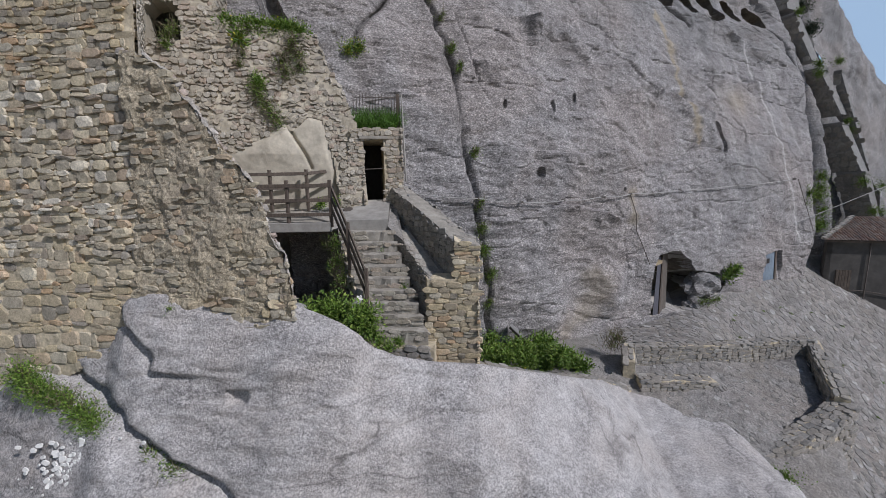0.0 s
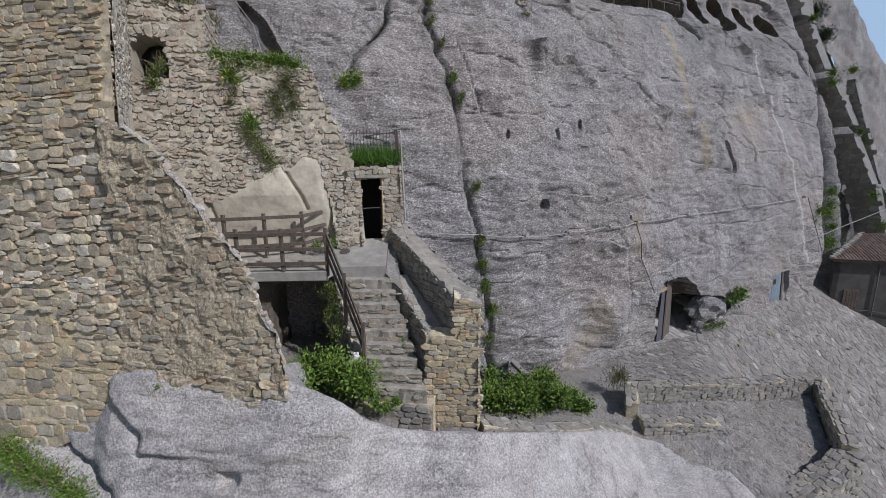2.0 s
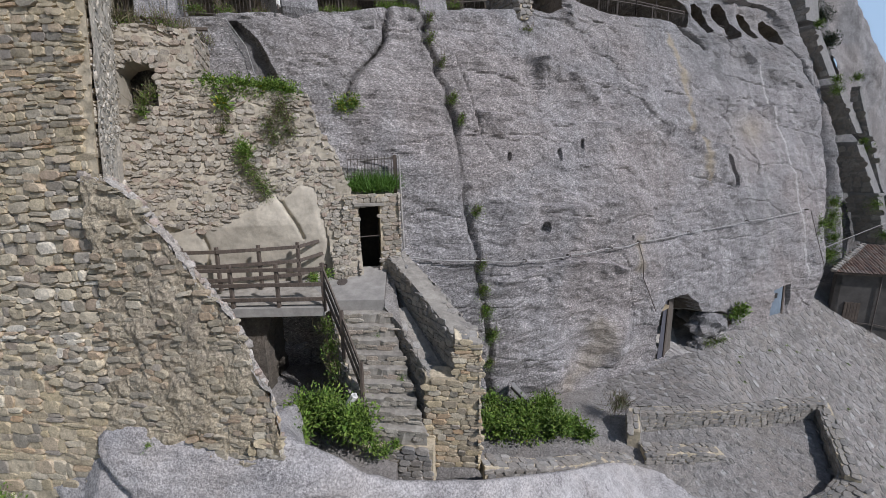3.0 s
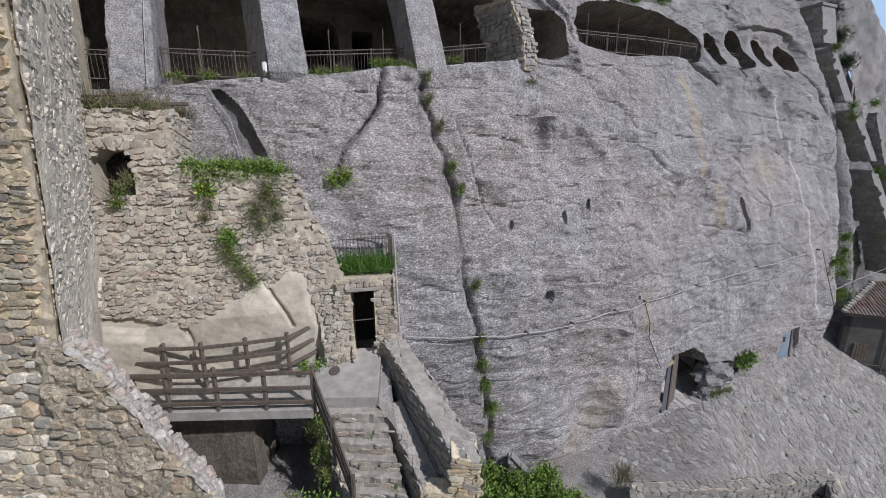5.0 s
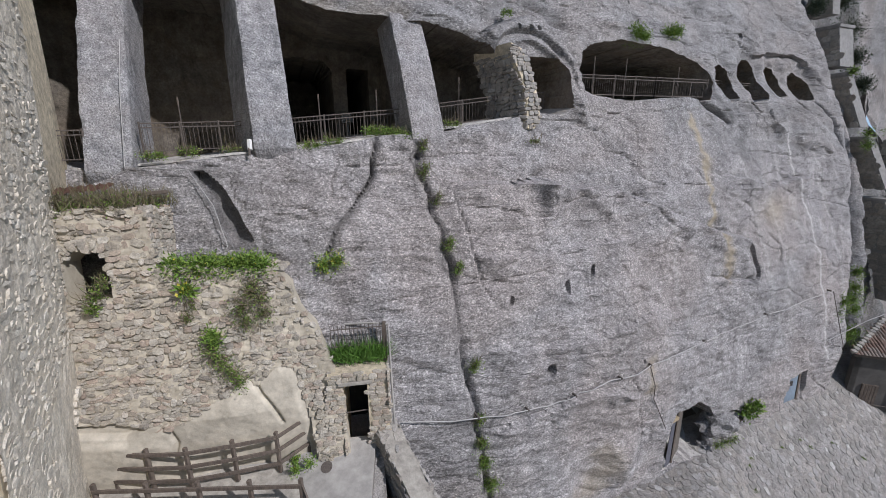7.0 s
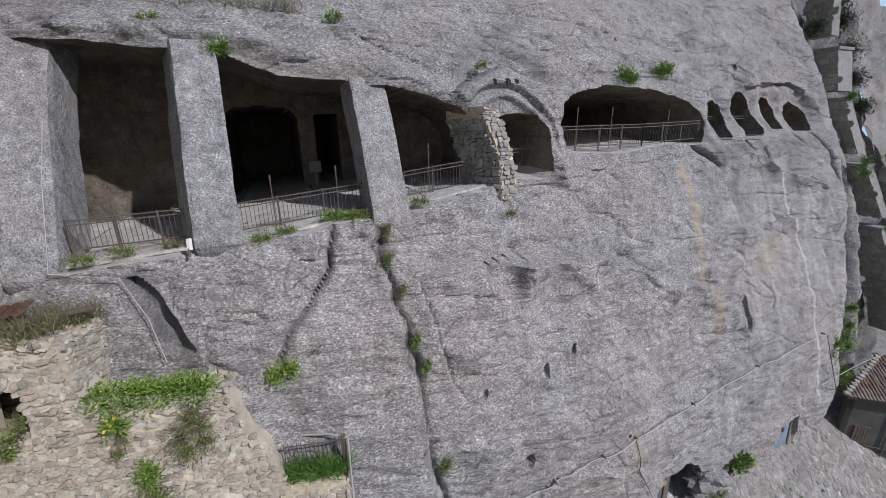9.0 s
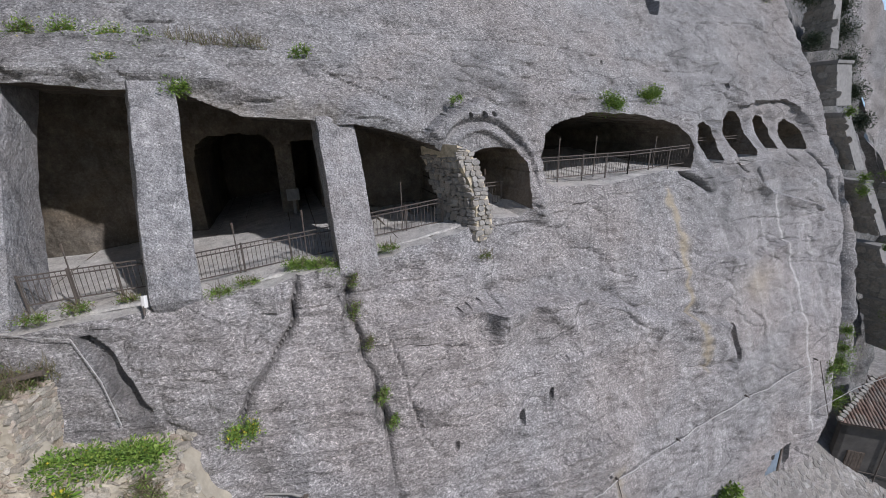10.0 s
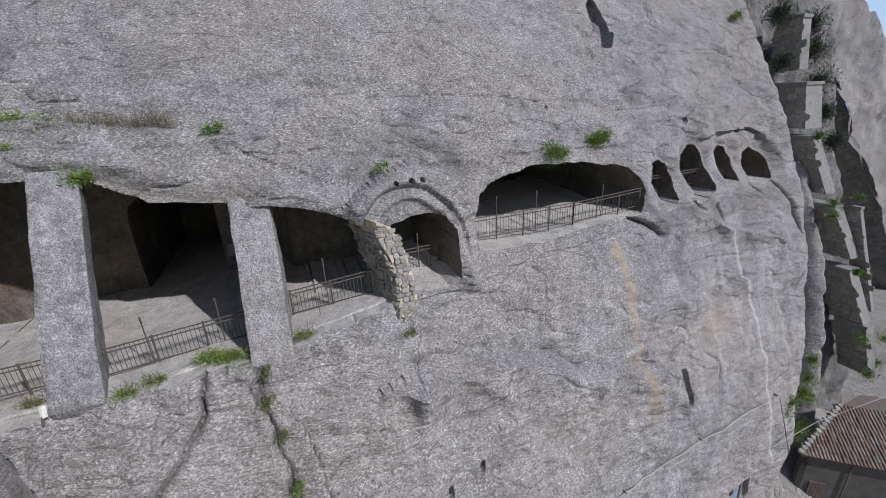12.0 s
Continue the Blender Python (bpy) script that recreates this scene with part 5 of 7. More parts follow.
    lay(fl, STONES["pale_rubble"], root, 0, "flank_rubble")


STONES["pale_rubble"] = unit_stones(stone_material("pale_rubble_stone", [(0.50, 0.453, 0.365), (0.40, 0.36, 0.29), (0.55, 0.505, 0.42), (0.35, 0.317, 0.265), (0.48, 0.425, 0.335), (0.44, 0.355, 0.28), (0.60, 0.555, 0.47)]), 12, 5, False, 4)
turret()


def boulder():
    """The pale living rock that stands out under the house front."""
    root_pts = [(1.4, -2.9), (1.3, -0.7), (2.0, -0.45), (2.7, -0.45), (3.3, -0.1), (4.1, 0.35), (4.5, 0.65), (4.75, 0.35), (5.3, 0.95), (5.8, 0.8), (5.95, 0.0), (6.2, -1.2), (6.3, -2.9)]
    nrm = TU.cross(TV).normalized()
    us, vs = np.linspace(0.0, 6.4, 230), np.linspace(-2.9, 1.1, 150)
    u, v = np.meshgrid(us, vs)
    sd = poly_sd(u + 0.05 * fbm(u, v, 0, 0.5, 2, 96), v, [(-1.0, -3.2), (-1.0, -0.3)] + root_pts[1:] + [(6.3, -3.2)])
    out = 0.09 * smooth(0.02, -0.3, sd) + 0.06 * fbm(u, v, 0, 1.3, 5, 95) * smooth(0, -0.3, sd) - 0.2 * smooth(-0.02, 0.1, sd)
    out = out - 0.27 * np.clip(-v - 0.45, 0, 3) + 0.08 * smooth(3.5, 1.5, u)
    seam = line_d(u, v, [(4.55, 0.75), (4.75, 0.2), (5.15, -0.5), (5.3, -0.9)])
    out = out - 0.15 * np.exp(-((seam / 0.05) ** 2))
    seam = line_d(u, v, [(2.3, -0.5), (2.45, -1.1), (2.3, -1.6)])
    out = out - 0.12 * np.exp(-((seam / 0.06) ** 2))
    p = [TO + TU * a + TV * b + nrm * c for a, b, c in zip(u.ravel(), v.ravel(), out.ravel())]
    ob = new("boulder", mesh_of("boulder", p, grid_faces(*u.shape), M_PALE, True))
    tagged(ob, "smooth cream-coloured rock face cracked in two", "rock", "", "structure")


boulder()


# ---- door, landing, bridge and stairs ----
def door_block():
    root = empty("doorway", (-2.1, 15.2, 3.2), "dark doorway in a rubble block under a grassy planter", "doorway")
    u, v = Vector((0.96, 0.28, 0)), Vector((0, 0.0, 1))
    o = Vector((-2.95, 14.75, 2.6))
    face = [(0, 0), (0.42, 0), (0.42, 2.78), (1.14, 2.78), (1.14, 0), (1.75, 0), (1.75, 3.15), (0, 3.15)]
    child(slab("core", world_poly(o, u, v, face), Vector((-0.28, 0.96, 0)) * 2.4, M_MORTAR, None), root)
    pl = courses(o, u, v, face, (0.1, 0.2), (0.14, 0.34), (0.02, 0.07), (), 41)
    lay(pl, STONES["pale_rubble"], root, 90)
    side = courses(o + u * 1.77, (-0.28, 0.96, 0), v, [(0, 0), (0.9, 0), (0.9, 3.15), (0, 3.15)], (0.12, 0.2), (0.2, 0.35), (0.02, 0.07), (), 42)
    lay(side, STONES["pale_rubble"], root, 0, "flank_rubble")
    back = Vector((-0.28, 0.96, 0))
    q = [o + u * 0.4 + back * 2.2, o + u * 1.16 + back * 2.2, o + u * 1.16 + back * 2.2 + v * 2.8, o + u * 0.4 + back * 2.2 + v * 2.8]
    child(slab("door_leaf", q, back * 0.06, M_DARK, None, "dark boarded door leaf"), root)
    child(part("lintel", beam_bm(o + u * 0.3 + v * 2.84 + back * 0.06, o + u * 1.28 + v * 2.84 + back * 0.06, 0.3, 0.11), M_TREAD), root)
    child(part("grab_bar", beam_bm(o + u * 0.42 + v * 1.75 + back * 0.1, o + u * 1.14 + v * 1.78 + back * 0.1, 0.03, 0.03), M_IRON), root)


door_block()


def planter_rail():
    root = empty("planter_railing", (-2.1, 15.5, 6.2), "small black iron railing over the grassy planter", "railing")
    p, q = Vector((-2.98, 15.35, 6.3)), Vector((-1.45, 15.78, 6.3))
    for h in (0.05, 0.62):
        child(part("rail", beam_bm(p + Vector((0, 0, h)), q + Vector((0, 0, h)), 0.03, 0.03), M_IRON), root)
    for i in range(15):
        b = p.lerp(q, i / 14)
        child(part("bar", beam_bm(b - Vector((0, 0, 0.2)), b + Vector((0, 0, 0.75)), 0.018, 0.018, None, (1, 0, 0)), M_IRON), root)
    post = empty("pipe", (-1.2, 15.3, 3.9), "grey weathered pipe and post beside the doorway", "pipe")
    child(part("post", beam_bm((-1.42, 15.72, 5.6), (-1.45, 15.8, 7.05), 0.12, 0.12, None, (1, 0, 0)), M_WOOD), post)
    rod("tube", [(-1.1, 15.2, 3.9), (-1.2, 15.45, 5.4), (-1.3, 15.75, 7.0), (-1.9, 15.9, 6.95), (-2.9, 15.9, 6.85)], 0.035, M_CONCRETE, post)


planter_rail()


def landing():
    root = empty("landing", (-3, 14, 2.6), "worn concrete landing before the doorway", "landing", "", "structure")
    q = [(-3.6, 13.25, 2.66), (-2.95, 13.3, 2.66), (-1.42, 13.45, 2.68), (-1.75, 15.35, 3.28), (-2.6, 15.2, 3.25), (-4.2, 14.9, 3.1)]
    child(slab("slab", q, (0, 0, -0.35), M_CONCRETE, None), root)
    ring = [Vector((-3.0, 14.25, 2.985)) + Vector((0.17 * math.cos(w), 0.17 * math.sin(w), 0.055 * math.sin(w))) for w in np.linspace(0, 2 * math.pi, 15)[:-1]]
    child(slab("drain_cover", ring, (0, 0, -0.03), M_IRON, None, "round dark drain cover"), root)
    # steep gutter floor between landing and parapet
    child(slab("gutter_floor", [(-1.4, 13.4, 2.45), (-0.8, 13.0, 2.0), (-1.55, 15.3, 3.2), (-1.74, 15.35, 3.2)], (0, 0, -0.3), M_GROUND, None), root)


landing()


def stairs():
    root = empty("stairs", (-1.2, 12.4, -0.6), "steep worn stone steps up to the landing", "stairs", "", "structure")
    rng = random.Random(6)
    n = 9
    lt, lb = Vector((-2.98, 13.32, 2.66)), Vector((-1.66, 11.5, -0.66))
    rt, rb = Vector((-1.35, 13.45, 2.66)), Vector((0.12, 11.45, -0.62))
    for i in range(n):
        f0, f1 = i / n, (i + 1) / n
        z = 2.66 - (i + 1) * 3.3 / (n + 1)
        fl, fr = lt.lerp(lb, f1), rt.lerp(rb, f1)
        bl, br = lt.lerp(lb, f0) + Vector((0, 0.12, 0)), rt.lerp(rb, f0) + Vector((0, 0.12, 0))
        cols = 12
        vs, fs = [], []
        for j in range(cols + 1):
            t = j / cols
            w = [rng.gauss(0, 0.018) for _ in range(4)]
            a, b = fl.lerp(fr, t), bl.lerp(br, t)
            vs += [(a.x, a.y + w[0], z - 0.55), (a.x, a.y - 0.02 + w[1], z - 0.035), (a.x, a.y + 0.035 + w[2], z + w[3] * 0.6), (b.x, b.y, z + 0.01 + w[0] * 0.5), (b.x, b.y, z - 0.55)]
        for j in range(cols):
            for r in range(5):
                fs.append([j * 5 + r, (j + 1) * 5 + r, (j + 1) * 5 + (r + 1) % 5, j * 5 + (r + 1) % 5])
        fs += [[0, 1, 2, 3, 4], [cols * 5 + r for r in (4, 3, 2, 1, 0)]]
        child(put_part("step", mesh_of("step", vs, fs, M_TREAD)), root)
        # rough facing stones on the riser
        d = (fr - fl).normalized()
        places = courses(Vector((fl.x, fl.y - 0.03, z - 0.3)), d, (0, 0, 1), [(0, 0), ((fr - fl).length, 0), ((fr - fl).length, 0.27), (0, 0.27)], (0.13, 0.14), (0.2, 0.5), (0.0, 0.03), (), 50 + i, None, 0.05, 0.7)
        lay(places, STONES["pale_rubble"], root, 40)
    low = empty("low_masonry", (-0.5, 11.2, -1), "rough stone footing below the steps", "footing", "", "structure")
    child(slab("core", [(-2.2, 11.25, -2.2), (0.3, 11.3, -2.2), (0.3, 11.3, -0.75), (-1.9, 11.25, -0.8)], (0, 2.2, 0), M_MORTAR, None), low)
    lay(courses((-1.9, 11.25, -2.0), (1, 0.02, 0), (0, 0, 1), [(0, 0), (2.2, 0), (2.2, 1.25), (0, 1.2)], (0.14, 0.2), (0.2, 0.5), (0.02, 0.08), (), 61), STONES["grey_stone"], low, 60)


stairs()


def parapet():
    root = empty("parapet_wall", (0.8, 12, -1.5), "thick squared-rubble parapet wall beside the steps", "wall")
    f = 11.85
    front = [(0.06, -1.7), (1.5, -1.7), (1.53, 2.0), (0.86, 2.25), (0.86, 1.1), (0.08, 1.1)]
    # corner pier
    child(slab("pier_core", [(0.86, f, -1.7), (1.5, f, -1.7), (1.52, f, 2.0), (0.86, f, 2.2)], (-0.1, 1.0, 0.15), M_MORTAR, None), root)
    # tall wall running back to the doorway
    a, b = Vector((1.2, f + 0.3, 0)), Vector((-1.4, 15.35, 0))
    d = (b - a).normalized()
    s = Vector((d.y, -d.x, 0)) * 0.33
    ln = (b - a).length
    out = [(0, -1.7), (ln, 1.5), (ln, 3.7), (ln * 0.5, 2.95), (0, 2.1)]
    poly = [a + d * u + Vector((0, 0, v)) - s for u, v in out]
    child(slab("wall_core", poly, s * 2, M_TREAD, None), root)
    inner = courses(a - s, -d, (0, 0, 1), [(-u, v) for u, v in out], (0.12, 0.22), (0.18, 0.42), (0.02, 0.08), (), 71)
    lay(inner, STONES["grey_stone"], root, 120, "inner_rubble")
    outer = courses(a + s, d, (0, 0, 1), out, (0.12, 0.22), (0.18, 0.42), (0.02, 0.08), (), 72)
    lay(outer, STONES["grey_stone"], root, 0, "outer_rubble")
    slope_v = Vector((0, 0, 1.6)) + d * ln
    cap = courses(a + Vector((0, 0, 2.1)) - s * 1.02, slope_v, s, [(0, 0), (slope_v.length, 0), (slope_v.length, 0.68), (0, 0.68)], (0.12, 0.34), (0.15, 0.5), (0.0, 0.04), (), 73, None, 0.5, 0.7)
    cap = [m @ Matrix.Diagonal((1, 1, -1, 1)) if (m.to_3x3() @ Vector((0, 0, 1))).z < 0 else m for m in cap]
    lay(cap, STONES["grey_stone"], root, 60, "coping")
    # low wall inside it, along the steps
    lw = [(0.06, f, -1.7), (0.86, f, -1.7), (0.86, f, 1.08), (0.06, f, 1.08)]
    child(slab("low_core", lw, (-0.15, 0.4, 0.1), M_MORTAR, None), root)
    p, q = Vector((0.32, f + 0.25, 0)), Vector((-1.05, 13.75, 0))
    e = (q - p).normalized()
    w = Vector((e.y, -e.x, 0)) * 0.26
    ln2 = (q - p).length
    out2 = [(0, -1.5), (ln2, 0.8), (ln2, 2.3), (0, 1.08)]
    child(slab("low_wall_core", [p + e * x + Vector((0, 0, z)) - w for x, z in out2], w * 2, M_TREAD, None), root)
    child(slab("bench", [p + w + Vector((0, 0, 1.0)), a - s + Vector((0, 0, 0.9)), b - s * 1 + Vector((0, 0, 2.8)), q + w + Vector((0, 0, 2.2))], (0, 0, -0.4), M_GROUND, None), root)
    lay(courses(p - w, -e, (0, 0, 1), [(-x, z) for x, z in out2], (0.12, 0.22), (0.18, 0.42), (0.02, 0.08), (), 74), STONES["grey_stone"], root, 80, "low_rubble")
    capv = Vector((0, 0, 1.22)) + e * ln2
    lay(courses(p - w + Vector((0, 0, 1.08)), capv, w, [(0, 0), (capv.length, 0), (capv.length, 0.52), (0, 0.52)], (0.15, 0.26), (0.16, 0.45), (-0.04, -0.01), (), 75, None, 0.4, 0.7), STONES["grey_stone"], root, 30, "coping")
    # squared stones of the front
    pl = courses((0, f - 0.01, 0), (1, 0, 0), (0, 0, 1), front, (0.13, 0.21), (0.2, 0.48), (0.02, 0.06), (), 76, None, 0.05)
    lay(pl, STONES["rubble_stone"], root, 220)
    pl = courses((1.52, f, 0), (-0.1, 1, 0), (0, 0, 1), [(0, -1.7), (0.9, -1.7), (0.9, 2.0), (0, 2.0)], (0.13, 0.21), (0.2, 0.4), (0.02, 0.06), (), 77, None, 0.03)
    lay(pl, STONES["rubble_stone"], root, 0, "flank_rubble")
    top = courses((0.86, f, 2.15), (1, 0, -0.2), (0, 1, 0.15), [(0, 0), (0.68, 0), (0.68, 1), (0, 1)], (0.25, 0.35), (0.25, 0.4), (0.02, 0.06), (), 78)
    lay(top, STONES["grey_stone"], root, 10, "coping")


parapet()


def bridge():
    deck = empty("bridge_deck", (-6, 13, 2.6), "concrete footbridge deck from the tower to the landing", "footbridge")
    child(slab("slab", [(-9.6, 12.05, 2.62), (-3.1, 12.9, 2.62), (-2.95, 13.3, 2.66), (-4.2, 14.9, 3.1), (-4.4, 14.35, 2.98), (-9.6, 13.2, 2.9)], (0, 0, -0.22), M_CONCRETE, None), deck)

    child(part("edge_beam", beam_bm((-9.6, 12.02, 2.5), (-3.08, 12.86, 2.5), 0.16, 0.3), M_CONCRETE), deck)
    child(slab("worn_screed", [(-9.5, 12.15, 2.655), (-3.2, 12.97, 2.655), (-3.1, 13.28, 2.68), (-4.3, 14.3, 2.99), (-9.5, 13.1, 2.92)], (0, 0, -0.03), M_TREAD, None), deck)

    def fence(name, posts, low, high, label, arms):
        root = empty(name, posts[0], label, "railing", "wooden bridge railings")
        for p in posts:
            child(part("post", beam_bm(Vector(p) + Vector((0, 0, low)), Vector(p) + Vector((0, 0, high)), 0.1, 0.1, None, (1, 0, 0)), M_WOOD), root)
        for p, q in zip(posts, posts[1:]):
            for h in arms:
                side = (Vector(q) - Vector(p)).cross(Vector((0, 0, 1))).normalized() * 0.065
                child(part("rail", beam_bm(Vector(p) + Vector((0, 0, h)) + side, Vector(q) + Vector((0, 0, h)) + side, 0.05, 0.11), M_WOOD), root)
        return root

    near = [(-8.3 + 1.31 * i, 12.16 + 0.17 * i, 2.62) for i in range(5)]
    fence("wooden_railing", near, -0.12, 1.34, "dark weathered wooden railing with three rails", (0.28, 0.72, 1.17))
    far = [(-8.6, 12.98, 2.95), (-7.55, 13.06, 2.96), (-6.5, 13.2, 2.97), (-5.38, 13.58, 2.98), (-4.3, 13.99, 3.0), (-3.72, 14.72, 3.12)]
    fence("wooden_railing", far, -0.05, 1.34, "dark weathered wooden railing turning towards the doorway", (0.3, 0.75, 1.2))
    st = [(-3.06, 12.86, 2.62), (-2.4, 12.4, 1.33), (-1.75, 11.92, 0.02)]
    root = empty("stair_railing", st[1], "dark wooden handrail down the steps", "railing")
    for p in st[1:]:
        child(part("post", beam_bm(Vector(p) + Vector((0, 0, -0.1)), Vector(p) + Vector((0, 0, 1.36)), 0.1, 0.1, None, (1, 0, 0)), M_WOOD), root)
    for p, q in zip(st, st[1:]):
        for h in (0.5, 0.85, 1.2):
            child(part("rail", beam_bm(Vector(p) + Vector((0, 0, h)), Vector(q) + Vector((0, 0, h)), 0.05, 0.08), M_WOOD), root)


bridge()


def pit():
    """The hollow under the footbridge: back wall and cave mouth coloured dark as shade, rubble flank below the steps.
    """
    root = empty("undercroft", (-6, 13, 0), "rough walls of the hollow below the footbridge", "cave", "", "structure")
    wall = [(-9.6, 12.7, -2), (-5.2, 13.1, -2), (-5.2, 13.1, 1.3), (-4.9, 13.15, 2.1), (-4.0, 13.3, 2.3), (-3.35, 13.35, 2.1), (-3.3, 13.35, -2), (-2.9, 13.4, -2), (-2.9, 13.4, 2.5), (-9.6, 12.7, 2.5)]
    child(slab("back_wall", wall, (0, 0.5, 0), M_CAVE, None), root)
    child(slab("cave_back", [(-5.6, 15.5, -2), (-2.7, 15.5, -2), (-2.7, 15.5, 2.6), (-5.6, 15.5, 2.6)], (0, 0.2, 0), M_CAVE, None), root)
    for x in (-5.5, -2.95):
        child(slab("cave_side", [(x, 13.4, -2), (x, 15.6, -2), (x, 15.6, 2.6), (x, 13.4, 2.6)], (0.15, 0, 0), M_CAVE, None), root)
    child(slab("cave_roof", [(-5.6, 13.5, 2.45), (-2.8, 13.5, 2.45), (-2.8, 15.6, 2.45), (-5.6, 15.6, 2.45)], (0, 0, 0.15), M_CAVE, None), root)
    o, q = Vector((-3.05, 13.35, -2.0)), Vector((-1.75, 11.55, -2.0))
    d = (q - o).normalized()
    ln = (q - o).length
    out = [(0, 0), (ln, 0), (ln, 1.5), (0, 4.5)]
    child(slab("stair_side", [o + d * x + Vector((0, 0, z)) for x, z in out], Vector((0.3, 0.2, 0)), M_MORTAR, None), root)
    lay(courses(o, d, (0, 0, 1), out, (0.12, 0.22), (0.16, 0.4), (0.03, 0.12), (), 81), STONES["grey_stone"], root, 100)
    child(slab("floor", [(-9.6, 9.4, -0.3), (-2.4, 10.0, -0.3), (-0.6, 10.3, -1.2), (-0.8, 13.3, -1.2), (-3, 15.6, -0.4), (-9.6, 15.6, -0.3)], (0, 0, -0.4), M_GROUND, None), root)


pit()


# ---- the walled yard below the cliff ----
def low_wall(name, line, width, label, seed, singles, drop=None):
    """A low rubble wall along points (x, y, z of its top); it goes down to the ground or by drop."""
    root = empty(name, line[0], label, "wall", "low walls of the yard")
    for i, (p, q) in enumerate(zip(line, line[1:])):
        p, q = Vector(p), Vector(q)
        d = Vector((q.x - p.x, q.y - p.y, 0))
        ln = d.length
        d.normalize()
        s = Vector((d.y, -d.x, 0)) * width / 2
        low = [drop if drop else 1.4] * 2
        quad = [p - s - Vector((0, 0, low[0])), q - s - Vector((0, 0, low[1])), q - s, p - s]
        child(slab("core", quad, s * 2, M_MORTAR, None), root)
        rise = (q.z - p.z) / ln
        v = Vector((0, 0, 1))
        face = [(0, -low[0]), (ln, -low[1]), (ln, 0), (0, 0)]
        for sg, dd in ((1, d), (-1, -d)):
            o = p + s * sg
            fo = face if sg == 1 else [(-x, z) for x, z in face]
            places = courses(o, Vector((dd.x, dd.y, rise * (1 if sg == 1 else -1))), v, fo, (0.1, 0.17), (0.16, 0.4), (0.02, 0.07), (), seed + i * 3 + sg, None, 0.08)
            lay(places, STONES["grey_stone"], root, singles if sg == 1 or singles > 60 else 0)
        cap = courses(p - s, q - p, s, [(0, 0), ((q - p).length, 0), ((q - p).length, width), (0, width)], (0.16, 0.26), (0.18, 0.42), (0.02, 0.06), (), seed + 50 + i)
        cap = [m @ Matrix.Diagonal((1, 1, -1, 1)) if (m.to_3x3() @ Vector((0, 0, 1))).z < 0 else m for m in cap]
        lay(cap, STONES["grey_stone"], root, singles, "coping")
    return root


low_wall("yard_wall", [(7.5, 16.5, -2.66), (11.4, 17.05, -2.7), (15.2, 17.95, -2.75)], 0.42, "low dry-stone wall along the back of the yard", 101, 90, 1.3)
low_wall("yard_wall", [(15.3, 17.9, -2.78), (14.15, 14.9, -3.75)], 0.42, "short dry-stone side wall shading the yard", 121, 60, 1.6)
low_wall("yard_wall", [(14.2, 14.9, -3.95), (13.2, 14.3, -4.25), (11.9, 13.75, -4.55), (10.4, 13.3, -4.85)], 0.75, "retaining wall along the outer edge of the yard", 141, 90, 2.2)
low_wall("yard_wall", [(7.5, 15.4, -3.5), (9.0, 15.55, -3.52), (10.3, 15.75, -3.6)], 0.55, "broken stub of wall in the yard", 161, 40, 1.0)
low_wall("yard_wall", [(7.5, 16.5, -2.6), (7.25, 15.7, -3.0)], 0.4, "low dry-stone wall end with a dark face", 171, 30, 1.2)
low_wall("kerb_wall", [(1.6, 11.9, -1.5), (3.4, 12.7, -2.15), (5.6, 14.2, -2.98), (7.0, 15.3, -3.75)], 0.5, "irregular stone kerb along the outcrop's edge", 181, 60, 0.45)


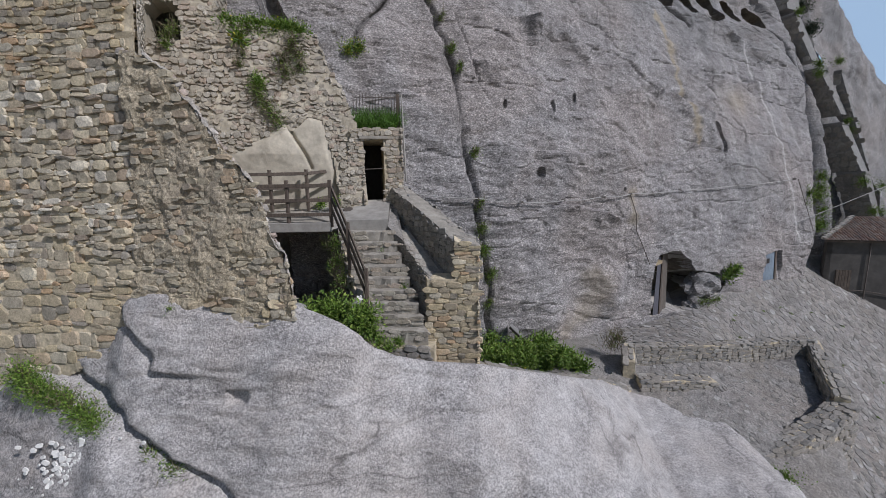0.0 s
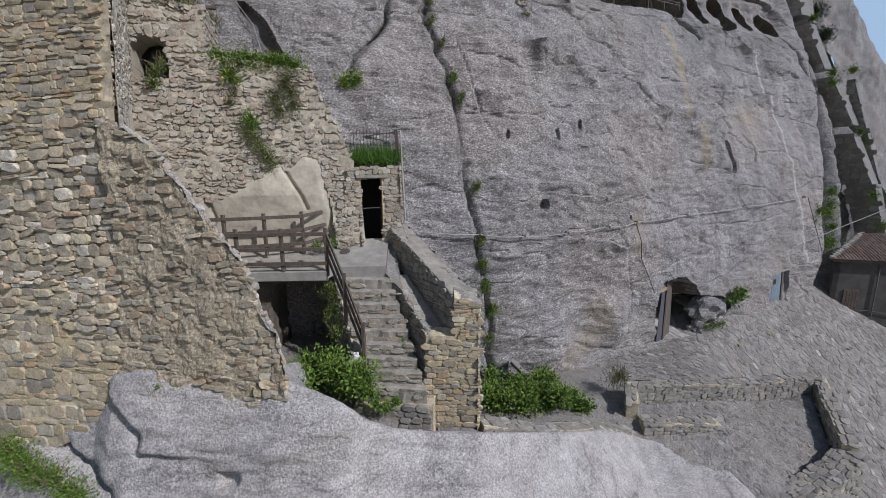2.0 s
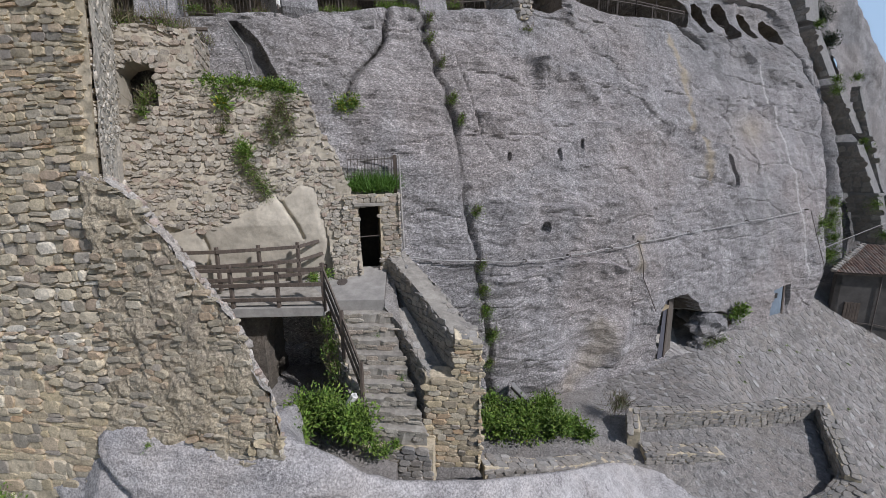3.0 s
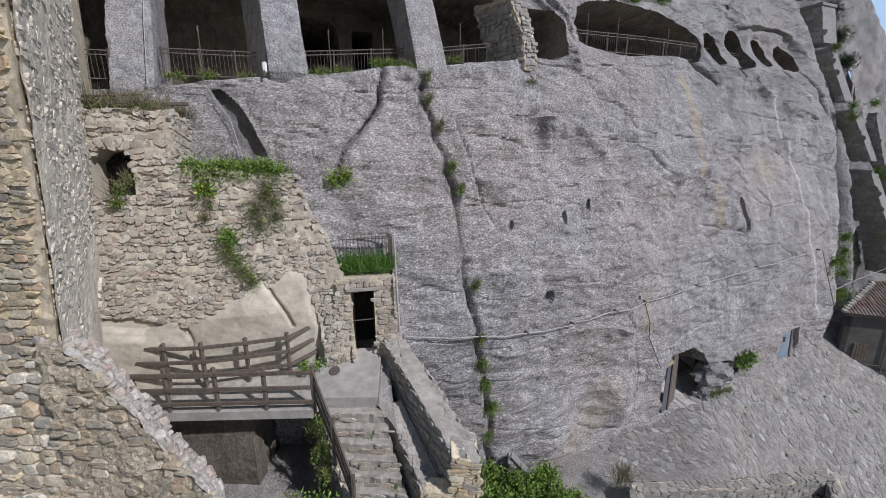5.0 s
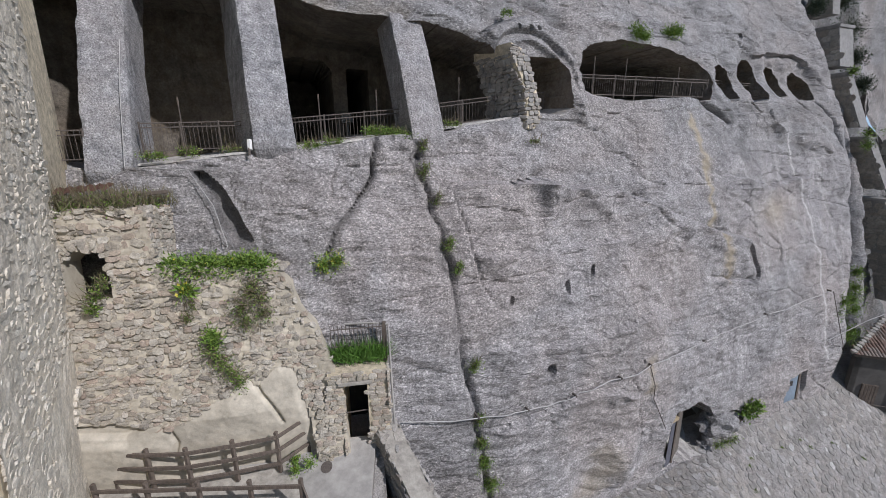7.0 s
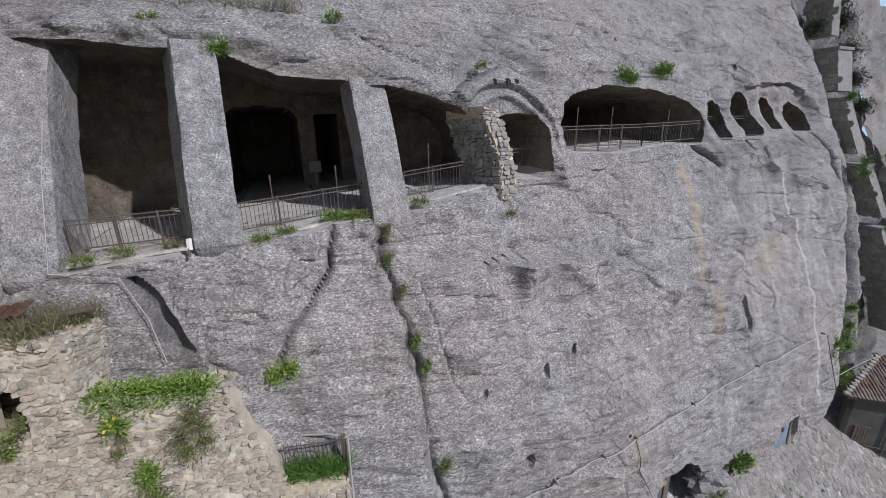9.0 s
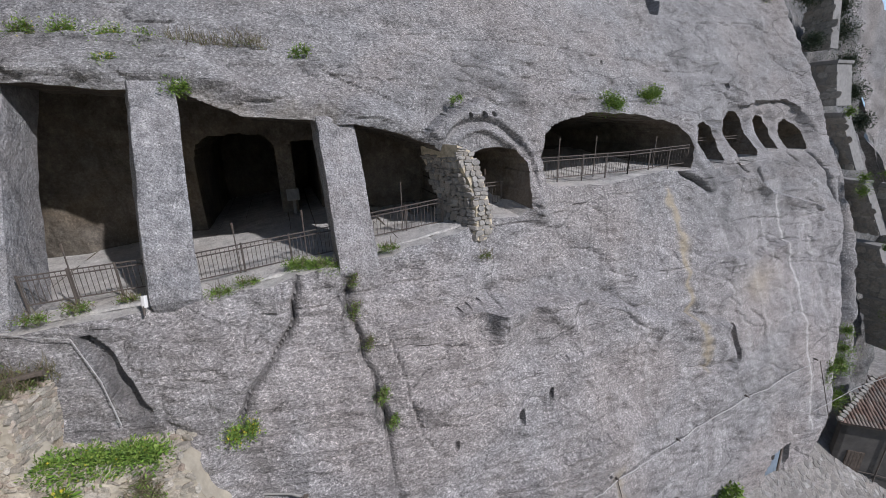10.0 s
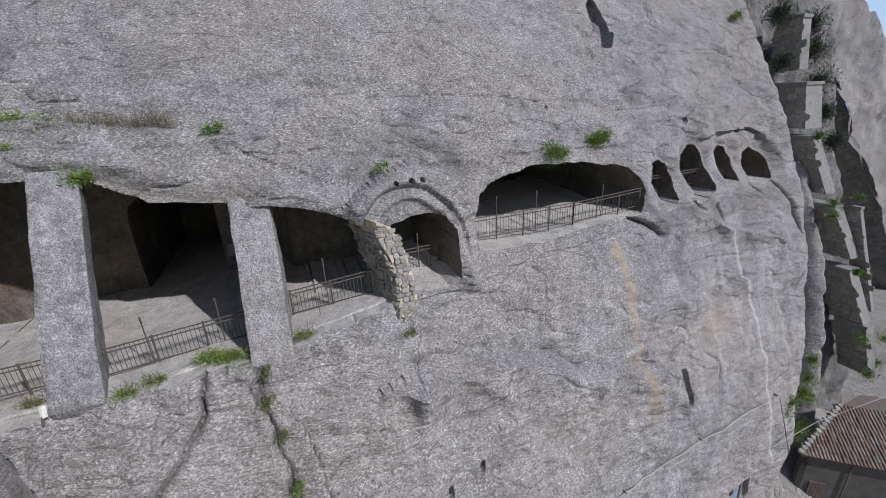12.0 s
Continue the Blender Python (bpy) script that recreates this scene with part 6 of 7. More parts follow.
# ---- doors at the foot of the cliff ----
def cellar():
    root = empty("cellar_door", on_cliff(19.4, -2.9), "half-open dark wooden door in a rock-cut cellar mouth", "door")
    n = float(slope(19.5, -1.5))
    child(slab("leaf", [at(19.3, n + 0.3, -3.2), at(19.85, n + 0.45, -3.2), at(20.0, n + 0.6, -0.1), at(19.6, n + 0.45, -0.15)], at(0.05, 0.06, 0), M_DARKGREY, None, "dark grey boarded leaf"), root)
    child(slab("jamb", [at(19.88, n + 0.42, -3.2), at(19.98, n + 0.42, -3.2), at(20.12, n + 0.55, 0.1), at(20.04, n + 0.55, 0.1)], at(0, 0.25, 0), M_WOOD, None), root)
    child(slab("lintel", [at(18.75, n + 0.15, -0.55), at(19.55, n + 0.15, -0.35), at(19.55, n + 0.15, -0.2), at(18.75, n + 0.15, -0.38)], at(0, 0.3, 0), M_PALEWOOD, None, "pale wooden lintel"), root)
    child(slab("side_panel", [at(20.0, n + 0.5, -3.2), at(20.9, n + 0.85, -3.2), at(20.9, n + 0.95, -0.1), at(20.14, n + 0.65, 0.0)], at(0.05, 0.1, 0), M_PANEL, None, "brown boarded side panel"), root)
    # near-black sheet standing in for the shade behind the door
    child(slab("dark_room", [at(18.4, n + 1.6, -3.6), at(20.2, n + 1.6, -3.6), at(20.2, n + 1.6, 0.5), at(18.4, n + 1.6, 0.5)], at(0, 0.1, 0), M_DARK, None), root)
    rng = random.Random(3)
    for a, z, s in ((23.2, -2.0, 0.8), (22.6, -3.0, 0.5), (24.0, -1.9, 0.45)):
        bm = bmesh.new()
        bmesh.ops.create_icosphere(bm, subdivisions=3, radius=1.0)
        c = at(a, float(slope(a, z)) + 0.35, z)
        for v in bm.verts:
            k = 1 + 0.5 * float(noise.noise(v.co * 1.6 + Vector((a, 0, 0)))) + 0.28 * float(noise.noise(v.co * 3.7)) + 0.1 * float(noise.noise(v.co * 8))
            v.co = Vector((v.co.x * s * 1.1, v.co.y * s * 0.7, v.co.z * s * 0.85)) * k + c
        ob = part("rock", bm, M_CLIFF)
        ob.name = "loose_boulder"
        tagged(ob, "rounded grey boulder in the cellar mouth", "boulder", "boulders at the cellar")


M_DARKGREY = plain_material("grey_painted_boards", (0.10, 0.10, 0.115), 0.25, 6.0, 0.7, 0, 0.3, (3, 3, 0.3))
M_PANEL = plain_material("brown_boards", (0.135, 0.118, 0.10), 0.3, 5.0, 0.85, 0, 0.4, (3, 3, 0.4))
M_PALEWOOD = plain_material("pale_timber", (0.42, 0.34, 0.22), 0.2, 10.0)
cellar()


def blue_door():
    root = empty("blue_door", on_cliff(29.4, -2.6), "faded blue painted wooden door in the rock", "door")
    n = float(slope(29.4, -1.6)) + 0.12
    for i in range(4):
        a0 = 28.75 + 0.27 * i
        child(slab("board", [at(a0, n, -2.9), at(a0 + 0.26, n, -2.9), at(a0 + 0.26, n + 0.12, -0.62), at(a0, n + 0.12, -0.66)], at(0, 0.06, 0), M_BLUE, None), root)
    child(slab("jamb", [at(29.84, n - 0.05, -2.9), at(29.98, n - 0.05, -2.9), at(29.98, n + 0.08, -0.55), at(29.84, n + 0.08, -0.55)], at(0, 0.25, 0), M_WOOD, None), root)
    child(slab("window", [at(28.95, n - 0.01, -1.25), at(29.2, n - 0.01, -1.25), at(29.2, n + 0.01, -0.95), at(28.95, n + 0.01, -0.95)], at(0, 0.02, 0), M_DARK, None), root)
    child(part("sill", beam_bm(at(28.6, n - 0.1, -2.8), at(31.2, n - 0.1, -2.9), 0.3, 0.15), M_GREYPLAIN), root)


M_GREYPLAIN = plain_material("grey_limestone_block", (0.25, 0.243, 0.23), 0.2, 5.0)
blue_door()


def cables():
    line = [(6.3, 3.47), (8.84, 3.22), (10.8, 3.03), (12.9, 3.04), (15.24, 3.14), (17.0, 3.24), (20.8, 3.34), (26.1, 3.52), (32.1, 3.85)]
    root = empty("wall_cable", on_cliff(17, 3.2), "pale cable clipped along the cliff face", "cable")
    pts = []
    for (a0, z0), (a1, z1) in zip(line, line[1:]):
        for i in range(8):
            f = i / 8
            a, z = a0 + (a1 - a0) * f, z0 + (z1 - z0) * f - 0.06 * math.sin(math.pi * f)
            pts.append(on_cliff(a, z, 0.17))
    rod("cable", pts, 0.02, M_CABLE, root)
    for a, z in line[1:]:
        child(part("clip", beam_bm(on_cliff(a, z, 0.2), on_cliff(a, z, -0.1), 0.06, 0.08), M_IRON), root)
    rod("drop", [on_cliff(17.05, 3.2, 0.08), on_cliff(17.2, 2.3, 0.08), on_cliff(17.4, 1.5, 0.08), on_cliff(17.9, 0.6, 0.08), on_cliff(18.4, -0.3, 0.1)], 0.018, M_IRON, root)
    rod("end_drop", [on_cliff(32.1, 3.85, 0.3), on_cliff(32.4, 2.2, 0.35), on_cliff(32.6, 0.6, 0.35)], 0.02, M_IRON, root)
    two = empty("pillar_cable", on_cliff(-0.8, 12), "thin pale cable down a hewn pillar", "cable")
    rod("cable", [on_cliff(-1.0, 15.6, 0.12), on_cliff(-0.95, 14.0, 0.12), on_cliff(-0.85, 11.7, 0.12), on_cliff(0.9, 11.6, 0.3), on_cliff(1.5, 10.6, 0.25), on_cliff(1.75, 9.4, 0.25)], 0.012, M_CABLE, two)
    three = empty("street_wire", at(38, 15, 3), "slack overhead wire from the cliff to the houses", "wire")
    rod("wire", [on_cliff(31.5, 1.2, 0.3), at(34.5, 14.6, 2.0), at(38, 13.5, 3.4), at(43, 12, 5.6)], 0.02, M_CABLE, three)


M_CABLE = plain_material("grey_cable_sheath", (0.42, 0.41, 0.39), 0.1)
cables()


# ---- the house past the blue door ----
def house():
    root = empty("house", at(34.1, 14.5, -3), "small grey rendered house with a clay tile roof", "house")
    # f runs along the eave, b back under the roof, from the corner nearest to the cliff
    def hp(f, b, z):
        return at(34.1 + 0.763 * f + 0.646 * b, 14.55 - 0.646 * f + 0.763 * b, z)

    e, rise, verge = 0.0, 0.36, 0.9
    child(slab("front_wall", [hp(0.12, 0.1, -5.5), hp(9, 0.1, -6.5), hp(9, 0.1, e), hp(0.12, 0.1, e)], hp(0, 0.35, 0) - hp(0, 0, 0), M_RENDER, None), root)
    child(slab("side_wall", [hp(0.12, 0.1, -5.5), hp(3.0, 3.3, -5.5), hp(3.0, 3.3, e + 1.1), hp(0.12, 0.1, e)], hp(0.3, 0, 0) - hp(0, 0, 0), M_RENDER, None), root)
    door = child(slab("door", [hp(0.75, 0.06, -4.2), hp(1.55, 0.06, -4.2), hp(1.55, 0.06, -2.0), hp(0.75, 0.06, -2.0)], hp(0, 0.06, 0) - hp(0, 0, 0), M_WOOD, None, "brown boarded door"), root)
    for i in range(5):
        b = slab("board", [hp(0.76 + 0.155 * i, 0.03, -4.2), hp(0.9 + 0.155 * i, 0.03, -4.2), hp(0.9 + 0.155 * i, 0.03, -2.02), hp(0.76 + 0.155 * i, 0.03, -2.02)], hp(0, 0.03, 0) - hp(0, 0, 0), M_WOOD, None)
        b.parent = door
        b.matrix_parent_inverse = (root.matrix_basis @ door.matrix_parent_inverse @ door.matrix_basis).inverted()
    rod("pipe", [hp(2.3, 0.03, -5.5), hp(2.3, 0.03, e - 0.05), hp(2.3, 0.5, 0.3)], 0.035, M_IRON, root)
    rod("wall_cable", [hp(1.4, 0.04, -3.3), hp(2.3, 0.03, -3.3), hp(5, 0.03, -3.7), hp(9, 0.03, -4.0)], 0.025, M_IRON, root)
    deck = [hp(-0.15, -0.15, e - 0.08), hp(9.2, -0.15, e - 0.08), hp(9.2, 3.3, e + 3.3 * rise - 0.03), hp(2.9, 3.3, e + 3.3 * rise - 0.03)]
    roof = child(slab("roof", deck, (0, 0, -0.1), M_WOOD, None, "clay tile roof"), root)
    child(slab("back_roof", [hp(2.9, 3.3, e + 1.16), hp(9.2, 3.3, e + 1.16), hp(9.2, 6.5, e), hp(5.6, 6.5, e)], (0, 0, -0.12), M_TILE, None), root)
    # barrel tiles, in rows up the slope
    vs, fs = [], []
    for i in range(9):
        w = math.pi * i / 8
        for x, s in ((0.0, 1.0), (1.0, 0.85)):
            vs.append((x, math.cos(w) * 0.085 * s, math.sin(w) * 0.06 * s))
    for i in range(8):
        fs.append([2 * i, 2 * i + 1, 2 * i + 3, 2 * i + 2])
    tile = mesh_of("tile", vs, fs, M_TILE, True)
    rng = random.Random(2)
    u = (hp(0, 1, rise) - hp(0, 0, 0)).normalized()
    cross = (hp(1, 0, 0) - hp(0, 0, 0)).normalized()
    up = u.cross(cross).normalized()
    up = up if up.z > 0 else -up
    inv = (root.matrix_basis @ roof.matrix_parent_inverse @ roof.matrix_basis).inverted()
    for c in range(31):
        f = -0.1 + 0.175 * c
        for k in range(10):
            back = -0.18 + 0.345 * k
            if back * verge > f + 0.12:
                break
            p = hp(f, back, e + back * rise) + up * (0.0 + 0.01 * (k % 2) + rng.uniform(0, 0.02)) + cross * rng.gauss(0, 0.012)
            ob = new("tile", tile)
            ob.parent = roof
            ob.matrix_parent_inverse = inv
            ob.matrix_basis = Matrix(((*(u * 0.42), 0), (*cross, 0), (*up, 0), (*p, 1))).transposed()
    for k in range(15):
        back = 0.23 * k
        p = hp(back * verge - 0.12, back, e + 0.05 + back * rise)
        ob = new("verge_stone", STONES["grey_stone"][k % 9])
        ob.parent = root
        ob.matrix_parent_inverse = root.matrix_basis.inverted()
        ob.matrix_basis = Matrix(((*(u * 0.14), 0), (*(cross * 0.13), 0), (*(up * 0.1), 0), (*p, 1))).transposed()


house()


# ---- the gully: masonry piers and the far flank ----
def gully_pier(top, low, wide, deep, seed):
    """A stepped buttress; top and low: its near edge as (a, n, z)."""
    root = empty("masonry_buttress", at(*low), "tall squared masonry buttress in the overgrown gully", "buttress", "buttresses in the gully")
    t, b = Vector(top), Vector(low)
    ring = [(0, 0), (wide, 0), (wide, deep), (0, deep)]
    vs = [at(p.x + x, p.y + y, p.z) for p in (b, t) for x, y in ring]
    child(put_part("core", mesh_of("core", vs, [[0, 1, 5, 4], [1, 2, 6, 5], [2, 3, 7, 6], [3, 0, 4, 7], [4, 5, 6, 7], [3, 2, 1, 0]], M_GREYPLAIN)), root)
    h = (t - b).length
    v = at(*(t - b))
    pl = courses(at(b.x - 0.01, b.y, b.z), at(0, -1, 0), v, [(-deep, 0), (0, 0), (0, h), (-deep, h)], (0.38, 0.44), (0.5, 0.6), (0.02, 0.04), (), seed, None, 0.01)
    lay(pl, STONES["grey_stone"], root, 60, "blocks")
    cap = [at(t.x - 0.08 + x * 1.08, t.y - 0.08 + y * 1.05, t.z) for x, y in ring]
    child(slab("cap", cap, (0, 0, 0.18), M_GREYPLAIN, None), root)


gully_pier((38.9, 22.6, 23.2), (39.0, 22.2, 20.4), 0.8, 1.4, 201)
gully_pier((39.1, 21.7, 19.5), (39.2, 21.2, 17.0), 1.6, 1.9, 203)
gully_pier((39.4, 20.9, 16.4), (40.8, 20.0, 13.0), 1.0, 1.9, 205)
gully_pier((41.0, 19.5, 12.2), (42.5, 18.5, 8.8), 0.9, 1.9, 207)
gully_pier((42.3, 18.3, 8.0), (43.4, 17.2, 4.4), 0.9, 1.8, 209)
gully_pier((43.4, 17.0, 4.2), (44.4, 16.4, 0.5), 0.9, 1.7, 211)
gully_pier((42.6, 18.9, 12.0), (44.5, 17.4, 5.0), 0.35, 0.5, 213)


def gully_rib():
    """The narrow rock rib between the cliff's edge and the buttresses."""
    zs, ws = np.linspace(-3, 15, 110), np.linspace(0, 1, 26)
    z, w = np.meshgrid(zs, ws, indexing="ij")
    a = np.interp(z, [-3, 2, 5, 9, 13, 15], [36.4, 38.1, 38.9, 39.4, 39.4, 39.2]) + 1.5 * (1 - np.cos(w * math.pi)) * 0.5
    n = np.interp(z, [-3, 2, 9, 15], [15.2, 16.6, 18.9, 21.2]) + 1.6 * (1 - np.sin(w * math.pi)) + 0.16 * fbm(a, z, w, 0.9, 4, 111)
    v = np.stack([a * CA - n * SA, a * SA + n * CA, z], -1).reshape(-1, 3)
    tagged(new("rock_rib", mesh_of("rock_rib", v.tolist(), grid_faces(*z.shape), M_CLIFF)), "narrow pale rock rib standing in the gully", "rock", "", "structure")


gully_rib()


# ---- small things ----
def rusty_sheet():
    root = empty("rusty_sheet", at(-0.8, 17.0, 11.4), "rusty corrugated iron sheet on the ruin's roof", "metal sheet")
    rows = 40
    vs, fs = [], []
    for i in range(rows + 1):
        p = at(-3.6 + 2.7 * i / rows, 16.8, 11.0 + 0.2 * i / rows + 0.03 * math.sin(i * 1.9))
        for k in range(2):
            vs.append(p + Vector((-0.25 * k, 0.6 * k, 0.12 * k)))
    for i in range(rows):
        fs.append([2 * i, 2 * i + 2, 2 * i + 3, 2 * i + 1])
    ob = child(put_part("sheet", mesh_of("sheet", vs, fs, M_RUST)), root)
    child(part("batten", beam_bm(at(-3.6, 16.95, 10.8), at(0.4, 17.0, 11.05), 0.12, 0.1), M_WOOD), root)


M_RUST = plain_material("rusted_iron_sheet", (0.10, 0.055, 0.038), 0.35, 6.0, 0.8, 0.2)
rusty_sheet()


def leaning_board():
    root = empty("leaning_board", (3.3, 17, -2.8), "weathered board leaning on the bank among the plants", "board")
    child(part("plank", beam_bm((2.85, 17.15, -2.15), (3.85, 16.85, -3.05), 0.3, 0.05), M_GREYPLAIN), root)
    child(part("edge_strip", beam_bm((2.8, 17.0, -2.2), (3.8, 16.7, -3.1), 0.05, 0.09), M_DARK), root)
    b = empty("white_can", (-1.95, 11.55, 0.45), "small white plastic can among the ferns", "can")
    bm = bmesh.new()
    bmesh.ops.create_cone(bm, cap_ends=True, segments=14, radius1=0.1, radius2=0.1, depth=0.34)
    for v in bm.verts:
        v.co = Matrix.Rotation(0.6, 4, "Y") @ v.co
    part("body", bm, M_WHITE, b)
    bm = bmesh.new()
    bmesh.ops.create_cone(bm, cap_ends=True, segments=12, radius1=0.045, radius2=0.035, depth=0.08)
    for v in bm.verts:
        v.co = Matrix.Rotation(0.6, 4, "Y") @ (v.co + Vector((0, 0, 0.2)))
    part("neck", bm, M_WHITE, b)
    c = empty("white_lamp", on_cliff(2.6, 12.3, 0.3), "small white floodlight at a pillar's foot", "lamp")
    child(part("housing", beam_bm(on_cliff(2.62, 12.15, 0.3), on_cliff(2.62, 12.45, 0.3), 0.11, 0.11, None, (1, 0, 0)), M_WHITE), c)
    child(part("bracket", beam_bm(on_cliff(2.6, 12.0, 0.3), on_cliff(2.6, 12.2, 0.3), 0.05, 0.05, None, (1, 0, 0)), M_IRON), c)
    d = empty("information_lectern", at(6.75, 25.3, 12.2), "small information lectern inside the cave", "lectern")
    child(slab("panel", [at(6.45, 25.2, 13.3), at(7.0, 25.2, 13.3), at(7.0, 25.5, 13.75), at(6.45, 25.5, 13.75)], (0, 0, -0.05), M_GREYPLAIN, None), d)
    child(part("stand", beam_bm(at(6.75, 25.4, 12.1), at(6.75, 25.4, 13.4), 0.12, 0.12, None, (1, 0, 0)), M_GREYPLAIN), d)
    child(part("base", beam_bm(at(6.45, 25.4, 12.2), at(7.1, 25.4, 12.2), 0.4, 0.25), M_GREYPLAIN), d)


leaning_board()


# ---- paving and scattered stones ----
def paving():
    ground = bpy.data.objects["ground"]
    rng = random.Random(14)
    places = []

    def stone(x, y, s, tall):
        z = float(ground_z(x, y))
        w = rng.uniform(0, math.pi)
        dx = Vector((math.cos(w), math.sin(w), float(ground_z(x + 0.2 * math.cos(w), y + 0.2 * math.sin(w)) - z) / 0.2)).normalized()
        dy = Vector((-math.sin(w), math.cos(w), float(ground_z(x - 0.2 * math.sin(w), y + 0.2 * math.cos(w)) - z) / 0.2)).normalized()
        dx, dy = (dx + Vector((0, 0, rng.gauss(0, 0.05)))).normalized(), (dy + Vector((0, 0, rng.gauss(0, 0.05)))).normalized()
        up = dx.cross(dy)
        places.append(Matrix(((*(dx * s), 0), (*(dy * s * rng.uniform(0.55, 0.9)), 0), (*(up * tall), 0), (x, y, z + 0.012, 1))).transposed())

    def spread(x0, x1, y0, y1, cell):
        for i in range(int((x1 - x0) / cell)):
            for j in range(int((y1 - y0) / cell)):
                yield x0 + cell * (i + rng.uniform(0, 1)), y0 + cell * (j + rng.uniform(0, 1))

    for x, y in spread(7, 27, 17.5, 29, 0.3):
        q = -x * SA + y * CA
        if q < 15.2 and q > 6 and (x > 15.6 or y > 18.2 + 0.2 * (x - 9)):
            stone(x, y, rng.uniform(0.08, 0.2), rng.uniform(0.006, 0.022))
    for x, y in spread(15.6, 26, 12, 18.4, 0.36):
        stone(x, y, rng.uniform(0.1, 0.24), rng.uniform(0.006, 0.02))
    for x, y in spread(8.2, 14.8, 13, 17.4, 0.3):
        if x < 13.9 + 0.4 * (y - 15) and y > 11.8 + 0.6 * (x - 9.3):
            stone(x, y, rng.uniform(0.05, 0.11), rng.uniform(-0.01, 0.012))
    places.sort(key=lambda m: (m.translation - Vector((13, 18, -3))).length)
    lay(places, STONES["paving"], ground, 280, "paving_rubble")


paving()

# ---- plants ----
def tp(u, v, out=0.15):
    p = TO + TU * u + TV * v + TU.cross(TV).normalized() * out
    return (p.x, p.y, p.z)


def cp(a, z, out=0.15):
    p = on_cliff(a, z, out)
    return (p.x, p.y, p.z)


M_IVY = leaf_material("dark_evergreen_leaves", [(0.03, 0.05, 0.025), (0.055, 0.075, 0.04), (0.04, 0.06, 0.045), (0.08, 0.09, 0.06)])
rng = random.Random(77)
plant("creeper", "lush green creeper with yellow flowers on the ruin's ledge", "plant", [(*tp(2.9 + 0.28 * i, 3.85 + rng.uniform(-0.12, 0.15), -0.1), 0.4) for i in range(9)], 6500, 0.13, 1, flowers=160, spread=(1, 1, 0.75))
plant("shrub", "dry brown shrub hanging down the rubble wall", "shrub", [(*tp(4.85 + rng.uniform(-0.3, 0.3), 3.3 - 0.2 * i, 0.2), 0.36) for i in range(6)], 500, 0.1, 2, dry=2600, blades=120, blade_len=0.45, droop=0.5)
plant("creeper", "green plant with a trailing dry tail on the rubble wall", "plant", [(*tp(3.75, 2.0, 0.15), 0.28), (*tp(3.8, 1.8, 0.2), 0.25)], 800, 0.1, 3)
plant("shrub", "olive trailing shrub over the cream rock", "shrub", [(*tp(3.7 + 0.13 * i, 1.6 - 0.2 * i, 0.25), 0.3) for i in range(6)], 700, 0.09, 4, dry=900, blades=80, blade_len=0.4, droop=0.5)
plant("weed_tuft", "dry weeds growing in the rubble wall", "plant", [(*tp(3.35, 2.85, 0.1), 0.22), (*tp(3.2, 2.5, 0.1), 0.15)], 120, 0.08, 5, dry=350, blades=60)
plant("agave", "pale blue-green agave below the creeper", "plant", [(*tp(3.25, 3.3, 0.2), 0.22)], 120, 0.3, 6, mat=None, narrow=0.22, flowers=25)
plant("weed_tuft", "yellow-green weeds in the small window", "plant", [(*tp(1.15, 3.3, 0.1), 0.25), (*tp(1.3, 3.6, 0.0), 0.2), (*tp(1.1, 3.0, 0.15), 0.2)], 500, 0.1, 7, dry=250, blades=120, blade_len=0.45)
plant("dry_grass", "dry grass on top of the ruined turret", "grass", [(*tp(-0.3 + 0.25 * i, 5.6, -0.1 - 0.5 * (i % 4)), 0.36) for i in range(12)], 2000, 0.1, 8, dry=1300, blades=1600, blade_len=0.55)
plant("bush", "green bush in the turret's corner", "bush", [(*tp(-0.25, 5.0, 0.2), 0.35), (*tp(-0.2, 2.6, 0.2), 0.25), (*tp(-0.1, 0.3, 0.3), 0.2)], 900, 0.1, 9)
plant("weed_tuft", "green weeds at the landing's corner", "plant", [(*tp(6.0, -2.1, 0.35), 0.22), (*tp(5.6, -2.2, 0.4), 0.18), (-4.0, 14.3, 3.1, 0.2)], 600, 0.09, 10, flowers=12)
M_GRASS = leaf_material("grass_blades", [(0.08, 0.17, 0.03), (0.12, 0.24, 0.04), (0.06, 0.13, 0.02)])
plant("planter_grass", "bright green grass filling the planter over the doorway", "grass", [(-2.85 + 0.17 * i, 15.38 + 0.045 * i, 5.95, 0.22) for i in range(9)], 1200, 0.09, 11, blades=1500, blade_len=0.55, mat=M_GRASS)
plant("spurge", "yellow-green spurge in the cliff crack", "plant", [(*cp(4.35, 8.75, 0.2), 0.35), (*cp(4.75, 8.85, 0.15), 0.3)], 900, 0.11, 12, flowers=260)
for i, (a, z, r, g, d) in enumerate(((7.95, 12.1, 0.2, 80, 200), (7.85, 11.3, 0.28, 120, 350), (8.15, 10.4, 0.22, 90, 220), (8.3, 9.0, 0.25, 300, 200), (8.5, 8.25, 0.16, 200, 30), (8.85, 4.9, 0.28, 300, 350),
                                     (8.95, 2.9, 0.2, 150, 150), (9.0, 1.9, 0.3, 350, 200), (9.15, 1.0, 0.35, 550, 150), (9.45, 0.0, 0.35, 600, 100), (9.3, -1.2, 0.25, 200, 150))):
    plant("crack_plant", "small wild plant rooted in the cliff crack", "plant", [(*cp(a, z, 0.05), r), (*cp(a + 0.1, z + 0.18, 0.08), r * 0.8)], g, 0.09, 20 + i, dry=d, blades=25, group="plants in the cliff crack")
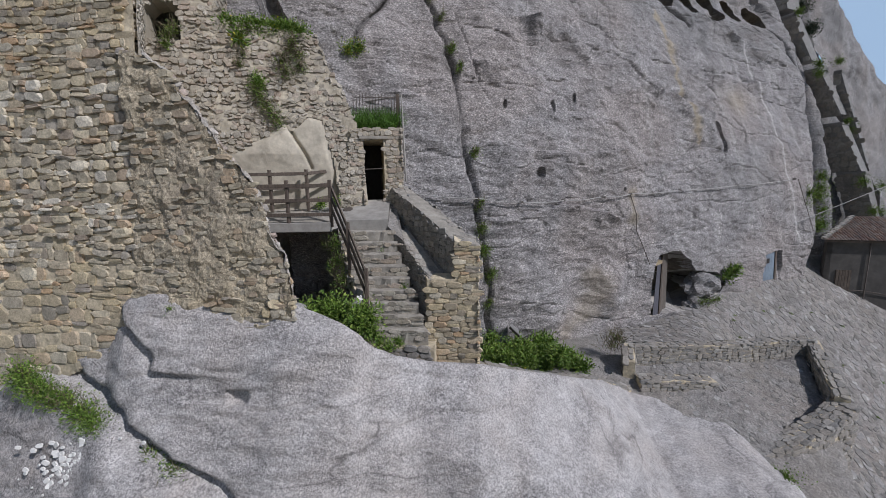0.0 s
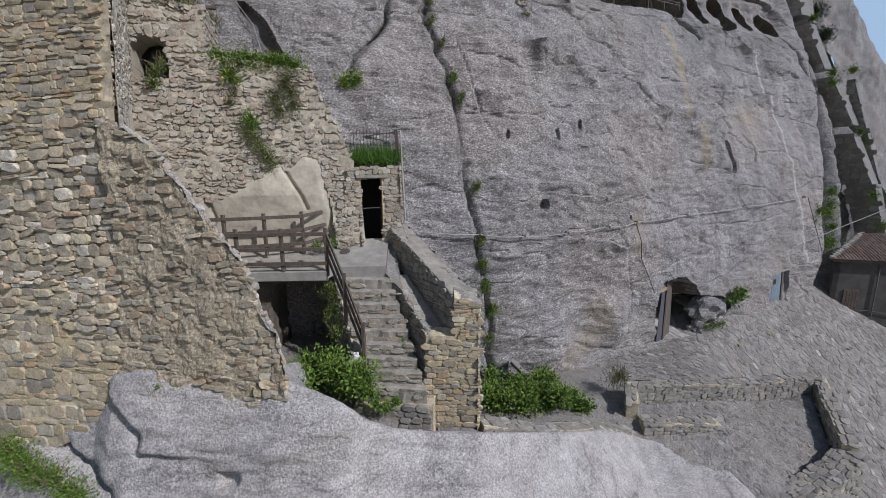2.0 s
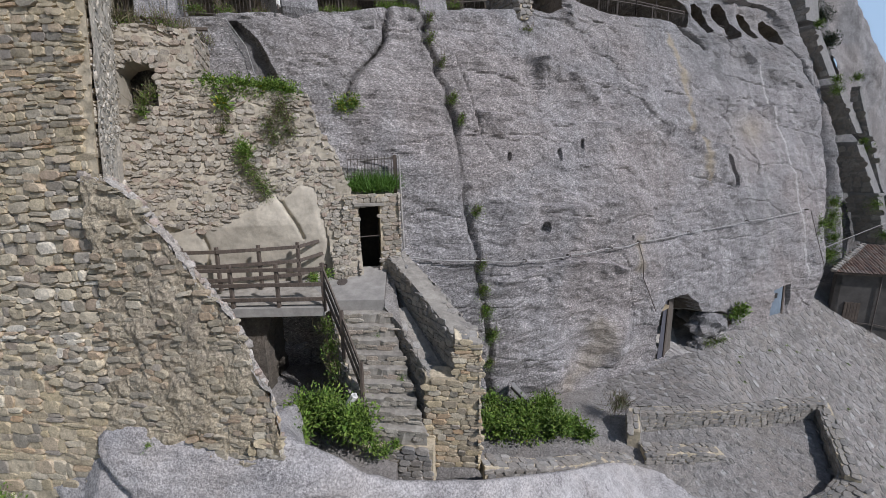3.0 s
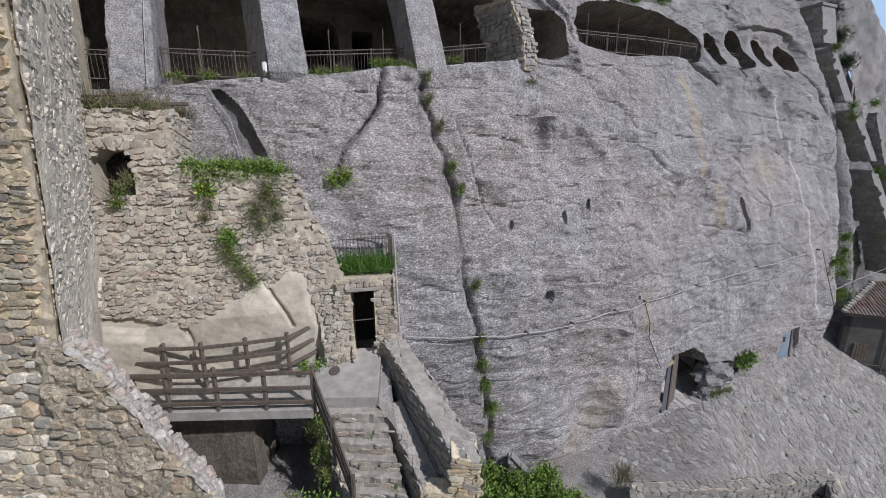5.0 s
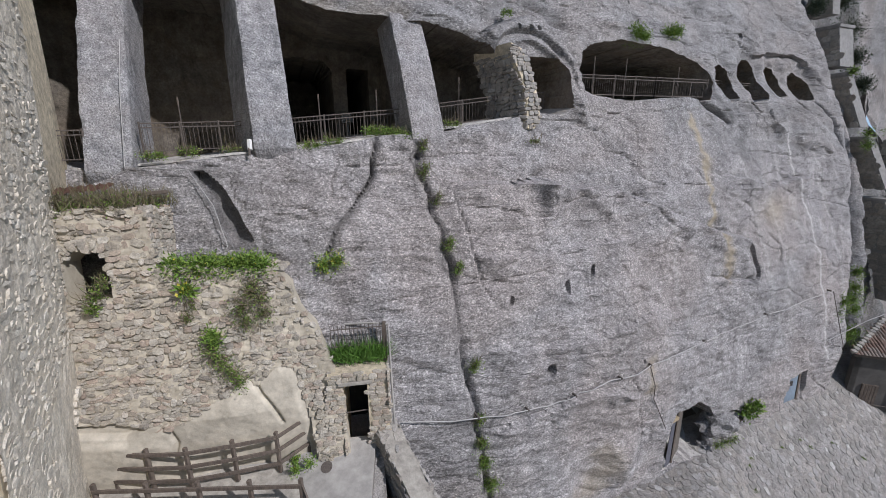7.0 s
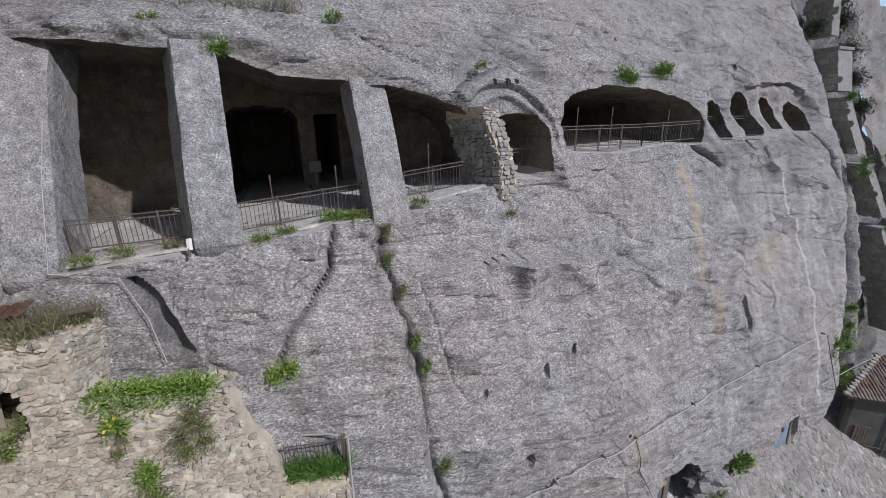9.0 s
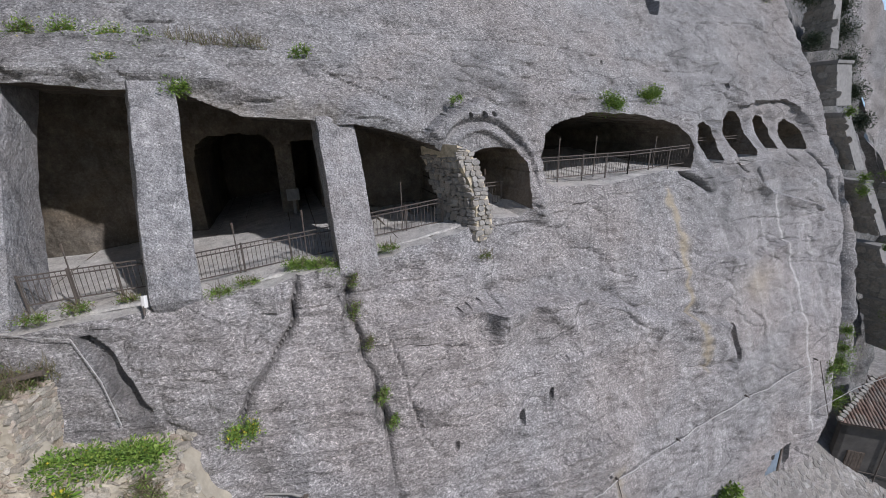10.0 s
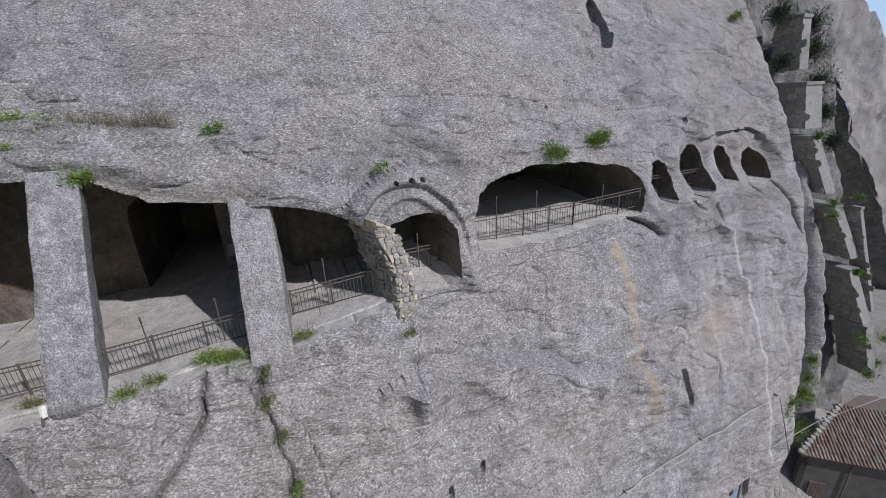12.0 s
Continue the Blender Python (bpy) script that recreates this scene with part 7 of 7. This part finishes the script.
for i, (a, z, n, r, g, d) in enumerate(((-0.2, 12.0, 18.2, 0.3, 300, 250), (0.7, 12.1, 18.3, 0.3, 250, 250), (1.9, 12.15, 18.3, 0.25, 150, 250), (4.3, 12.25, 17.5, 0.3, 350, 100), (5.0, 12.4, 17.6, 0.25, 250, 150),
                                        (6.4, 12.7, 17.7, 0.32, 900, 50), (6.95, 12.65, 17.5, 0.38, 1300, 50), (7.4, 12.5, 17.3, 0.36, 1100, 50), (9.1, 12.95, 17.3, 0.25, 250, 100), (12.3, 12.3, 17.0, 0.22, 100, 200))):
    p = at(a, n, z)
    plant("ledge_plant", "low green weeds along the cave ledge", "plant", [(p.x, p.y, p.z, r), (p.x + 0.25, p.y + 0.1, p.z, r * 0.8)], g, 0.09, 40 + i, dry=d, blades=40, spread=(1, 1, 0.5), group="plants on the ledge")
for i, (a, z, r, g, d, f) in enumerate(((1.9, 19.35, 0.4, 700, 100, 60), (2.8, 19.2, 0.35, 500, 100, 30), (7.4, 18.9, 0.25, 350, 60, 0), (0.6, 19.5, 0.4, 600, 200, 60), (-0.6, 19.6, 0.35, 400, 300, 30), (3.7, 17.75, 0.32, 600, 60, 0), (1.8, 18.6, 0.22, 200, 60, 30),
                                        (12.5, 17.35, 0.17, 200, 0, 0), (19.8, 17.2, 0.5, 2200, 0, 0), (20.3, 17.1, 0.38, 1300, 0, 0), (22.4, 17.45, 0.45, 1800, 0, 10), (22.9, 17.6, 0.38, 1200, 0, 0), (35.2, 23.4, 0.35, 500, 50, 0))):
    plant("cliff_bush", "green bush clinging to the bare cliff", "bush", [(*cp(a, z, 0.2), r), (*cp(a + 0.3, z + 0.08, 0.2), r * 0.8)], g, 0.11, 60 + i, dry=d, flowers=f, group="bushes on the cliff")
plant("dry_bush", "bare grey-brown bush on the brow over the caves", "bush", [(*cp(3.7 + 0.33 * i, 19.15 + rng.uniform(-0.1, 0.15), 0.15), 0.28) for i in range(9)], 150, 0.08, 80, dry=450, blades=420, blade_len=0.42)
plant("wild_clump", "dense green wild plants with yellow flowers at the cliff's foot", "plant", [(rng.uniform(1.8, 4.6), rng.uniform(15.2, 17.0), rng.uniform(-3.2, -2.6), 0.5) for i in range(22)], 9000, 0.17, 81, flowers=70, spread=(1, 1, 0.7))
plant("wild_clump", "leafy green plants beside the kerb", "plant", [(rng.uniform(4.0, 5.8), rng.uniform(15.6, 16.8), rng.uniform(-3.35, -3.0), 0.4) for i in range(9)], 2600, 0.17, 82)
plant("dry_shrub", "dry thorny shrub at the end of the yard wall", "shrub", [(7.0, 17.0, -2.9, 0.4), (7.2, 17.0, -2.6, 0.3)], 250, 0.08, 83, dry=500, blades=200, blade_len=0.6)
plant("fern_clump", "dark green ferns and weeds beside the steps", "plant", [(rng.uniform(-3.6, -1.5), rng.uniform(10.4, 12.0), rng.uniform(-0.35, 0.3), 0.42) for i in range(24)] + [(-1.7, 11.3, 0.2, 0.35), (-1.4, 11.1, -0.3, 0.3)], 8200, 0.15, 84)
plant("fern_clump", "green weeds at the foot of the steps", "plant", [(-1.2, 11.0, -0.55, 0.22), (-0.95, 11.0, -0.65, 0.18), (-0.7, 11.25, -0.6, 0.12)], 700, 0.1, 85)
plant("wall_weeds", "dark weeds on the rubble below the landing", "plant", [(-3.05, 13.0, 2.0, 0.35), (-2.9, 12.7, 1.4, 0.3), (-2.7, 12.5, 0.9, 0.3)], 900, 0.1, 86, dry=700, blades=100)
plant("step_weed", "small weed on a step", "plant", [(-1.5, 13.0, 1.75, 0.12), (-0.7, 12.3, 0.7, 0.12)], 160, 0.08, 87)
plant("fig_sapling", "young leafy fig beside the cellar mouth", "plant", [(*cp(24.9, -1.5, 0.25), 0.45), (*cp(25.3, -1.2, 0.3), 0.35)], 300, 0.26, 88, blades=20, blade_len=0.6, narrow=0.6)
plant("moss_bank", "mossy weeds on the bank at the cellar", "plant", [(*cp(22.6 + 0.35 * i, -2.75, 0.3), 0.25) for i in range(5)], 500, 0.09, 89, dry=500)
plant("wall_weeds", "green weeds on the outer yard wall", "plant", [(10.6, 12.3, -5.0, 0.35), (10.5, 12.3, -5.5, 0.3), (11.3, 12.6, -5.4, 0.35), (11.6, 12.8, -5.8, 0.3)], 1400, 0.1, 90, dry=200)
for i in range(26):
    x, y = rng.uniform(13, 25), rng.uniform(17.5, 27)
    if -x * SA + y * CA < 14:
        plant("paving_weed", "small weed between the paving stones", "plant", [(x, y, float(ground_z(x, y)) + 0.04, 0.14)], 50, 0.07, 100 + i, dry=30, spread=(1, 1, 0.3), group="weeds in the paving")
# gully growth
spots = []
for a, n, z, r in ((38.0, 23.4, 23.5, 0.9), (39.6, 23.2, 21.8, 1.0), (41.0, 22.9, 21.5, 1.2), (41.6, 22.4, 19.6, 1.2), (40.9, 23.2, 23.0, 1.0), (42.2, 22.0, 17.8, 1.0), (37.9, 22.6, 20.8, 0.6), (42.8, 21.4, 16.0, 0.8)):
    p = at(a, n, z)
    spots.append((p.x, p.y, p.z, r))
plant("gully_shrubs", "dark evergreen shrubs filling the top of the gully", "shrub", [(x, y, z, 0.75 * r) for x, y, z, r in spots], 16000, 0.17, 140, mat=M_IVY, dry=2500)
spots = []
for a, n, z, r in ((39.6, 20.6, 16.6, 0.4), (40.6, 19.4, 12.6, 0.6), (40.4, 19.2, 11.8, 0.6), (42.3, 19.0, 12.8, 0.5), (42.2, 17.9, 8.2, 0.3), (43.6, 18.4, 7.6, 0.9), (42.9, 16.8, 3.6, 0.8), (45.2, 16.6, 3.2, 1.1), (45.4, 16.6, 1.2, 1.2), (43.0, 16.0, 1.4, 0.7)):
    p = at(a, n, z)
    spots.append((p.x, p.y, p.z, r))
plant("gully_weeds", "green weeds among the gully buttresses", "plant", [(x, y, z, 0.7 * r) for x, y, z, r in spots], 3500, 0.15, 141, dry=1500)
spots = []
for a, n, z, r in ((33.6, 15.6, 2.9, 0.45), (33.3, 15.6, 2.2, 0.4), (35.4, 15.9, 2.7, 0.6), (36.2, 16.2, 3.2, 0.6), (34.2, 15.2, 0.7, 0.6), (34.9, 15.3, 0.9, 0.5), (37.0, 16.6, 4.0, 0.4), (36.8, 16.2, 1.6, 0.5)):
    p = at(a, n, z)
    spots.append((p.x, p.y, p.z, r))
plant("hanging_weeds", "green and brown weeds over the rocks by the house", "plant", spots, 3600, 0.15, 142, dry=1600)
for i, (x, z, r, g, d) in enumerate(((-8.9, -0.35, 0.28, 700, 60), (-8.5, -0.6, 0.3, 800, 60), (-8.1, -0.8, 0.28, 500, 150), (-7.7, -0.85, 0.25, 250, 400), (-7.3, -1.1, 0.3, 700, 150), (-6.95, -1.3, 0.28, 800, 60), (-6.6, -1.45, 0.25, 500, 80), (-5.55, -1.85, 0.14, 150, 80), (-5.0, -2.15, 0.26, 500, 100), (-4.9, -2.5, 0.24, 150, 400))):
    plant("crevice_plant", "green weeds with tiny pale flowers in the rock crevice", "plant", [(x, 8.2 + 0.25 * (z + 1), z, r * 1.15), (x + 0.15, 8.12 + 0.25 * (z + 1), z - 0.12, r)], 2 * g, 0.085, 160 + i, dry=d, blades=30, group="plants in the outcrop crevice")
plant("crevice_plant", "small moss tuft in a rock socket", "plant", [(-5.35, 8.62, 1.05, 0.1), (-5.2, 8.6, 1.15, 0.1)], 120, 0.05, 175, dry=60)


def pebbles():
    """Pale chips lying on the lower rock."""
    outcrop = bpy.data.objects["rock_outcrop"]
    r = random.Random(31)
    places = []
    for _ in range(150):
        x, z = r.gauss(-6.9, 0.55), r.gauss(-2.1, 0.25)
        s = r.uniform(0.015, 0.06)
        dx = Vector((1, r.gauss(0, 0.2), r.gauss(0, 0.5))).normalized()
        up = Vector((r.gauss(0, 0.2), -1, 0.4)).normalized()
        dy = up.cross(dx).normalized()
        places.append(Matrix(((*(dx * s * 1.4), 0), (*(dy * s), 0), (*(up * 0.02), 0), (x, 7.67 + 0.33 * (z + 2.05), z, 1))).transposed())
    lay(places, STONES["chips"], outcrop, 0, "pale_chips")


STONES["chips"] = unit_stones(M_WHITE, 6, 12)
pebbles()
